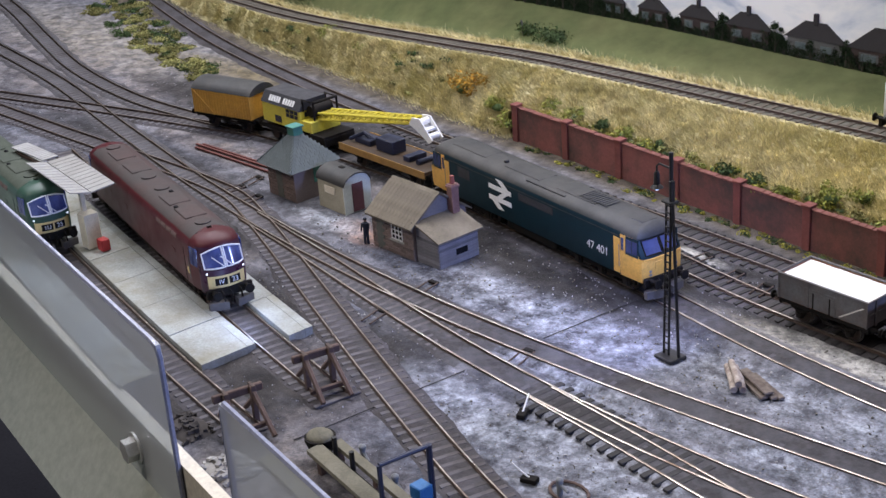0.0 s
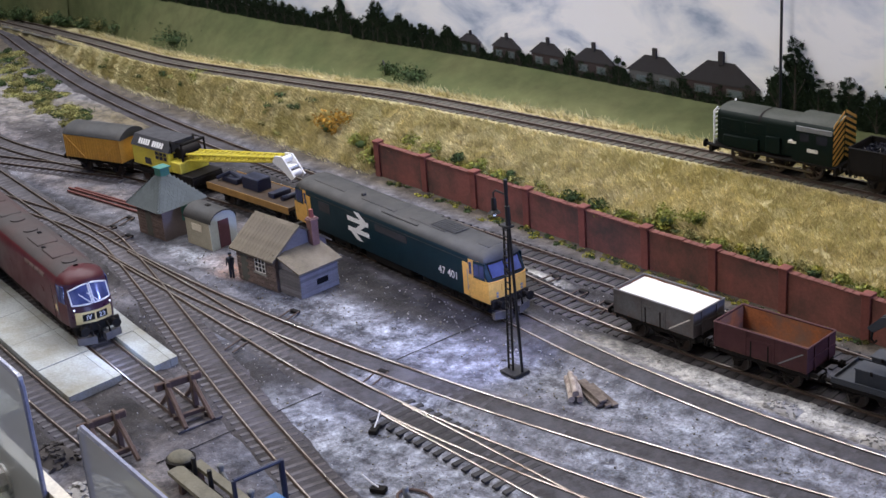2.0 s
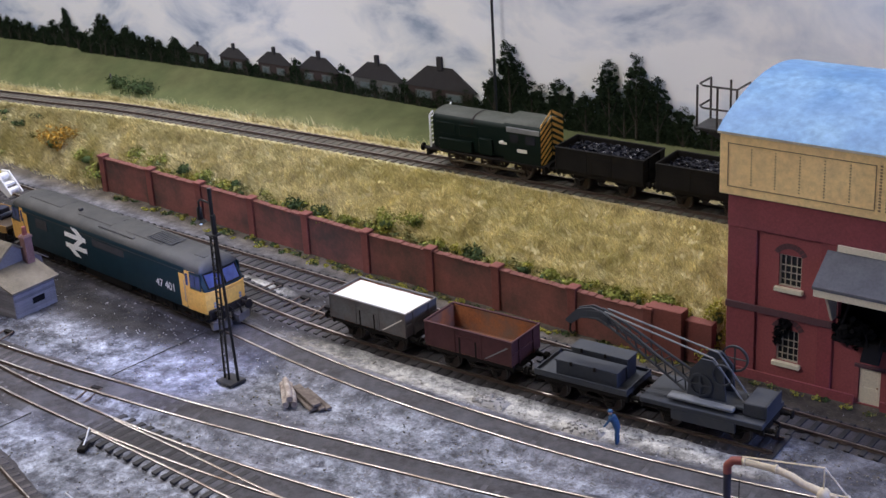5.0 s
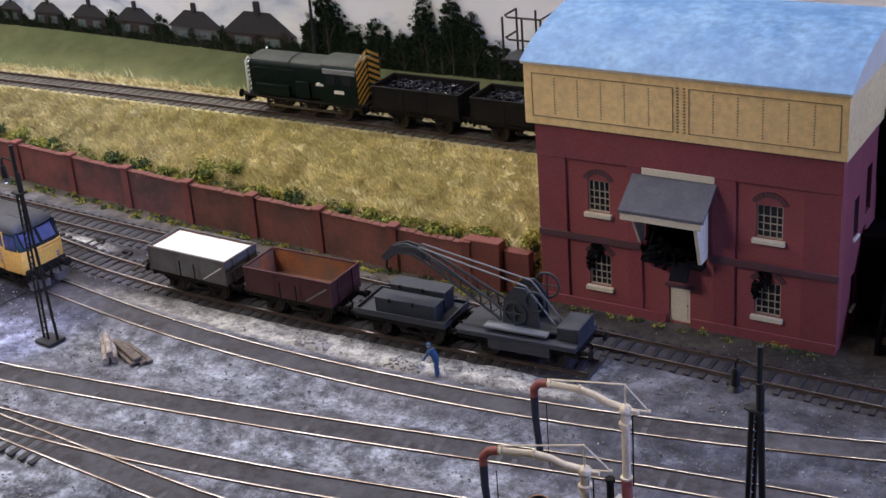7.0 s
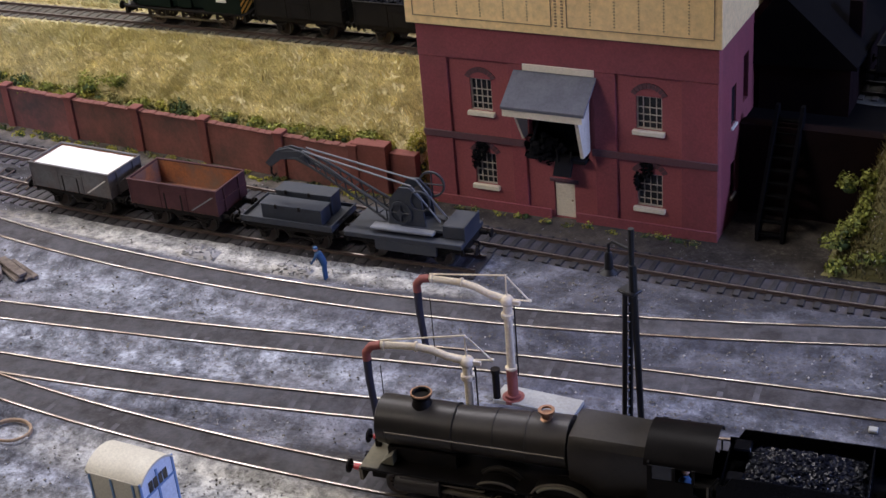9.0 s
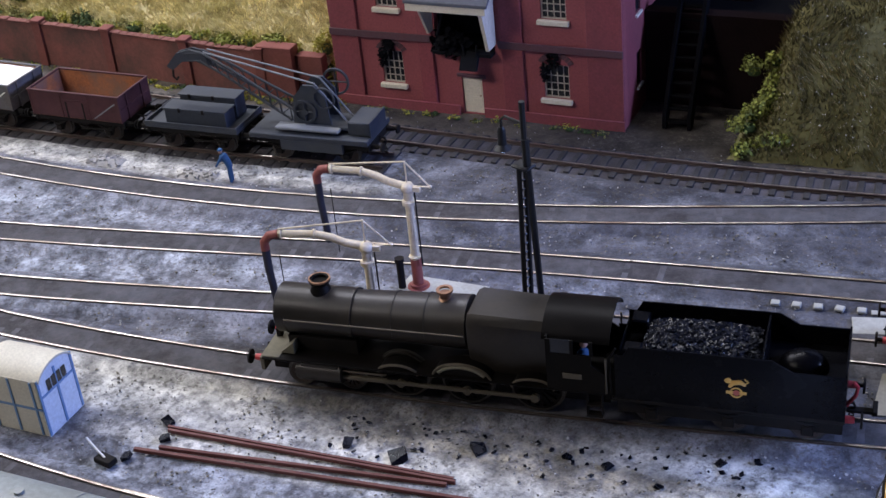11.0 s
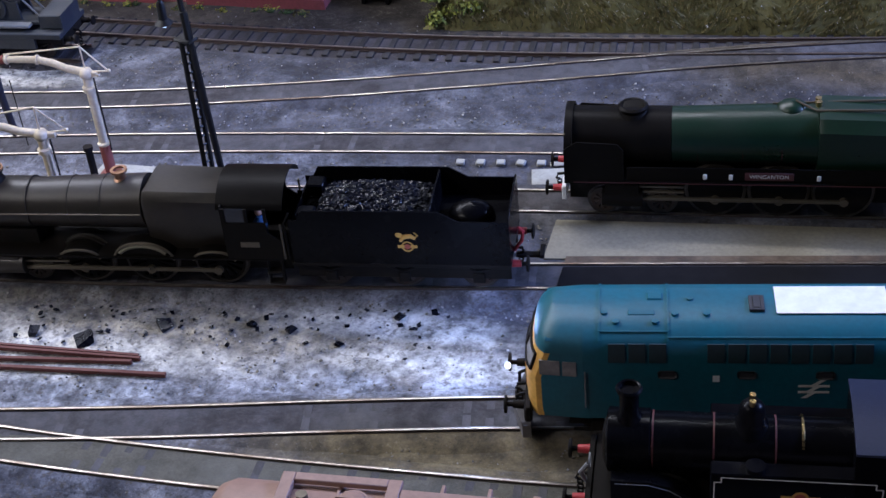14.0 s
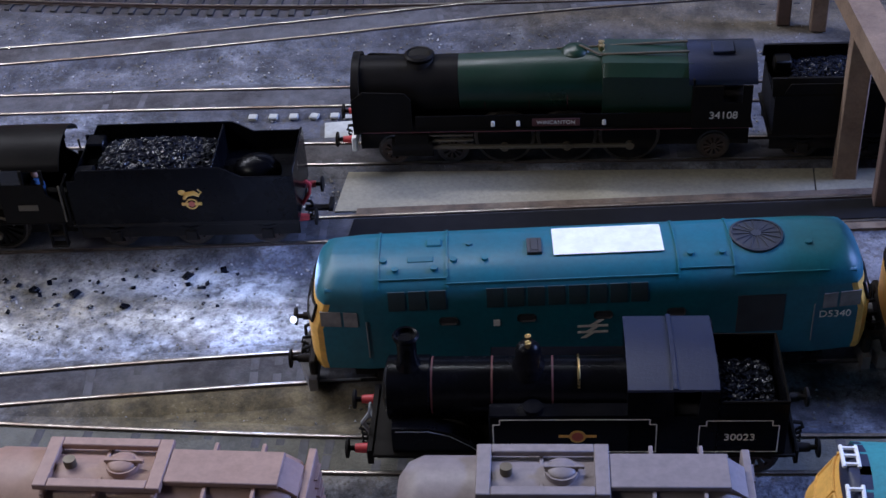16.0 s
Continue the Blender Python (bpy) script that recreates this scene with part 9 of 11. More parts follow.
lined(tk7, hx(-4.95), hx(-1.1), 1.34, 2.4, -1.268)
lined(tk7, hx(-0.1), hx(1.75), 1.34, 2.35, -1.268)
spl = Shape().tube([(hx(-7.3), -1.2, 1.95), (hx(-6.5), -1.2, 1.95), (hx(-6.0), -1.2, 1.8), (hx(-5.5), -1.2, 1.45), (hx(-5.35), -1.2, 1.3)], 0.014, 4)
part("splasher", Shape().prism([(hx(-7.4), 1.24), (hx(-5.2), 1.24), (hx(-5.5), 1.6), (hx(-6.0), 1.9), (hx(-6.5), 2.02), (hx(-7.4), 2.02)], "y", -1.18, -0.78).prism([(hx(-7.4), 1.24), (hx(-5.2), 1.24), (hx(-5.5), 1.6), (hx(-6.0), 1.9), (hx(-6.5), 2.02), (hx(-7.4), 2.02)], "y", 0.78, 1.18), "engine_gloss", tk7)
part("lining", spl, "panel_grey", tk7)
cb = Shape()
for s in (-1, 1):
    cb.prism([(hx(-1.75), 1.24), (hx(0.3), 1.24), (hx(0.3), 3.3), (hx(-0.1), 3.3), (hx(-0.15), 2.5), (hx(-0.7), 2.5), (hx(-0.75), 3.3), (hx(-1.75), 3.3)], "y", s * 1.23 - 0.03, s * 1.23 + 0.03)
cb.box(hx(-1.78), hx(-1.72), -1.2, 1.2, 1.24, 3.4).box(hx(0.28), hx(0.34), -1.2, 1.2, 1.24, 3.4)
mcab = part("cab", cb, "engine_gloss", tk7)
rfb = Shape()
rows = [[(hx(x), 1.32 * j / 7, 3.55 - 0.16 * (j / 7) ** 2) for j in range(-7, 8)] + [(hx(x), 1.32 * j / 7, 3.48 - 0.16 * (j / 7) ** 2) for j in range(7, -8, -1)] for x in (-1.8, 0.3)]
rfb.loft(rows)
part("cab_roof", rfb, "cab_roof_blue", mcab, "blue-black cab roof with a centre rib")
rib = Shape()
rib.loft([[(hx(x), 1.33 * j / 7, 3.555 - 0.16 * (j / 7) ** 2 + z) for j in range(-7, 8)] for x, z in ((-0.78, 0.0), (-0.76, 0.05), (-0.66, 0.05), (-0.64, 0.0))], closed=False, caps=False)
part("roof_rib", rib, "cab_roof_blue", mcab, "centre rib of the cab roof")
bk = Shape()
for s in (-1, 1):
    bk.box(hx(0.34), hx(1.95), s * 1.2 - 0.04, s * 1.2 + 0.04, 1.24, 2.85, 0.01)
bk.box(hx(1.88), hx(1.95), -1.155, 1.155, 1.24, 2.85, 0.01).box(hx(0.34), hx(1.9), -1.155, 1.155, 1.24, 1.9)
pieces("bunker", bk, "engine_gloss", tk7, "coal bunker")
part("bunker_rail", Shape().tube([(hx(0.4), -1.2, 2.88), (hx(1.93), -1.2, 2.88), (hx(1.93), 1.2, 2.88), (hx(0.4), 1.2, 2.88)], 0.04, 6), "engine_black", tk7)
heap(tk7, hx(0.45), hx(1.8), -1.1, 1.1, 2.2, 0.3, 620, size=0.044)
text("30023", 0.30, "lettering", tk7, at(hx(0.85), -1.262, 1.8, SIDE))
cr = Shape().disc((hx(-2.95), -1.275, 1.85), "y", 0.2, 0.01, 18).box(hx(-3.4), hx(-3.12), -1.275, -1.265, 1.82, 1.9).box(hx(-2.78), hx(-2.5), -1.275, -1.265, 1.82, 1.9)
part("crest", cr, "crest_gold", tk7, "round red and gold crest")
part("crest_centre", Shape().disc((hx(-2.95), -1.282, 1.85), "y", 0.14, 0.008, 14), "crest_red", tk7)
pieces("frame_plate", Shape().box(hx(-7.9), hx(2.2), -0.55, -0.5, 0.4, 1.15).box(hx(-7.9), hx(2.2), 0.5, 0.55, 0.4, 1.15), "frame_black", tk7)
pieces("buffer_beam", Shape().box(hx(-8.05), hx(-7.9), -1.2, 1.2, 0.85, 1.3, 0.02).box(hx(2.2), hx(2.3), -1.2, 1.2, 0.85, 1.3, 0.02), "engine_black", tk7)
buffers(tk7, hx(-8.05), -1, 1.08, "buffer_red")
buffers(tk7, hx(2.3), 1, 1.08)
part("front_hose", Shape().tube([(hx(-8.0), -0.4, 1.1), (hx(-8.2), -0.4, 1.5), (hx(-8.0), -0.4, 1.8)], 0.06, 6).ring((hx(-7.95), -0.7, 2.2), "x", 0.2, 0.05, 0.05, 14), "panel_grey", tk7)
for x in (-6.2, -3.9):
    wheel(tk7, hx(x), 0.86, 0.62, 14, "frame_black")
for x in (-0.2, 1.4):
    wheel(tk7, hx(x), 0.55, 0.6, 10)
set_on(tk7, -8.05, 2.05, "tank_engine")

# ---------------------------------------------------------------- yard buildings
mat("hut_brick", (0.20, 0.145, 0.125), 0.85, 0, (0.13, 0.095, 0.088), 0.7, 1.4, 10, 0.5, (0.30, 0.25, 0.22), 0.4, 0.8, random_value=0.25)
mat("hut_mortar", (0.19, 0.155, 0.145), 0.9, 0, (0.16, 0.13, 0.12), 0.5, 1.5)
mat("roof_board", (0.15, 0.127, 0.088), 0.8, 0, (0.088, 0.076, 0.055), 0.8, 0.8, 9, 0.3, (0.22, 0.19, 0.16), 0.4, 0.5, random_value=0.1)
mat("slate_blue", (0.085, 0.102, 0.104), 0.7, 0, (0.06, 0.075, 0.076), 0.6, 1.2, 9, 0.2, random_value=0.08)
mat("vent_green", (0.06, 0.21, 0.17), 0.6, 0, (0.05, 0.16, 0.13), 0.5, 1.5)
mat("stack_brick", (0.21, 0.115, 0.105), 0.85, 0, (0.14, 0.08, 0.078), 0.7, 1.5, 9, 0.4)
mat("weathered_plank", (0.19, 0.185, 0.20), 0.8, 0, (0.13, 0.125, 0.135), 0.6, 1.2, 9, 0.4, random_value=0.3)
mat("old_cream", (0.46, 0.43, 0.32), 0.75, 0, (0.36, 0.33, 0.25), 0.6, 1.0, 9, 0.2, (0.26, 0.24, 0.17), 0.4, 0.6)
mat("pale_green", (0.62, 0.68, 0.64), 0.65, 0, (0.52, 0.58, 0.55), 0.5, 1.0)
mat("door_maroon", (0.14, 0.055, 0.07), 0.6, 0, (0.10, 0.045, 0.05), 0.5, 1.5)
mat("door_grey", (0.13, 0.135, 0.115), 0.75)
mat("timber_brown", (0.105, 0.066, 0.052), 0.8, 0, (0.06, 0.04, 0.034), 0.6, 1.5, 10, 0.4)
mat("timber_pale", (0.36, 0.255, 0.165), 0.75, 0, (0.26, 0.175, 0.11), 0.7, 0.7, 9, 0.3)
mat("rust_rod", (0.12, 0.035, 0.028), 0.7, 0, (0.075, 0.026, 0.022), 0.5, 1.5)
# White end wall; the bluish lamplight on it is painted into the colour.
mat("lamp_hut_white", (0.66, 0.72, 0.80), 0.55, 0, (0.56, 0.62, 0.70), 0.5, 0.8, 8, 0.08, (0.5, 0.52, 0.52), 0.3, 0.8)
mat("lamp_hut_cream", (0.62, 0.58, 0.46), 0.6, 0, (0.50, 0.46, 0.36), 0.5, 0.9)
mat("lamp_hut_blue", (0.16, 0.27, 0.46), 0.5)
mat("crane_cream", (0.74, 0.64, 0.45), 0.5, 0, (0.58, 0.49, 0.33), 0.5, 1.0, 9, 0.1, (0.36, 0.26, 0.18), 0.3, 1.0)
mat("pipe_red", (0.26, 0.07, 0.055), 0.6, 0, (0.18, 0.055, 0.045), 0.5, 1.5)
mat("canvas_hose", (0.03, 0.03, 0.045), 0.75)
glowing("blue_lamp", (0.5, 0.66, 1.0), 2.5)
mat("grimy_stone", (0.05, 0.042, 0.036), 0.9, 0, (0.03, 0.026, 0.024), 0.6, 1.5, island=0.5)
mat("pale_rubble", (0.36, 0.35, 0.335), 0.9, 0, (0.18, 0.175, 0.175), 0.6, 1.5, island=0.3)
mat("timber_old", (0.105, 0.08, 0.062), 0.85, 0, (0.07, 0.05, 0.042), 0.8, 1.2, 9, 0.4, (0.34, 0.29, 0.25), 0.5, 0.9)
mat("zinc", (0.72, 0.72, 0.70), 0.38, 0.5, (0.58, 0.58, 0.56), 0.5, 1.0)


def brick_faces(t, parent, faces, mortar, bmesh_):
    """Courses of bricks set on faces: (origin, along, length, height); each brick a piece of its own."""
    for (ox, oy, oz), (ax, ay), length, height, skip in faces:
        rz = math.atan2(ay, ax)
        row = 0
        while (row + 1) * 0.2 <= height:
            x = -0.22 if row % 2 else 0.0
            while x < length - 0.05:
                a, c = max(x, 0), min(x + 0.44, length)
                if c - a > 0.15 and not any(s0 < (a + c) / 2 < s1 and z0 < row * 0.2 + 0.1 < z1 for s0, s1, z0, z1 in skip):
                    o = new("brick", bmesh_)
                    o.parent = parent
                    o.matrix_basis = Matrix.Translation(Vector((ox + ax * (a + c) / 2, oy + ay * (a + c) / 2, oz + row * 0.2 + 0.1)) * S) @ Matrix.Rotation(rz, 4, "Z") @ Matrix.Diagonal(((c - a - 0.03) / 0.41, 1, 1, 1))
                x += 0.44
            row += 1


brick_mesh = mesh_of("brick", Shape().box(-0.205, 0.205, -0.03, 0.03, -0.085, 0.085, 0.012), "hut_brick", False)
bh = thing("brick_hut", "small brick mess hut with a plank roof and lean-to store", "building")
ax0, ax1, ay0, ay1 = -79.0, -75.4, 41.25, 45.0
ridge = (ay0 + ay1) / 2
wl = Shape().box(ax0, ax1, ay0, ay1, -0.1, 2.1)
wl.prism([(ay0, 2.1), (ay1, 2.1), (ridge, 3.45)], "x", ax0 + 0.003, ax1 - 0.003)
hw = part("wall", wl, "hut_mortar", bh, "brown brick walls")
brick_faces(bh, hw, [((ax0, ay0 - 0.01, 0), (1, 0), ax1 - ax0, 2.1, [(0.35, 1.05, -1, 1.85), (1.7, 2.75, 0.85, 1.75)])], None, brick_mesh)
part("gable_board", Shape().prism([(ay0 + 0.3, 2.15), (ay1 - 0.3, 2.15), (ridge, 3.3)], "x", ax1 - 0.002, ax1 + 0.04), "weathered_plank", bh)
part("door", Shape().box(ax0 + 0.38, ax0 + 1.02, ay0 - 0.03, ay0 + 0.03, 0.0, 1.8, 0.01), "door_grey", bh, "grey plank door")
fw = Shape()
for k in range(4):
    fw.box(ax0 + 1.75 + 0.3 * k, ax0 + 1.79 + 0.3 * k, ay0 - 0.07, ay0 - 0.02, 0.88, 1.72)
for k in range(4):
    fw.box(ax0 + 1.75, ax0 + 2.69, ay0 - 0.068, ay0 - 0.022, 0.88 + 0.27 * k, 0.92 + 0.27 * k)
wn = part("window", fw, "white_paint", bh, "small-paned white window")
part("pane", Shape().box(ax0 + 1.75, ax0 + 2.69, ay0 - 0.02, ay0 + 0.01, 0.88, 1.72), "window_dark", wn)
part("sill", Shape().box(ax0 + 1.65, ax0 + 2.8, ay0 - 0.14, ay0 - 0.02, 0.78, 0.87, 0.01), "concrete", wn)
rfA = part("roof", Shape().prism([(ay0 - 0.3, 1.93), (ridge, 3.5), (ay1 + 0.3, 1.93), (ay1 + 0.3, 1.83), (ridge, 3.38), (ay0 - 0.3, 1.83)], "x", ax0 - 0.25, ax1 + 0.2), "roof_board", bh, "weathered felt and plank roof")
plank = mesh_of("plank", Shape().box(-0.14, 0.14, -0.02, 2.43, 0, 0.05, 0.01), "roof_board", False)
for k in range(14):
    o = new("plank", plank)
    o.parent = rfA
    o.matrix_basis = Matrix.Translation(Vector((ax0 - 0.08 + 0.29 * k, ay0 - 0.31, 1.935)) * S) @ Matrix.Rotation(math.atan2(3.5 - 1.93, ridge - ay0 + 0.3), 4, "X")
chs = part("chimney", Shape().box(-75.35, -74.9, 43.7, 44.2, 0, 3.75, 0.02).box(-75.4, -74.85, 43.65, 44.25, 3.55, 3.68, 0.02), "stack_brick", bh, "tall brick chimney stack")
part("chimney_pot", Shape().tube([(-75.12, 43.95, 3.72), (-75.12, 43.95, 4.2)], [0.15, 0.12], 12), "pipe_red", chs)
an = part("lean_to", Shape().prism([(-75.38, -0.1), (-73.55, -0.1), (-73.55, 1.55), (-75.38, 2.15)], "y", 41.45, 44.2), "weathered_plank", bh, "lean-to store of grey boards")
bd1 = mesh_of("board", Shape().box(-0.02, 0.02, -1.36, 1.36, -0.085, 0.085, 0.01), "weathered_plank", False)
for k in range(9):
    o = new("board", bd1)
    o.parent = an
    o.matrix_basis = Matrix.Translation(Vector((-73.54, 42.82, 0.1 + 0.18 * k)) * S)
bd2 = mesh_of("board", Shape().box(-0.93, 0.93, -0.02, 0.02, -0.085, 0.085, 0.01), "weathered_plank", False)
for k in range(8):
    o = new("board", bd2)
    o.parent = an
    o.matrix_basis = Matrix.Translation(Vector((-74.47, 41.44, 0.1 + 0.18 * k)) * S)
part("hatch", Shape().box(-73.53, -73.5, 42.6, 43.4, 0.45, 0.8, 0.01), "black_void", an)
part("lean_to_roof", Shape().prism([(-75.5, 2.3), (-73.3, 1.58), (-73.3, 1.5), (-75.5, 2.2)], "y", 41.25, 44.4), "roof_board", an)

ph = thing("platelayers_hut", "small cream hut with an arched grey roof and maroon door", "building")
bx0, bx1, by0, by1 = -86.3, -83.7, 42.78, 44.7
part("body", Shape().box(bx0, bx1 - 0.06, by0, by1, -0.05, 1.7, 0.01), "old_cream", ph)
arc = [((by0 + by1) / 2 + 1.0 * math.sin(a), 1.62 + 0.72 * math.cos(a)) for a in [-1.45 + 0.145 * j for j in range(21)]]
part("gable", Shape().prism([(by0, -0.05), (by1, -0.05)] + arc[::-1], "x", bx1 - 0.055, bx1 + 0.02), "pale_green", ph, "pale green-white arched end")
part("roof", Shape().prism([(y, z + 0.06) for y, z in arc] + [(y, z - 0.02) for y, z in arc[::-1]], "x", bx0 - 0.12, bx1 + 0.12), "roof_grey", ph, "arched dark grey roof")
part("gable_back", Shape().prism([(by0, 1.6), (by1, 1.6)] + arc[::-1], "x", bx0, bx0 + 0.05), "old_cream", ph)
part("door", Shape().box(bx1 + 0.022, bx1 + 0.06, 43.35, 44.15, 0.0, 1.75, 0.01), "door_maroon", ph, "maroon plank door")
part("notice_board", Shape().box(bx0 + 0.7, bx0 + 1.7, by0 - 0.05, by0 - 0.002, 1.0, 1.45, 0.01), "cream_trim", ph)
part("roof_vent", Shape().box(-85.2, -84.8, 43.6, 43.85, 2.35, 2.45, 0.02), "frame_black", ph)

lh = thing("lamp_room", "square brick lamp room with a pyramid slate roof and green vent", "building")
cx0, cx1, cy0, cy1 = -90.45, -87.6, 42.0, 44.7
lw = part("wall", Shape().box(cx0, cx1, cy0, cy1, -0.1, 2.1), "hut_mortar", lh, "brown brick walls")
brick_faces(lh, lw, [((cx0, cy0 - 0.01, 0), (1, 0), cx1 - cx0, 2.1, [(0.9, 1.6, -1, 1.9)])], None, brick_mesh)
part("door", Shape().box(cx0 + 0.95, cx0 + 1.55, cy0 - 0.04, cy0 + 0.02, 0, 1.85, 0.01), "door_grey", lh, "narrow grey-green door")
part("side_panel", Shape().box(cx1, cx1 + 0.03, cy0 + 1.4, cy0 + 1.9, 0.9, 2.0, 0.01), "vent_green", lh)
mx_, my_ = (cx0 + cx1) / 2, (cy0 + cy1) / 2
pr = Shape()
e_ = 0.42
apex = 3.72
pr.add([(cx0 - e_, cy0 - e_, 2.0), (cx1 + e_, cy0 - e_, 2.0), (cx1 + e_, cy1 + e_, 2.0), (cx0 - e_, cy1 + e_, 2.0), (mx_ - 0.3, my_ - 0.3, apex), (mx_ + 0.3, my_ - 0.3, apex), (mx_ + 0.3, my_ + 0.3, apex), (mx_ - 0.3, my_ + 0.3, apex)], [(0, 1, 5, 4), (1, 2, 6, 5), (2, 3, 7, 6), (3, 0, 4, 7), (3, 2, 1, 0), (4, 5, 6, 7)])
rfc = part("roof", pr, "slate_blue", lh, "blue-grey slate pyramid roof")
slate = mesh_of("slate", Shape().box(-0.153, 0.153, 0, 0.26, 0.01, 0.024), "slate_blue", False)
half0 = (cx1 - cx0) / 2 + e_
for side in range(4):
    rot = Matrix.Rotation(side * math.pi / 2, 4, "Z")
    run = half0 - 0.3
    tilt = math.atan2(apex - 2.0, run)
    n_rows = int(math.hypot(run, apex - 2.0) / 0.23)
    if side in (2,):
        continue
    for r_ in range(n_rows):
        d = r_ * 0.23
        u = d * math.cos(tilt)
        wid = half0 - u
        m_ = int(wid * 2 / 0.31)
        for k in range(m_):
            o = new("slate", slate)
            o.parent = rfc
            xx = -wid + (k + 0.5) * (2 * wid / m_)
            o.matrix_basis = Matrix.Translation(Vector((mx_, my_, 0)) * S) @ rot @ Matrix.Translation(Vector((xx, -half0 + u, 2.0 + d * math.sin(tilt))) * S) @ Matrix.Rotation(tilt, 4, "X")
part("vent", Shape().box(mx_ - 0.34, mx_ + 0.34, my_ - 0.34, my_ + 0.34, apex - 0.1, apex + 0.45, 0.02).box(mx_ - 0.42, mx_ + 0.42, my_ - 0.42, my_ + 0.42, apex + 0.45, apex + 0.55, 0.02), "vent_green", lh, "green louvred roof vent")

wh_ = thing("lamp_hut", "small white hut with a curved pale roof and blue framing", "building")
dx0, dx1, dy0, dy1 = -38.3, -36.15, 29.5, 31.3
part("body", Shape().box(dx0, dx1 - 0.04, dy0, dy1, -0.05, 2.15, 0.01), "lamp_hut_cream", wh_)
arc = [((dy0 + dy1) / 2 + 1.0 * math.sin(a), 1.75 + 0.72 * math.cos(a)) for a in [-1.05 + 0.105 * j for j in range(21)]]
part("gable", Shape().prism([(dy0, -0.05), (dy1, -0.05)] + [(min(max(y, dy0), dy1), z) for y, z in arc[::-1]], "x", dx1 - 0.038, dx1 + 0.02), "lamp_hut_white", wh_, "white boarded end with bluish lamplight painted in")
part("roof", Shape().prism([(y, z + 0.06) for y, z in arc] + [(y, z - 0.02) for y, z in arc[::-1]], "x", dx0 - 0.1, dx1 + 0.1), "lamp_hut_cream", wh_, "pale curved roof")
fr = Shape()
for y in (dy0 + 0.03, (dy0 + dy1) / 2, dy1 - 0.03):
    fr.box(dx1 + 0.02, dx1 + 0.05, y - 0.05, y + 0.05, 0, 2.2)
fr.box(dx1 + 0.022, dx1 + 0.048, dy0, dy1, 1.45, 1.53)
for k in range(3):
    fr.box(dx0 + 0.05 + 0.9 * k, dx0 + 0.13 + 0.9 * k, dy0 - 0.03, dy0, 0, 2.1)
fr.box(dx0, dx1, dy0 - 0.028, dy0 - 0.002, 1.0, 1.08)
pieces("framing", fr, "lamp_hut_blue", wh_, "blue timber framing")
wq = Shape()
for k in range(4):
    wq.box(dx1 + 0.03, dx1 + 0.055, dy0 + 0.42 + 0.26 * k, dy0 + 0.62 + 0.26 * k, 1.56, 1.95)
part("window", wq, "window_dark", wh_)

# ---------------------------------------------------------------- loading docks, canopy, stops
def slab_row(name, label, x0, x1, off0, off1, line, z1, n_, material="concrete"):
    t = thing(name, label, "platform")
    for k in range(n_):
        a, c = x0 + (x1 - x0) * k / n_, x0 + (x1 - x0) * (k + 1) / n_ - 0.05
        for o0, o1 in ((off0, off1 - 0.45 * (1 if off1 > 0 else 1)), (off1 - 0.43, off1)):
            ya, yc_ = on_line(line, a)[0], on_line(line, c)[0]
            sh = Shape().prism([(a, ya + o0), (c, yc_ + o0), (c, yc_ + o1), (a, ya + o1)], "z", -0.1, z1 + rnd.uniform(-0.015, 0.015))
            part("slab", sh, material, t, "", False)
    return t


mat("dock_slab", (0.37, 0.395, 0.385), 0.8, 0, (0.25, 0.265, 0.25), 0.7, 0.4, 8, 0.12, (0.17, 0.145, 0.075), 0.8, 0.17, random_value=0.10)
slab_row("loading_dock", "pale concrete slab platform between the dock tracks", -108, -73.2, 0.85, 3.85, "dock_south", 0.36, 9, "dock_slab")
slab_row("loading_dock", "narrow pale concrete platform beside the maroon engine", -100, -72.6, 0.8, 2.2, "dock_north", 0.36, 6, "dock_slab")
slab_row("loading_dock", "concrete slab walkway at the front of the board", -108, -74.3, -3.0, -1.25, "dock_south", 0.3, 6, "dock_slab")
cy_ = thing("platform_canopy", "white corrugated canopy on timber posts over the dock", "canopy")


def roof_leaf(corners, label, material):
    """A thin ribbed roof sheet between four corners, in order round it."""
    A = [Vector(p) for p in corners]
    low = [p - Vector((0, 0, 0.07)) for p in A]
    leaf = part("roof_sheet", Shape().add([*A, *low], [(0, 1, 2, 3), (7, 6, 5, 4), (0, 4, 5, 1), (1, 5, 6, 2), (2, 6, 7, 3), (3, 7, 4, 0)]), material, cy_, label, False)
    for k in range(1, 12):
        t_ = k / 12
        p, q = A[0].lerp(A[1], t_), A[3].lerp(A[2], t_)
        part("rib", Shape().tube([p, q], 0.03, 5), material, leaf)


mat("canopy_sheet", (0.36, 0.36, 0.35), 0.6, 0, (0.27, 0.27, 0.26), 0.6, 0.5, 8, 0.1, (0.26, 0.25, 0.22), 0.35, 0.5)
roof_leaf([(-95.5, 28.99, 4.5), (-88.76, 28.39, 4.5), (-88.65, 29.5, 4.25), (-95.34, 30.13, 4.25)], "off-white roof sheeting", "canopy_sheet")
roof_leaf([(-95.3, 30.17, 4.26), (-88.6, 29.54, 4.26), (-87.99, 30.71, 4.6), (-94.39, 31.42, 4.6)], "pale grey roof sheeting", "canopy_sheet")
roof_leaf([(-99.24, 29.75, 4.4), (-95.4, 29.95, 4.4), (-95.4, 30.95, 4.4), (-99.23, 30.82, 4.4)], "off-white roof sheeting", "canopy_sheet")
part("roof_beam", Shape().box(-99.0, -88.9, 29.85, 30.05, 4.0, 4.16, 0.01), "timber_brown", cy_)
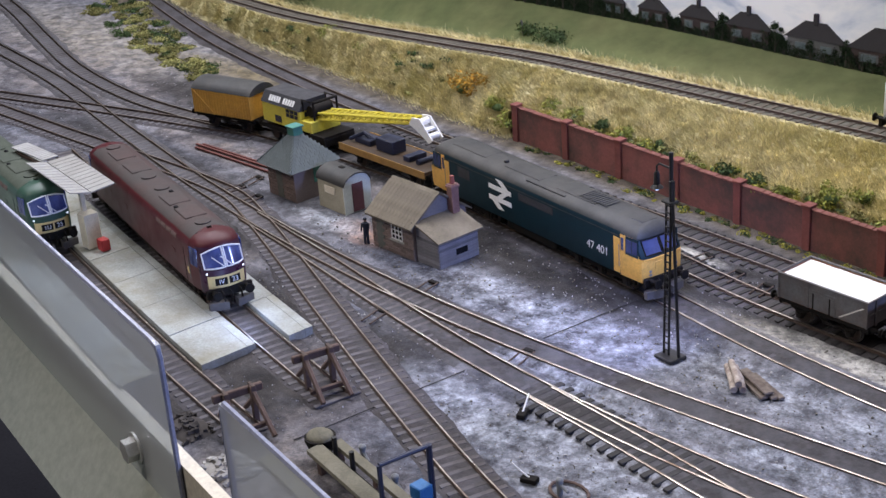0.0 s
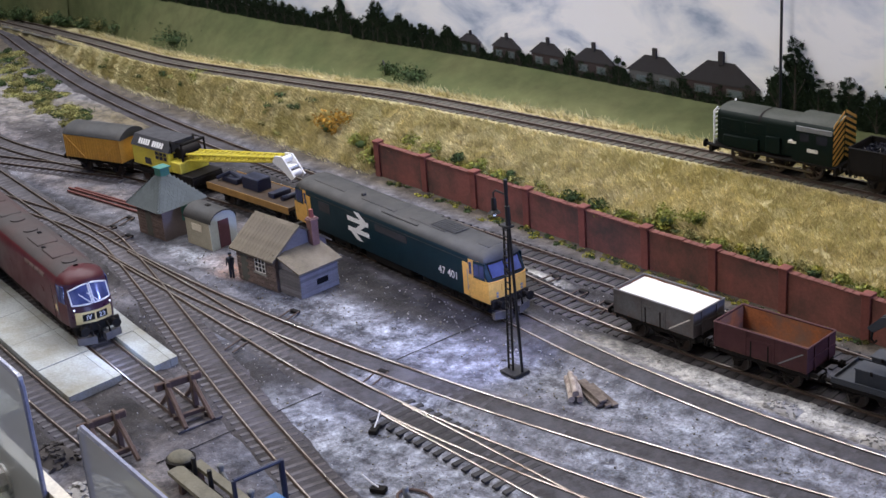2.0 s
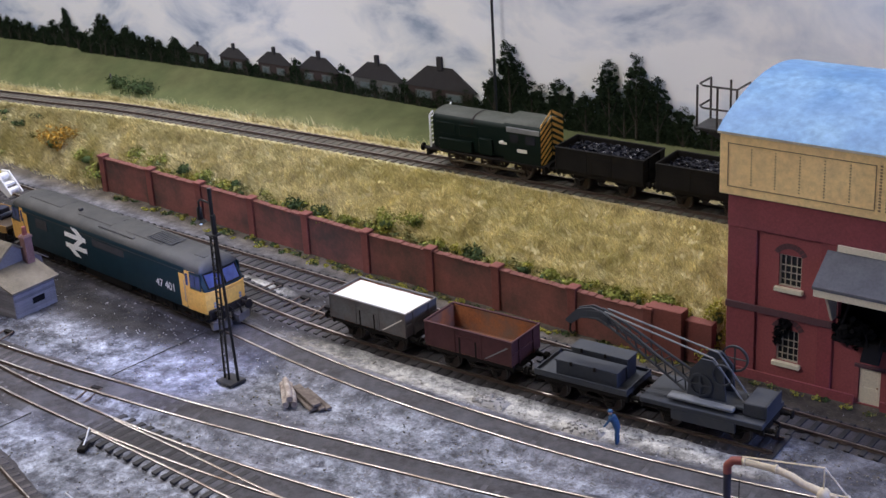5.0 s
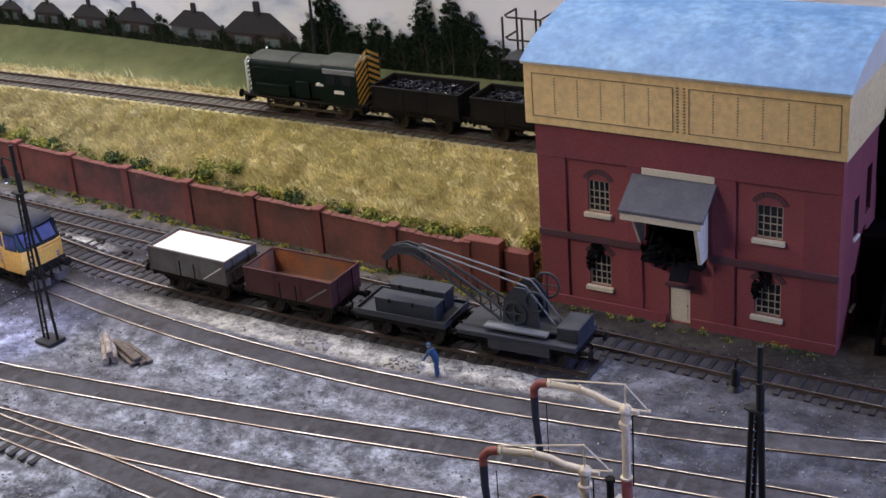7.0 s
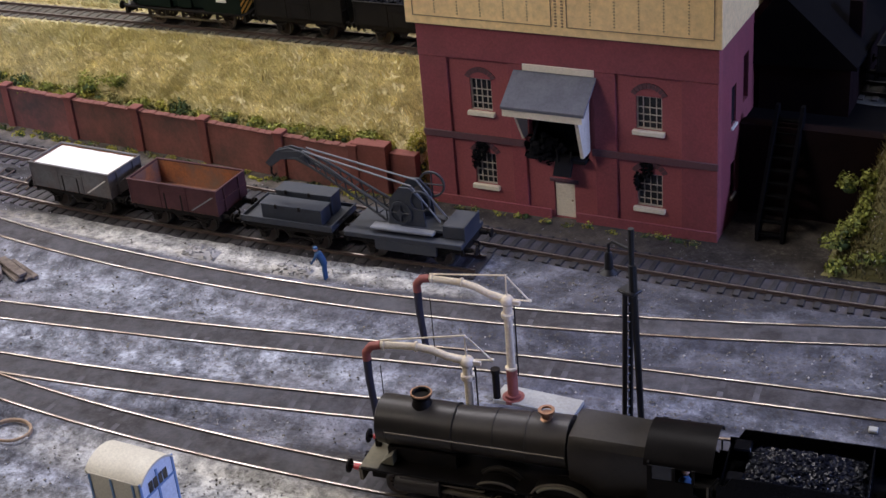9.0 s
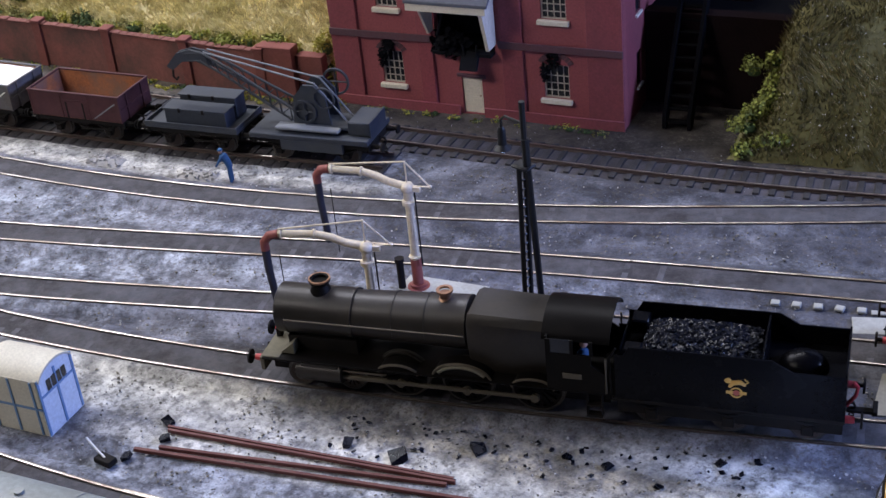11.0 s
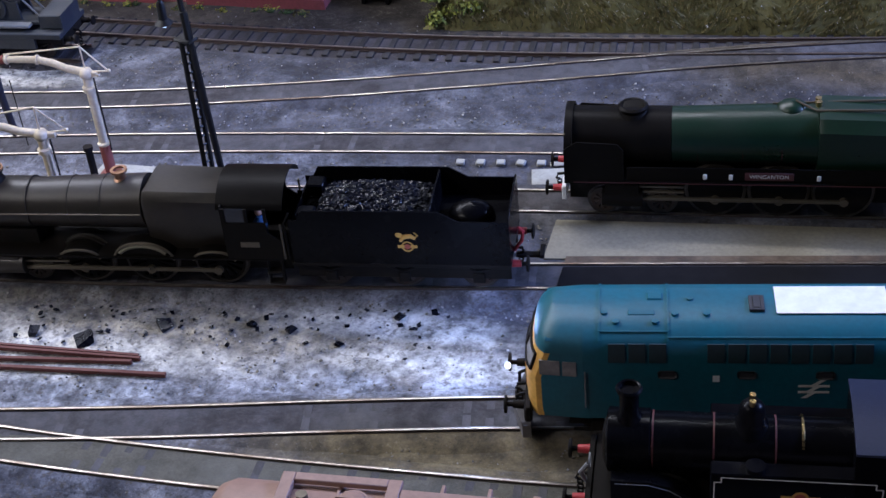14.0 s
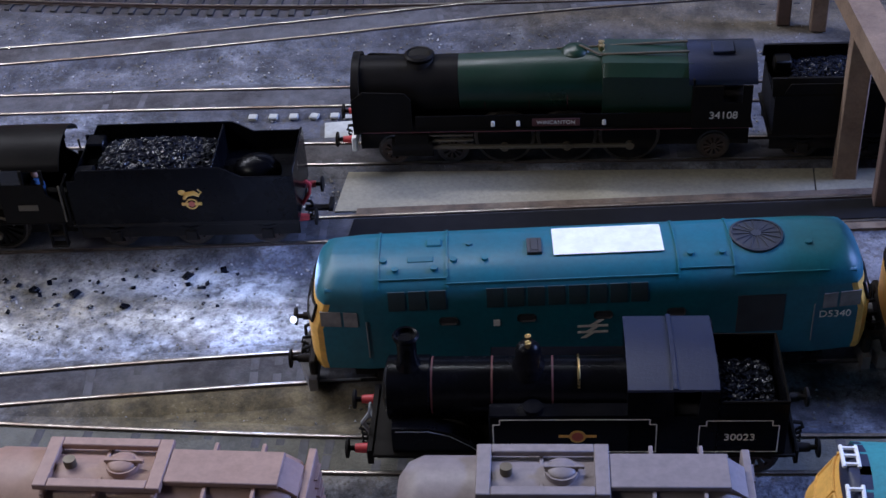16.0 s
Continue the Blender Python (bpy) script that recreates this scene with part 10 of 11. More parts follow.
for x in (-98.4, -94.0, -90.9):
    part("post", Shape().box(x - 0.14, x + 0.14, 29.82, 30.08, 0.4, 4.0, 0.02), "lamp_hut_cream", cy_, "cream canopy post")
part("store_box", Shape().box(-90.7, -89.9, 29.4, 30.3, 0.45, 2.5, 0.03), "lamp_hut_cream", cy_, "cream boxed end of the canopy")
part("red_bin", Shape().box(-89.65, -89.0, 29.8, 30.3, 0.45, 1.1, 0.03), "buffer_red", cy_)


def buffer_stop(line, x, dy):
    t = thing("buffer_stop", "old brown timber buffer stop at the track end", "buffer stop", group="buffer stops")
    for s in (-0.62, 0.62):
        sh = Shape().box(-0.14, 0.14, s - 0.12, s + 0.12, -0.2, 1.6, 0.02)
        sh.tube([(0, s, 1.35), (1.9, s * 1.1, 0.0)], 0.13, 6)
        sh.tube([(0, s, 1.0), (-1.2, s, 0.0)], 0.12, 6)
        part("strut", sh, "timber_brown", t)
    part("beam", Shape().box(-0.34, -0.1, -1.16, 1.16, 1.18, 1.55, 0.05), "timber_brown", t, "heavy cross beam")
    part("tie", Shape().box(0.9, 1.1, -0.9, 0.9, 0.1, 0.3, 0.02), "timber_brown", t)
    for s in (-0.62, 0.62):
        part("iron_strap", Shape().box(-0.37, -0.335, s - 0.07, s + 0.07, 1.12, 1.62, 0.01).box(-0.37, 0.16, s - 0.07, s + 0.07, 1.6, 1.64, 0.01), "rail_rust", t)
        for z_ in (1.28, 1.45):
            part("bolt", Shape().disc((-0.41, s, z_), "x", 0.05, 0.05, 6), "wheel_rust", t)
    y, z, h = on_line(line, x)
    t.matrix_basis = pose(x * S, (y + dy) * S, z * S, 0, 0, math.degrees(h) - 4)
    return t


buffer_stop("dock_north", -67.95, 0.0)
buffer_stop("dock_south", -67.55, 0.1)


# ---------------------------------------------------------------- masts, water cranes
def yard_mast(label, x, y, rz, height=9.0, edge_on=False):
    t = thing("yard_lamp_mast", label, "lamp mast", x, y, 0, rz, "yard lamp masts")
    part("base_plate", Shape().box(-0.55, 0.55, -0.5, 0.5, -0.02, 0.14, 0.03), "black_paint", t)
    hl = height * 0.765
    for q in (-0.16, 0.16):
        part("ladder_rail", Shape().tube([(-0.22, q, 0.1), (-0.05, q * 0.9, hl)] if edge_on else [(-0.22 + q, -0.05, 0.1), (-0.05 + q * 0.9, 0, hl)], 0.085 if edge_on else 0.06, 6), "black_paint", t)
    for k in range(22):
        z = 0.35 + (hl - 0.5) * k / 21
        x_ = -0.22 + 0.17 * z / hl
        part("rung", Shape().tube([(x_, -0.15, z), (x_, 0.15, z)] if edge_on else [(x_ - 0.15, -0.05, z), (x_ + 0.15, -0.05, z)], 0.04, 5), "black_paint", t)
    part("stay", Shape().tube([(0.42, 0.12, 0.1), (0.18, 0.02, hl)], 0.11 if edge_on else 0.075, 7), "black_paint", t)
    part("platform", Shape().box(-0.3, 0.36, -0.25, 0.25, hl, hl + 0.12, 0.04), "black_paint", t)
    part("pole", Shape().tube([(0.18, 0, hl), (0.15, 0, height * 0.87), (0.12, 0, height * 0.872), (0.12, 0, height)], [0.13, 0.13, 0.09, 0.1], 8), "black_paint", t)
    br = Shape().tube([(0.15, 0, height - 0.75), (-0.62, 0, height - 0.7), (-0.8, 0, height - 0.85), (-0.8, 0, height - 1.15)], 0.05, 6)
    part("bracket", br, "black_paint", t)
    lm = part("lamp_head", Shape().tube([(-0.8, 0, height - 1.1), (-0.8, 0, height - 1.2), (-0.8, 0, height - 1.7), (-0.8, 0, height - 1.85)], [0.08, 0.13, 0.15, 0.3], 14), "black_paint", t, "hanging lamp shade")
    part("bulb", Shape().ball((-0.8, 0, height - 1.9), 0.09, 0.09, 0.11, 10, 8), "blue_lamp", lm, "lit bluish-white bulb")
    return t


yard_mast("tall black lattice lamp mast on a square base", -58.15, 42.15, -6, 9.95)
yard_mast("tall black lattice lamp mast between the shed tracks", -22.2, 37.85, -20, 9.7, True)


def water_crane(label, x, y, rz, top):
    t = thing("water_crane", label, "water crane", x, y, 0, rz, "water cranes")
    part("base", Shape().disc((0, 0, 0), "z", 0.42, 0.16, 18).disc((0, 0, 0.16), "z", 0.3, 0.12, 16), "pipe_red", t)
    part("column_foot", Shape().tube([(0, 0, 0.2), (0, 0, 1.35)], 0.2, 16), "pipe_red", t, "red-brown lower column")
    part("column", Shape().tube([(0, 0, 1.35), (0, 0, 1.45), (0, 0, 1.5), (0, 0, top - 0.6), (0, 0, top - 0.55), (0, 0, top - 0.4), (0, 0, top - 0.35), (0, 0, top)], [0.19, 0.24, 0.16, 0.155, 0.25, 0.25, 0.17, 0.17], 16), "crane_cream", t, "cream upper column")
    part("swivel_head", Shape().ball((0, 0, top + 0.12), 0.25, 0.25, 0.23, 14, 8).box(0.1, 0.5, -0.09, 0.09, top, top + 0.2, 0.03), "crane_cream", t)
    arm = Shape().tube([(0, 0, top + 0.15), (-0.7, 0, top + 0.3), (-1.15, 0, top + 0.5), (-1.7, 0, top + 0.62), (-3.0, 0, top + 0.62)], [0.15, 0.135, 0.135, 0.13, 0.12], 12)
    for fx in (-1.75, -2.9):
        arm.ring((fx, 0, top + 0.62), "x", 0.18, 0.06, 0.07, 14)
    part("arm", arm, "crane_cream", t, "cream swan-neck arm")
    part("elbow", Shape().tube([(-2.95, 0, top + 0.62), (-3.3, 0, top + 0.55), (-3.5, 0, top + 0.3), (-3.5, 0, top)], 0.155, 12), "pipe_red", t, "red outlet elbow")
    part("hose", Shape().tube([(-3.5, 0, top + 0.02), (-3.5, 0, top - 0.8), (-3.46, 0.03, top - 1.6), (-3.4, 0.06, top - 2.5)], [0.15, 0.14, 0.13, 0.13], 12), "canvas_hose", t, "dark canvas hose")
    tr_ = Shape().tube([(-2.95, 0, top + 0.8), (0.0, 0, top + 1.15)], 0.03, 6).tube([(0, 0, top + 0.3), (0, 0, top + 1.18)], 0.03, 6).tube([(0, 0, top + 1.15), (0.85, 0, top + 0.25)], 0.03, 6).tube([(0.3, 0, top + 0.2), (0.9, 0, top + 0.22)], 0.03, 6).ball((0.88, 0, top + 0.24), 0.07, 0.07, 0.07, 8, 6)
    part("tie_rod", tr_, "crane_cream", t, "thin tie rods and balance lever")
    part("valve_rod", Shape().tube([(0.3, -0.12, top), (0.3, -0.12, 1.2)], 0.03, 6), "frame_black", t)
    part("chain", Shape().tube([(-3.1, 0.15, top - 0.3), (-3.1, 0.15, top - 3.0)], 0.02, 5), "frame_black", t)
    return t


water_crane("cream and red water crane between the running lines", -27.95, 40.95, 4, 4.15)
water_crane("cream and red water crane beside the shed road", -27.75, 37.15, 14, 3.95)
wb = part("water_crane_slab", Shape().box(-28.6, -25.4, 40.55, 41.6, -0.05, 0.14, 0.02), "concrete", None, "small concrete slab under the water crane")
tagged(wb, category="slab")
stv = part("stove_pipe", Shape().tube([(-28.5, 40.7, 0.1), (-28.5, 40.7, 1.3)], 0.14, 10).tube([(-28.5, 40.7, 1.25), (-28.5, 40.7, 1.4)], 0.18, 10), "frame_black", None, "short black stand pipe on the slab")
tagged(stv, category="pipe")

# ---------------------------------------------------------------- engine shed frame and pit at the right
mat("shed_timber", (0.19, 0.125, 0.08), 0.75, 0, (0.10, 0.065, 0.045), 0.8, 0.7, 9, 0.35, (0.30, 0.22, 0.15), 0.4, 0.5)
es = thing("engine_shed", "rough timber posts and beams of the engine shed", "shed")
part("post", Shape().box(4.2, 4.9, 40.9, 41.55, 0, 5.6, 0.04), "shed_timber", es)
part("post", Shape().box(4.0, 4.6, 50.7, 51.3, 0, 6.0, 0.04), "shed_timber", es)
part("post", Shape().box(5.3, 5.9, 39.5, 40.1, 0, 5.6, 0.04), "timber_brown", es)
part("post", Shape().box(2.8, 3.3, 51.1, 51.6, 0, 6.0, 0.04), "timber_brown", es)
part("beam", Shape().prism([(1.9, 53.5), (2.8, 53.5), (6.68, 30), (5.78, 30)], "z", 5.602, 6.3), "shed_timber", es, "long timber roof beam")
br = Shape()
br.prism([(41.5, 4.3), (43.2, 5.6), (42.7, 5.6), (41.5, 4.7)], "x", 4.4, 4.7)
part("brace", br, "shed_timber", es)
mat("apron_tan", (0.26, 0.235, 0.165), 0.8, 0, (0.18, 0.16, 0.115), 0.6, 0.4, 7, 0.15, (0.18, 0.16, 0.12), 0.4, 0.3)
sl_ = thing("shed_apron", "pale concrete apron slab between the shed roads", "slab")
part("slab", Shape().prism([(-11.3, 37.95), (3.6, 39.95), (3.6, 41.45), (-11.3, 40.15)], "z", -0.1, 0.16), "apron_tan", sl_)
part("slab", Shape().prism([(3.65, 39.95), (10, 40.6), (10, 42.0), (3.65, 41.46)], "z", -0.1, 0.16), "apron_tan", sl_)
mat("pit_timber", (0.10, 0.062, 0.036), 0.8, 0, (0.045, 0.034, 0.026), 0.9, 1.6, 10, 0.4, (0.25, 0.20, 0.14), 0.4, 0.9)
pit = thing("inspection_pit", "brick-edged inspection pit between the rails, its shaded depth painted black", "pit")
# Flat black strips paint the shade of a sunken pit.
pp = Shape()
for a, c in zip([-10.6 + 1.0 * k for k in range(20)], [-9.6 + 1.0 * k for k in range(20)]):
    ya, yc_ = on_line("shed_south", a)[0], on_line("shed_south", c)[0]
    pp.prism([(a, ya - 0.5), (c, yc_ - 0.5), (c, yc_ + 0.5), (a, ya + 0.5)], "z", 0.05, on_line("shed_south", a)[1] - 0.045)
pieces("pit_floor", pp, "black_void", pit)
ed = Shape()
for o0, o1 in ((0.72, 1.05), (-1.05, -0.72)):
    ya, yc_ = on_line("shed_south", -10.6)[0], on_line("shed_south", 9)[0]
    ed.prism([(-10.6, ya + o0), (9, yc_ + o0), (9, yc_ + o1), (-10.6, ya + o1)], "z", -0.05, 0.17)
part("pit_edge", ed, "pit_timber", pit, "worn timber pit edging")
for k in range(5):
    x = -15.4 + 0.72 * k
    o = part("chair_block", Shape().box(-0.16, 0.16, -0.15, 0.15, 0, 0.12, 0.03), "concrete", None, "loose pale concrete block beside the rail")
    tagged(o, category="block", group="blocks by the rail")
    place(o, x, on_line("gold", x)[0] - 1.15, 0.0, rnd.uniform(-8, 8))
for x, y in ((-12.0, 42.9), (-11.6, 44.2)):
    o = part("white_sheet", Shape().box(-0.7, 0.7, -0.5, 0.5, 0, 0.06, 0.02), "concrete", None, "pale board lying on the ground")
    tagged(o, category="board", group="boards on the ground")
    place(o, x, y, 0.0, 12)

# ---------------------------------------------------------------- yard clutter
def rod_pile(label, pts):
    t = thing("steel_bars", label, "steel bars")
    for a, c, r in pts:
        d = Vector((c[0] - a[0], c[1] - a[1], 0)).normalized()
        nrm = Vector((-d.y, d.x, 0)) * r
        A, C = Vector((*a, 0.0)), Vector((*c, 0.0))
        sh = Shape().add([A - nrm, C - nrm, C + nrm, A + nrm, A - nrm + Vector((0, 0, 0.12)), C - nrm + Vector((0, 0, 0.12)), C + nrm + Vector((0, 0, 0.12)), A + nrm + Vector((0, 0, 0.12))], [(3, 2, 1, 0), (4, 5, 6, 7), (0, 1, 5, 4), (1, 2, 6, 5), (2, 3, 7, 6), (3, 0, 4, 7)])
        part("bar", sh, "rust_rod", t)
    return t


rod_pile("long rusty red steel rails lying on the ash", [((-32.5, 31.02), (-22.5, 31.42), 0.045), ((-32.4, 30.86), (-22.4, 31.3), 0.045), ((-32.95, 29.7), (-21.3, 30.72), 0.06), ((-32.2, 30.02), (-22.6, 31.12), 0.055)])
rod_pile("rusty red rails stacked beside the yard track", [((-102.0, 43.7), (-91.3, 44.5), 0.075), ((-101.5, 43.3), (-91.0, 44.0), 0.075), ((-101.6, 44.0), (-91.2, 44.8), 0.075)])
lp = thing("timber_pile", "pile of old logs and split sleepers on the ash", "timber pile", -53.9, 42.4, 0)
mat("birch_bark", (0.46, 0.40, 0.35), 0.85, 0, (0.13, 0.09, 0.075), 0.95, 1.6, 7, 0.4)
for x0, y0, x1, y1, z in ((-1.7, 0.62, -0.1, -0.88, 0.16), (-1.38, 0.80, 0.2, -0.64, 0.16), (-1.5, 0.66, 0.02, -0.72, 0.42)):
    part("log", Shape().tube([(x0, y0, z), ((x0 + x1) / 2 + 0.04, (y0 + y1) / 2, z + 0.03), (x1, y1, z)], [0.15, 0.17, 0.16], 10), "birch_bark", lp)
for x0, y0, x1, y1, z, w in ((-0.95, 0.58, 1.2, -0.42, 0.0, 0.2), (-0.75, 0.82, 1.55, -0.14, 0.0, 0.2), (-0.85, 0.68, 1.3, -0.26, 0.2, 0.22), (-0.5, 0.95, 1.75, 0.04, 0.0, 0.15)):
    m = Matrix.Translation(((x0 + x1) / 2, (y0 + y1) / 2, z)) @ Matrix.Rotation(math.atan2(y1 - y0, x1 - x0), 4, "Z")
    l = math.hypot(x1 - x0, y1 - y0)
    part("timber", Shape().box(-l / 2, l / 2, -w, w, 0, 0.13, 0.03, 0, m), "timber_old", lp)
lumps = Shape()
for _ in range(85):
    x = rnd.uniform(-27, -13)
    y = on_line("shed_south", x)[0] - 1.6 - abs(rnd.gauss(0, 0.9))
    rock(lumps, (x, y, 0.03), rnd.uniform(0.04, 0.10) * (2.0 if rnd.random() < 0.08 else 1), 0.4)
for x, y, s in ((-24.6, 31.95, 0.36), (-32.7, 31.25, 0.22), (-32.3, 30.5, 0.22), (-33.0, 29.3, 0.22), (-26.4, 32.0, 0.22), (-22.3, 33.0, 0.3)):
    rock(lumps, (x, y, 0.06), s, 0.45)
tagged(part("spilt_coal", lumps, "coal", None, "black coal lumps spilt beside the engine", False), category="coal", kind="stuff")
gr = Shape()
for _ in range(6000):
    x, y = rnd.uniform(-125, 4), rnd.uniform(26, 54)
    s = rnd.uniform(0.015, 0.045)
    gr.add([(x - s, y - s * 0.6, -0.03), (x + s, y - s * 0.5, -0.03), (x + s * 0.4, y + s, -0.03), (x, y, s * 0.7)], [(0, 1, 3), (1, 2, 3), (2, 0, 3)])
mat("chipping", (0.34, 0.34, 0.36), 0.85, 0, (0.10, 0.10, 0.11), 0.5, 3, 9, 0, island=0.7)
tagged(part("chippings", gr, "chipping", None, "loose stone chippings scattered over the yard", False), category="stones", kind="stuff")
for x, y, z0 in ((-41.2, 46.75, 0.12), (-46.2, 46.9, 0.1)):
    t = thing("rubble_heap", "low heap of grey clinker and ash", "rubble", x, y, 0)
    heap(t, -0.9, 0.9, -0.45, 0.45, 0.0, 0.22, 60, "pale_rubble", "pale clinker lumps", 0.06)


def figurine(label, x, y, rz, coat, stoop=0.0):
    sh = Shape()
    for s in (-0.1, 0.1):
        sh.tube([(0, s, 0.0), (0.02, s, 0.45), (0, s * 0.8, 0.85)], [0.08, 0.09, 0.11], 8)
    sh.tube([(0, 0, 0.8), (0.1 * stoop, 0, 1.1), (0.35 * stoop, 0, 1.42), (0.4 * stoop, 0, 1.5)], [0.17, 0.19, 0.21, 0.08], 10)
    for s in (-0.22, 0.22):
        sh.tube([(0.33 * stoop, s, 1.4), (0.1 + 0.45 * stoop, s * 1.1, 1.1), (0.2 + 0.5 * stoop, s, 0.9)], [0.07, 0.06, 0.05], 7)
    sh.ball((0.45 * stoop, 0, 1.62), 0.11, 0.11, 0.13, 10, 8, 1)
    sh.tube([(0.45 * stoop, 0, 1.68), (0.45 * stoop, 0, 1.76)], [0.14, 0.10], 10)
    ob = part("figurine", sh, [coat, "skin_paint"], None, label)
    tagged(ob, category="figurine")
    place(ob, x, y, 0.0, rz)
    ob.matrix_basis = ob.matrix_basis @ Matrix.Diagonal((0.88, 0.88, 0.88, 1))


figurine("tiny painted railwayman figurine in dark clothes", -79.35, 41.0, -60, "coat_dark")
figurine("tiny painted workman figurine in blue overalls", -39.4, 46.65, 190, "coat_blue", 0.8)


def point_lever(x, y, rz):
    t = thing("point_lever", "white-handled point lever on a black box", "point lever", x, y, 0, rz, "point levers")
    part("box", Shape().box(-0.35, 0.35, -0.2, 0.2, 0, 0.22, 0.03), "frame_black", t)
    part("lever", Shape().tube([(0, 0, 0.2), (-0.35, 0.03, 0.36), (-0.8, 0.06, 0.66)], 0.04, 6), "white_paint", t)


point_lever(-55.4, 30.7, 20)
point_lever(-59.3, 34.0, -60)
point_lever(-33.5, 28.9, -12)
hs_ = thing("water_hose", "coiled brown hose with a silver standpipe", "hose", -53.7, 31.2, 0)
part("coil", Shape().tube([(0.9 * math.cos(a), 0.6 * math.sin(a), 0.06) for a in [0.3 + 0.4 * k for k in range(15)]], 0.07, 7), "timber_brown", hs_)
part("standpipe", Shape().tube([(-0.2, -0.3, 0), (-0.2, -0.3, 0.6)], 0.13, 10).ball((-0.2, -0.3, 0.65), 0.16, 0.16, 0.12, 10, 6).tube([(-0.3, -0.3, 0.5), (0.3, -0.35, 0.35)], 0.07, 7), "panel_grey", hs_)
ch_ = thing("water_hose", "coiled pale hose lying on the ash", "hose", -44.9, 32.6, 0)
part("coil", Shape().tube([(0.8 * math.cos(a), 0.65 * math.sin(a), 0.05 + 0.01 * a) for a in [0.4 * k for k in range(24)]], 0.06, 7), "timber_pale", ch_)
# point motors and rodding at the throat
for x, y in ((-72.5, 40.1), (-71.8, 36.2), (-92.5, 41.3), (-94.2, 38.2), (-63.3, 38.2), (-90.2, 41.0), (-61.5, 51.3), (-64.0, 51.9), (-59.5, 51.0), (-93.0, 42.9)):
    t = thing("point_motor", "rusty black point motor box beside the rails", "point motor", x, y, 0, rnd.uniform(-20, 10), "point motors")
    part("box", Shape().box(-0.3, 0.3, -0.14, 0.14, 0, 0.14, 0.03), "frame_black", t)
    part("rod", Shape().tube([(0.3, 0, 0.1), (0.5, -1.4, 0.08)], 0.05, 5).tube([(-0.3, 0, 0.1), (-0.1, -1.4, 0.08)], 0.05, 5), "rail_rust", t)

for x, y, n_ in ((-65.2, 22.9, 90), (-69.3, 23.4, 60)):
    t = thing("rubble_heap", "broken pale stone and dark earth at the board edge", "rubble", x, y, 0)
    heap(t, -1.1, 1.3, -0.9, 0.9, -0.05, 0.35, n_, "pale_rubble" if n_ > 70 else "grimy_stone", "broken stone lumps", 0.12)
# ---------------------------------------------------------------- front edge: timber stage, screens and fascia
stg = thing("coal_stage", "dark timber staging with two walkways and a rail frame", "stage")
mat("bin_blue", (0.03, 0.16, 0.40), 0.5, 0, (0.02, 0.11, 0.3), 0.5, 1.0)
mat("stage_board", (0.155, 0.145, 0.105), 0.85, 0, (0.09, 0.085, 0.062), 0.7, 0.8, 9, 0.3, (0.23, 0.21, 0.15), 0.4, 0.5)


def staging(x0, x1, y0, wide, z0, z1, name, material, label=""):
    """A beam of the staging, running towards the board's front edge."""
    run = -0.13 * (x1 - x0)
    part(name, Shape().prism([(x0, y0), (x1, y0 + run), (x1, y0 + run + wide), (x0, y0 + wide)], "z", z0, z1), material, stg, label)


staging(-62.5, -47.5, 25.05, 0.72, 0.8, 1.0, "walkway", "stage_board", "olive-brown plank walkway")
staging(-62.2, -47.5, 26.15, 0.42, 0.8, 1.0, "walkway", "stage_board", "olive-brown plank walkway")
staging(-62.6, -47.5, 25.85, 0.2, 0.55, 0.7, "gutter", "frame_black", "dark slot between the walkways")
staging(-64.6, -47.5, 24.0, 1.0, -0.05, 0.14, "pit_floor", "stage_board", "dirty olive floor beside the staging")
for x in (-62.0, -59.0, -56.0, -53.0, -50.0):
    for y in (25.35, 26.3):
        part("leg", Shape().box(x - 0.12, x + 0.12, y - 0.13 * (x + 62) - 0.12, y - 0.13 * (x + 62) + 0.12, -0.1, 0.8), "timber_brown", stg)
for x in (-61.7, -60.3):
    part("rail_post", Shape().tube([(x, 25.95 - 0.13 * (x + 62), 0.6), (x, 25.95 - 0.13 * (x + 62), 1.55)], 0.11, 8), "black_paint", stg)
dome_ = Shape().ball((-62.95, 26.05, 1.02), 0.62, 0.55, 0.26, 18, 5, 0, 0.0)
part("round_cap", dome_, "stage_board", stg, "domed round cap over the pivot")
part("cap_rim", Shape().tube([(-62.95, 26.05, 0.3), (-62.95, 26.05, 0.9), (-62.95, 26.05, 1.03)], [0.45, 0.66, 0.66], 20), "frame_black", stg)
for x, y in ((-61.0, 26.75), (-58.3, 26.3)):
    part("water_valve", Shape().tube([(x, y, 0), (x, y, 0.95)], 0.12, 8).ball((x, y, 1.0), 0.17, 0.17, 0.14, 10, 6).tube([(x + 0.05, y, 0.75), (x + 0.5, y - 0.1, 0.55)], 0.08, 7), "panel_grey", stg, "grey water valve beside the walkway")
part("rail_frame", Shape().tube([(-57.45, 25.0, 2.5), (-57.1, 27.15, 2.55)], 0.1, 8).tube([(-57.1, 27.15, 2.6), (-57.15, 27.2, 0)], 0.13, 8).tube([(-57.45, 25.0, 2.5), (-57.45, 25.0, 0.95)], 0.1, 8), "navy", stg, "dark blue square rail frame")
part("blue_bin", Shape().box(-57.6, -56.9, 26.4, 27.05, 0, 0.95, 0.05), "bin_blue", stg, "bright blue bin")


mat("acrylic_edge", (0.30, 0.32, 0.42), 0.25, 0, (0.22, 0.24, 0.34), 0.5, 0.4, 6, 0.05)


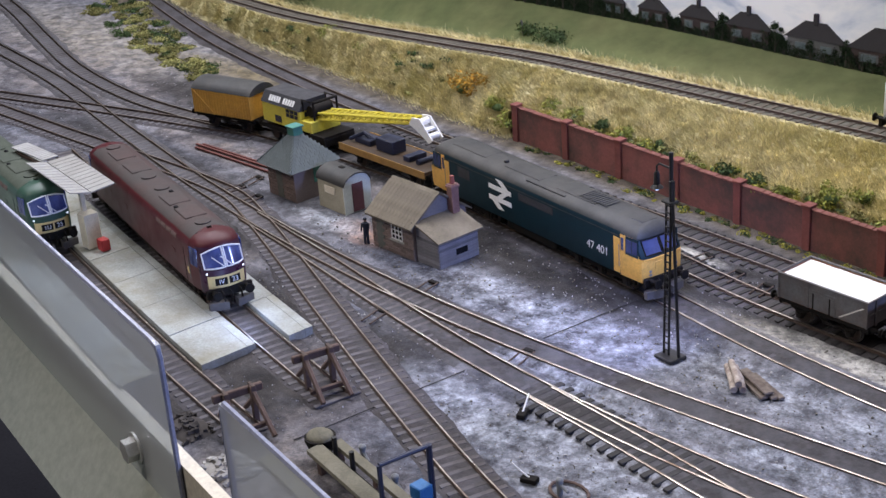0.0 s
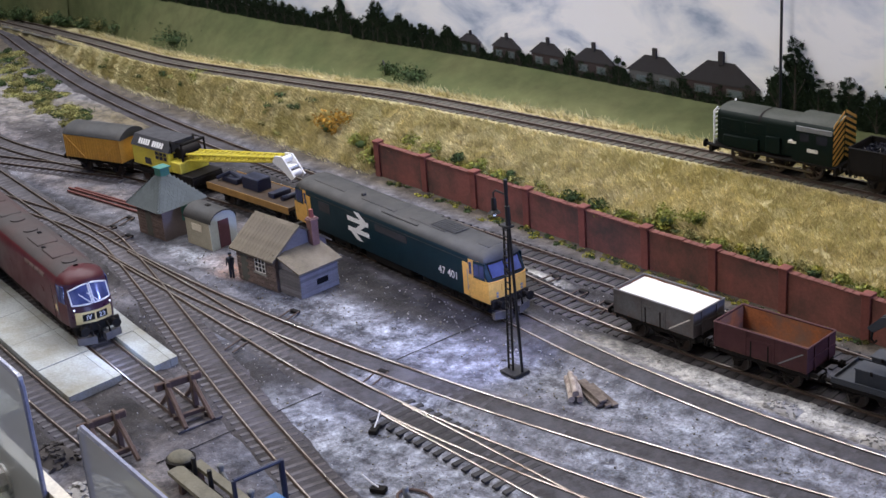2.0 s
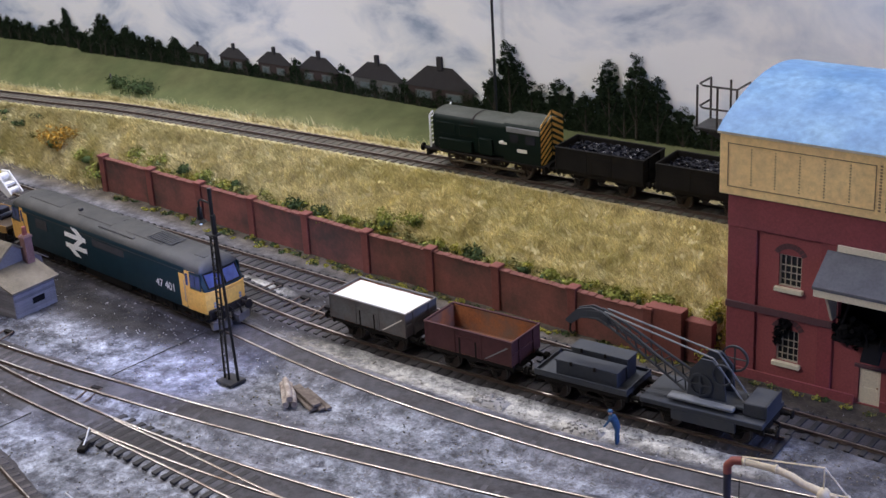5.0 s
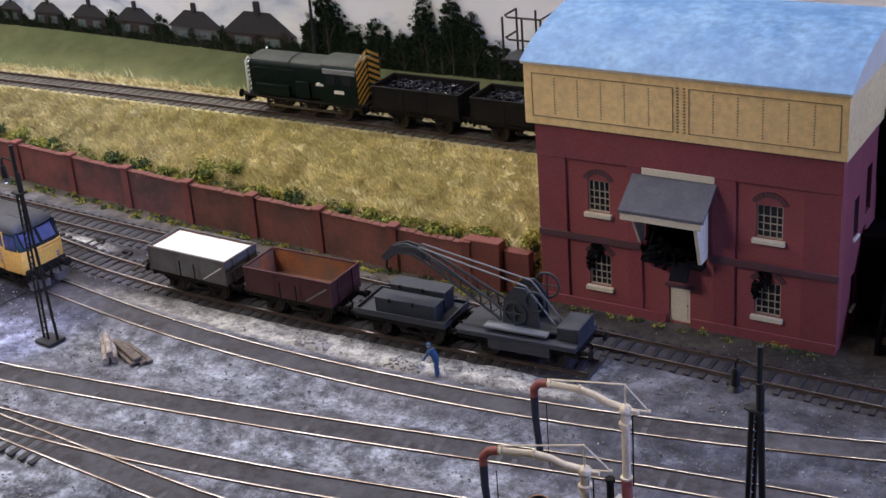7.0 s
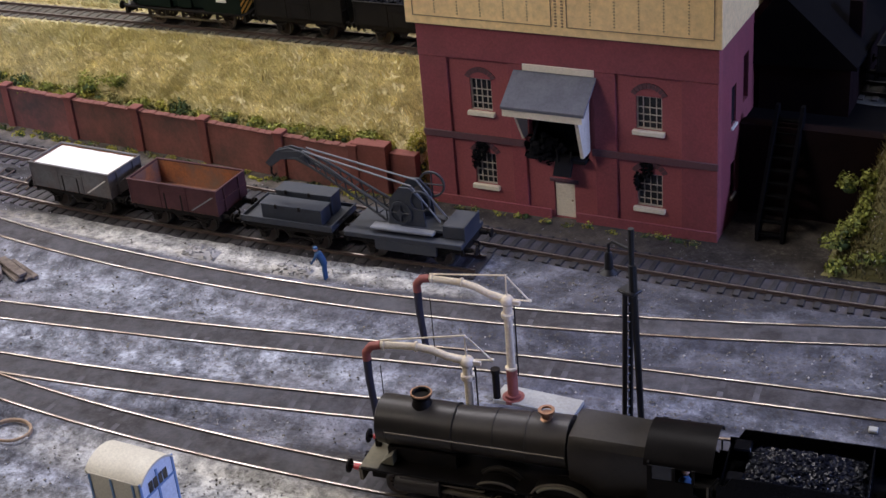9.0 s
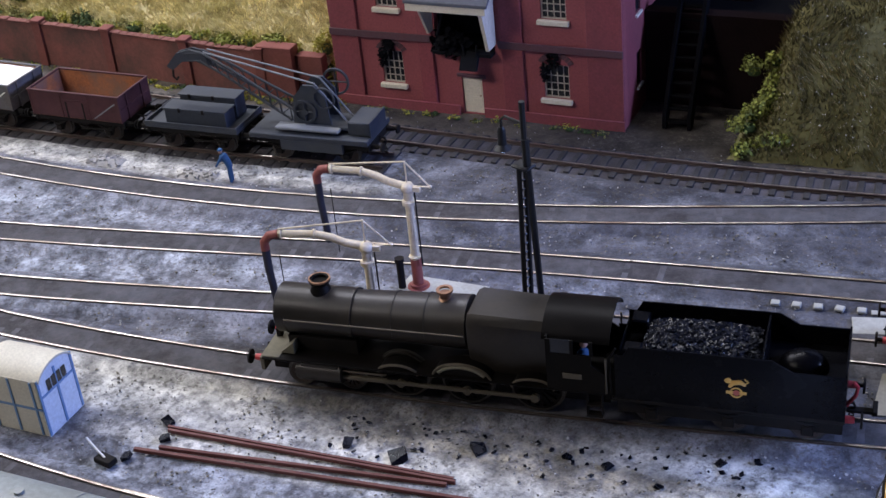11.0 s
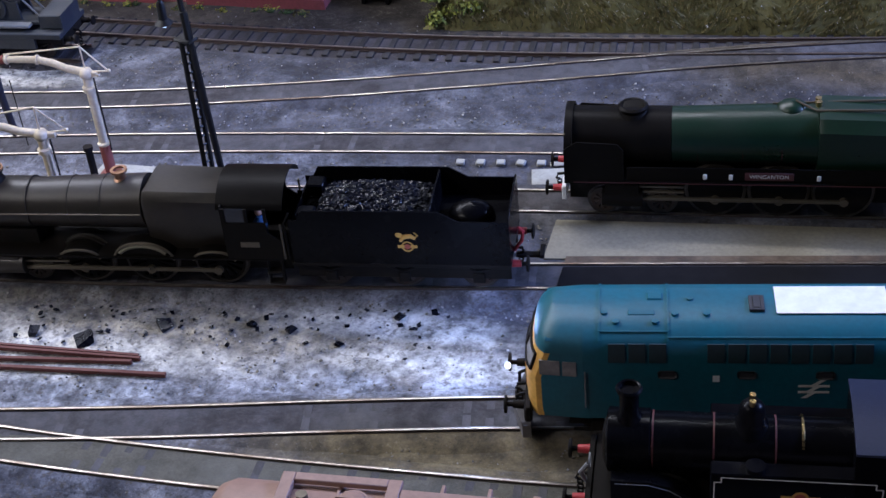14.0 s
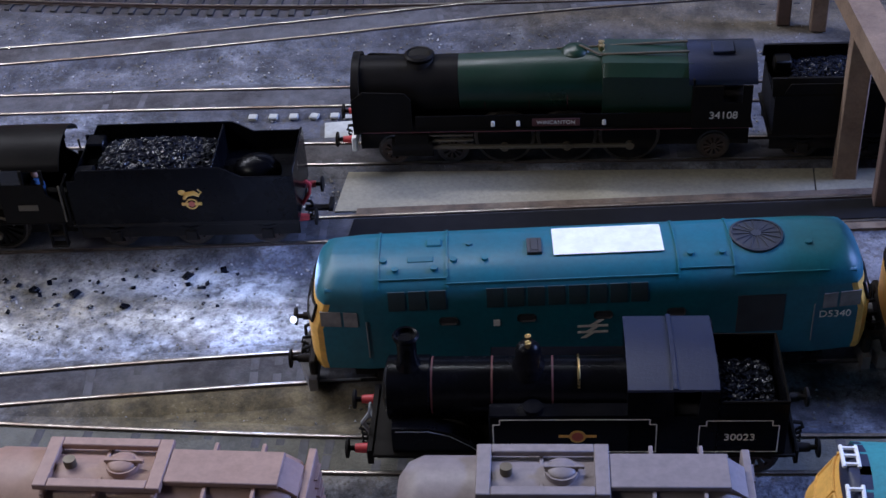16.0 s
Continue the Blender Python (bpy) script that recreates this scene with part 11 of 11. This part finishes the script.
def edge_panel(x0, x1, z0, z1, name, label, material, y_off=0.0, thick=0.25):
    a, c = front_y(x0) + y_off, front_y(x1) + y_off
    sh = Shape().prism([(x0, a), (x1, c), (x1, c - thick), (x0, a - thick)], "z", z0, z1)
    ob = part(name, sh, material, None, label)
    return tagged(ob, category="panel")


for x0, x1 in ((-130, -66.7), (-60.8, -44)):
    ob = edge_panel(x0, x1, -3.4, 5.75, "acrylic_screen", "clear acrylic screen bolted to the board edge", "acrylic", -0.35, 0.22)
    ob["category"] = "screen"
    a, c = front_y(x0) - 0.35, front_y(x1) - 0.35
    part("rim", Shape().tube([(x0 - 0.02, a - 0.11, -3.4), (x0 - 0.02, a - 0.11, 5.5), (x0 + 0.2, a - 0.11, 5.77), (x1 - 0.5, c - 0.11, 5.77), (x1 - 0.12, c - 0.11, 5.62), (x1 + 0.02, c - 0.11, 5.2), (x1 + 0.02, c - 0.11, -3.4)], 0.13, 6), "acrylic_edge", ob, "polished bluish edge of the sheet")
edge_panel(-150, 10, -2.2, 0.15, "edge_batten", "pale timber batten along the board edge", "board_edge_wood", 0.25, 0.58)
fa = Shape().loft([[(x, front_y(x) + o, z) for o, z in ((-0.2, -2.25), (-3.0, -5.7), (-2.8, -6.0), (0.1, -2.6))] for x in (-150, -110, -70, -30, 10)])
tagged(part("fascia_board", fa, "fascia_grey", None, "sloping grey-green fascia board below the layout"), category="panel")
for x in (-98, -71.45):
    t = thing("screen_bolt", "zinc bolt holding the acrylic screen", "bolt", x, front_y(x) - 0.57, -1.25, math.degrees(math.atan(-0.126)), "screen bolts")
    part("washer", Shape().disc((0, -0.1, 0), "y", 0.75, 0.1, 20), "zinc", t)
    part("head", Shape().disc((0, -0.62, 0), "y", 0.55, 0.52, 6), "zinc", t, "hexagonal bolt head")

# ---------------------------------------------------------------- joint between two sections of the layout's board
jt = Shape()
for k in range(22):
    y = 26.0 + 1.05 * k
    x, x_ = -64.95 + 0.085 * (y - 26), -64.95 + 0.085 * (y - 24.95)
    w, o = rnd.uniform(0.012, 0.026), rnd.uniform(-0.02, 0.02)
    jt.add([(x - w + o, y, 0.0), (x + w + o, y, 0.0), (x_ + w + o, y + 1.05, 0.0), (x_ - w + o, y + 1.05, 0.0), (x - w + o, y, 0.036), (x + w + o, y, 0.036), (x_ + w + o, y + 1.05, 0.036), (x_ - w + o, y + 1.05, 0.036)],
           [(4, 5, 6, 7), (0, 1, 5, 4), (1, 2, 6, 5), (2, 3, 7, 6), (3, 0, 4, 7)])
structure("board_joint", jt, "tarred_wood", "dark joint between two sections of the layout board", False, "joint")


def scattered_grit(name, label, material, n_, x0, x1, y0, y1, lo, hi, seed):
    """Loose lumps lying on the ground, thicker in patches."""
    sh = Shape()
    while n_:
        x, y = rnd.uniform(x0, x1), rnd.uniform(y0, y1)
        if noise.noise((x * 0.35, y * 0.6, seed)) + rnd.uniform(-0.4, 0.4) < 0.05:
            continue
        r = rnd.uniform(lo, hi)
        rock(sh, Vector((x, y, r * 0.3)), r, 0.7)
        n_ -= 1
    tagged(part(name, sh, material, None, label, False), category="gravel", kind="stuff")


mat("brown_grit", (0.15, 0.135, 0.105), 0.9, 0, (0.09, 0.08, 0.065), 0.6, 1.5, island=0.45)
scattered_grit("clinker_grit", "loose brown clinker grit on the yard", "brown_grit", 3200, -46, 4, 27.5, 50, 0.02, 0.055, 1.0)
scattered_grit("clinker_grit", "loose brown clinker grit on the yard", "brown_grit", 900, -84, -46, 30, 47.5, 0.025, 0.06, 2.0)
scattered_grit("ash_grit", "loose pale ash and stone chips on the yard", "pale_rubble", 1800, -46, 4, 27.5, 50, 0.02, 0.05, 5.0)
scattered_grit("ash_grit", "loose pale ash and stone chips on the yard", "pale_rubble", 700, -84, -46, 30, 47.5, 0.025, 0.06, 6.0)
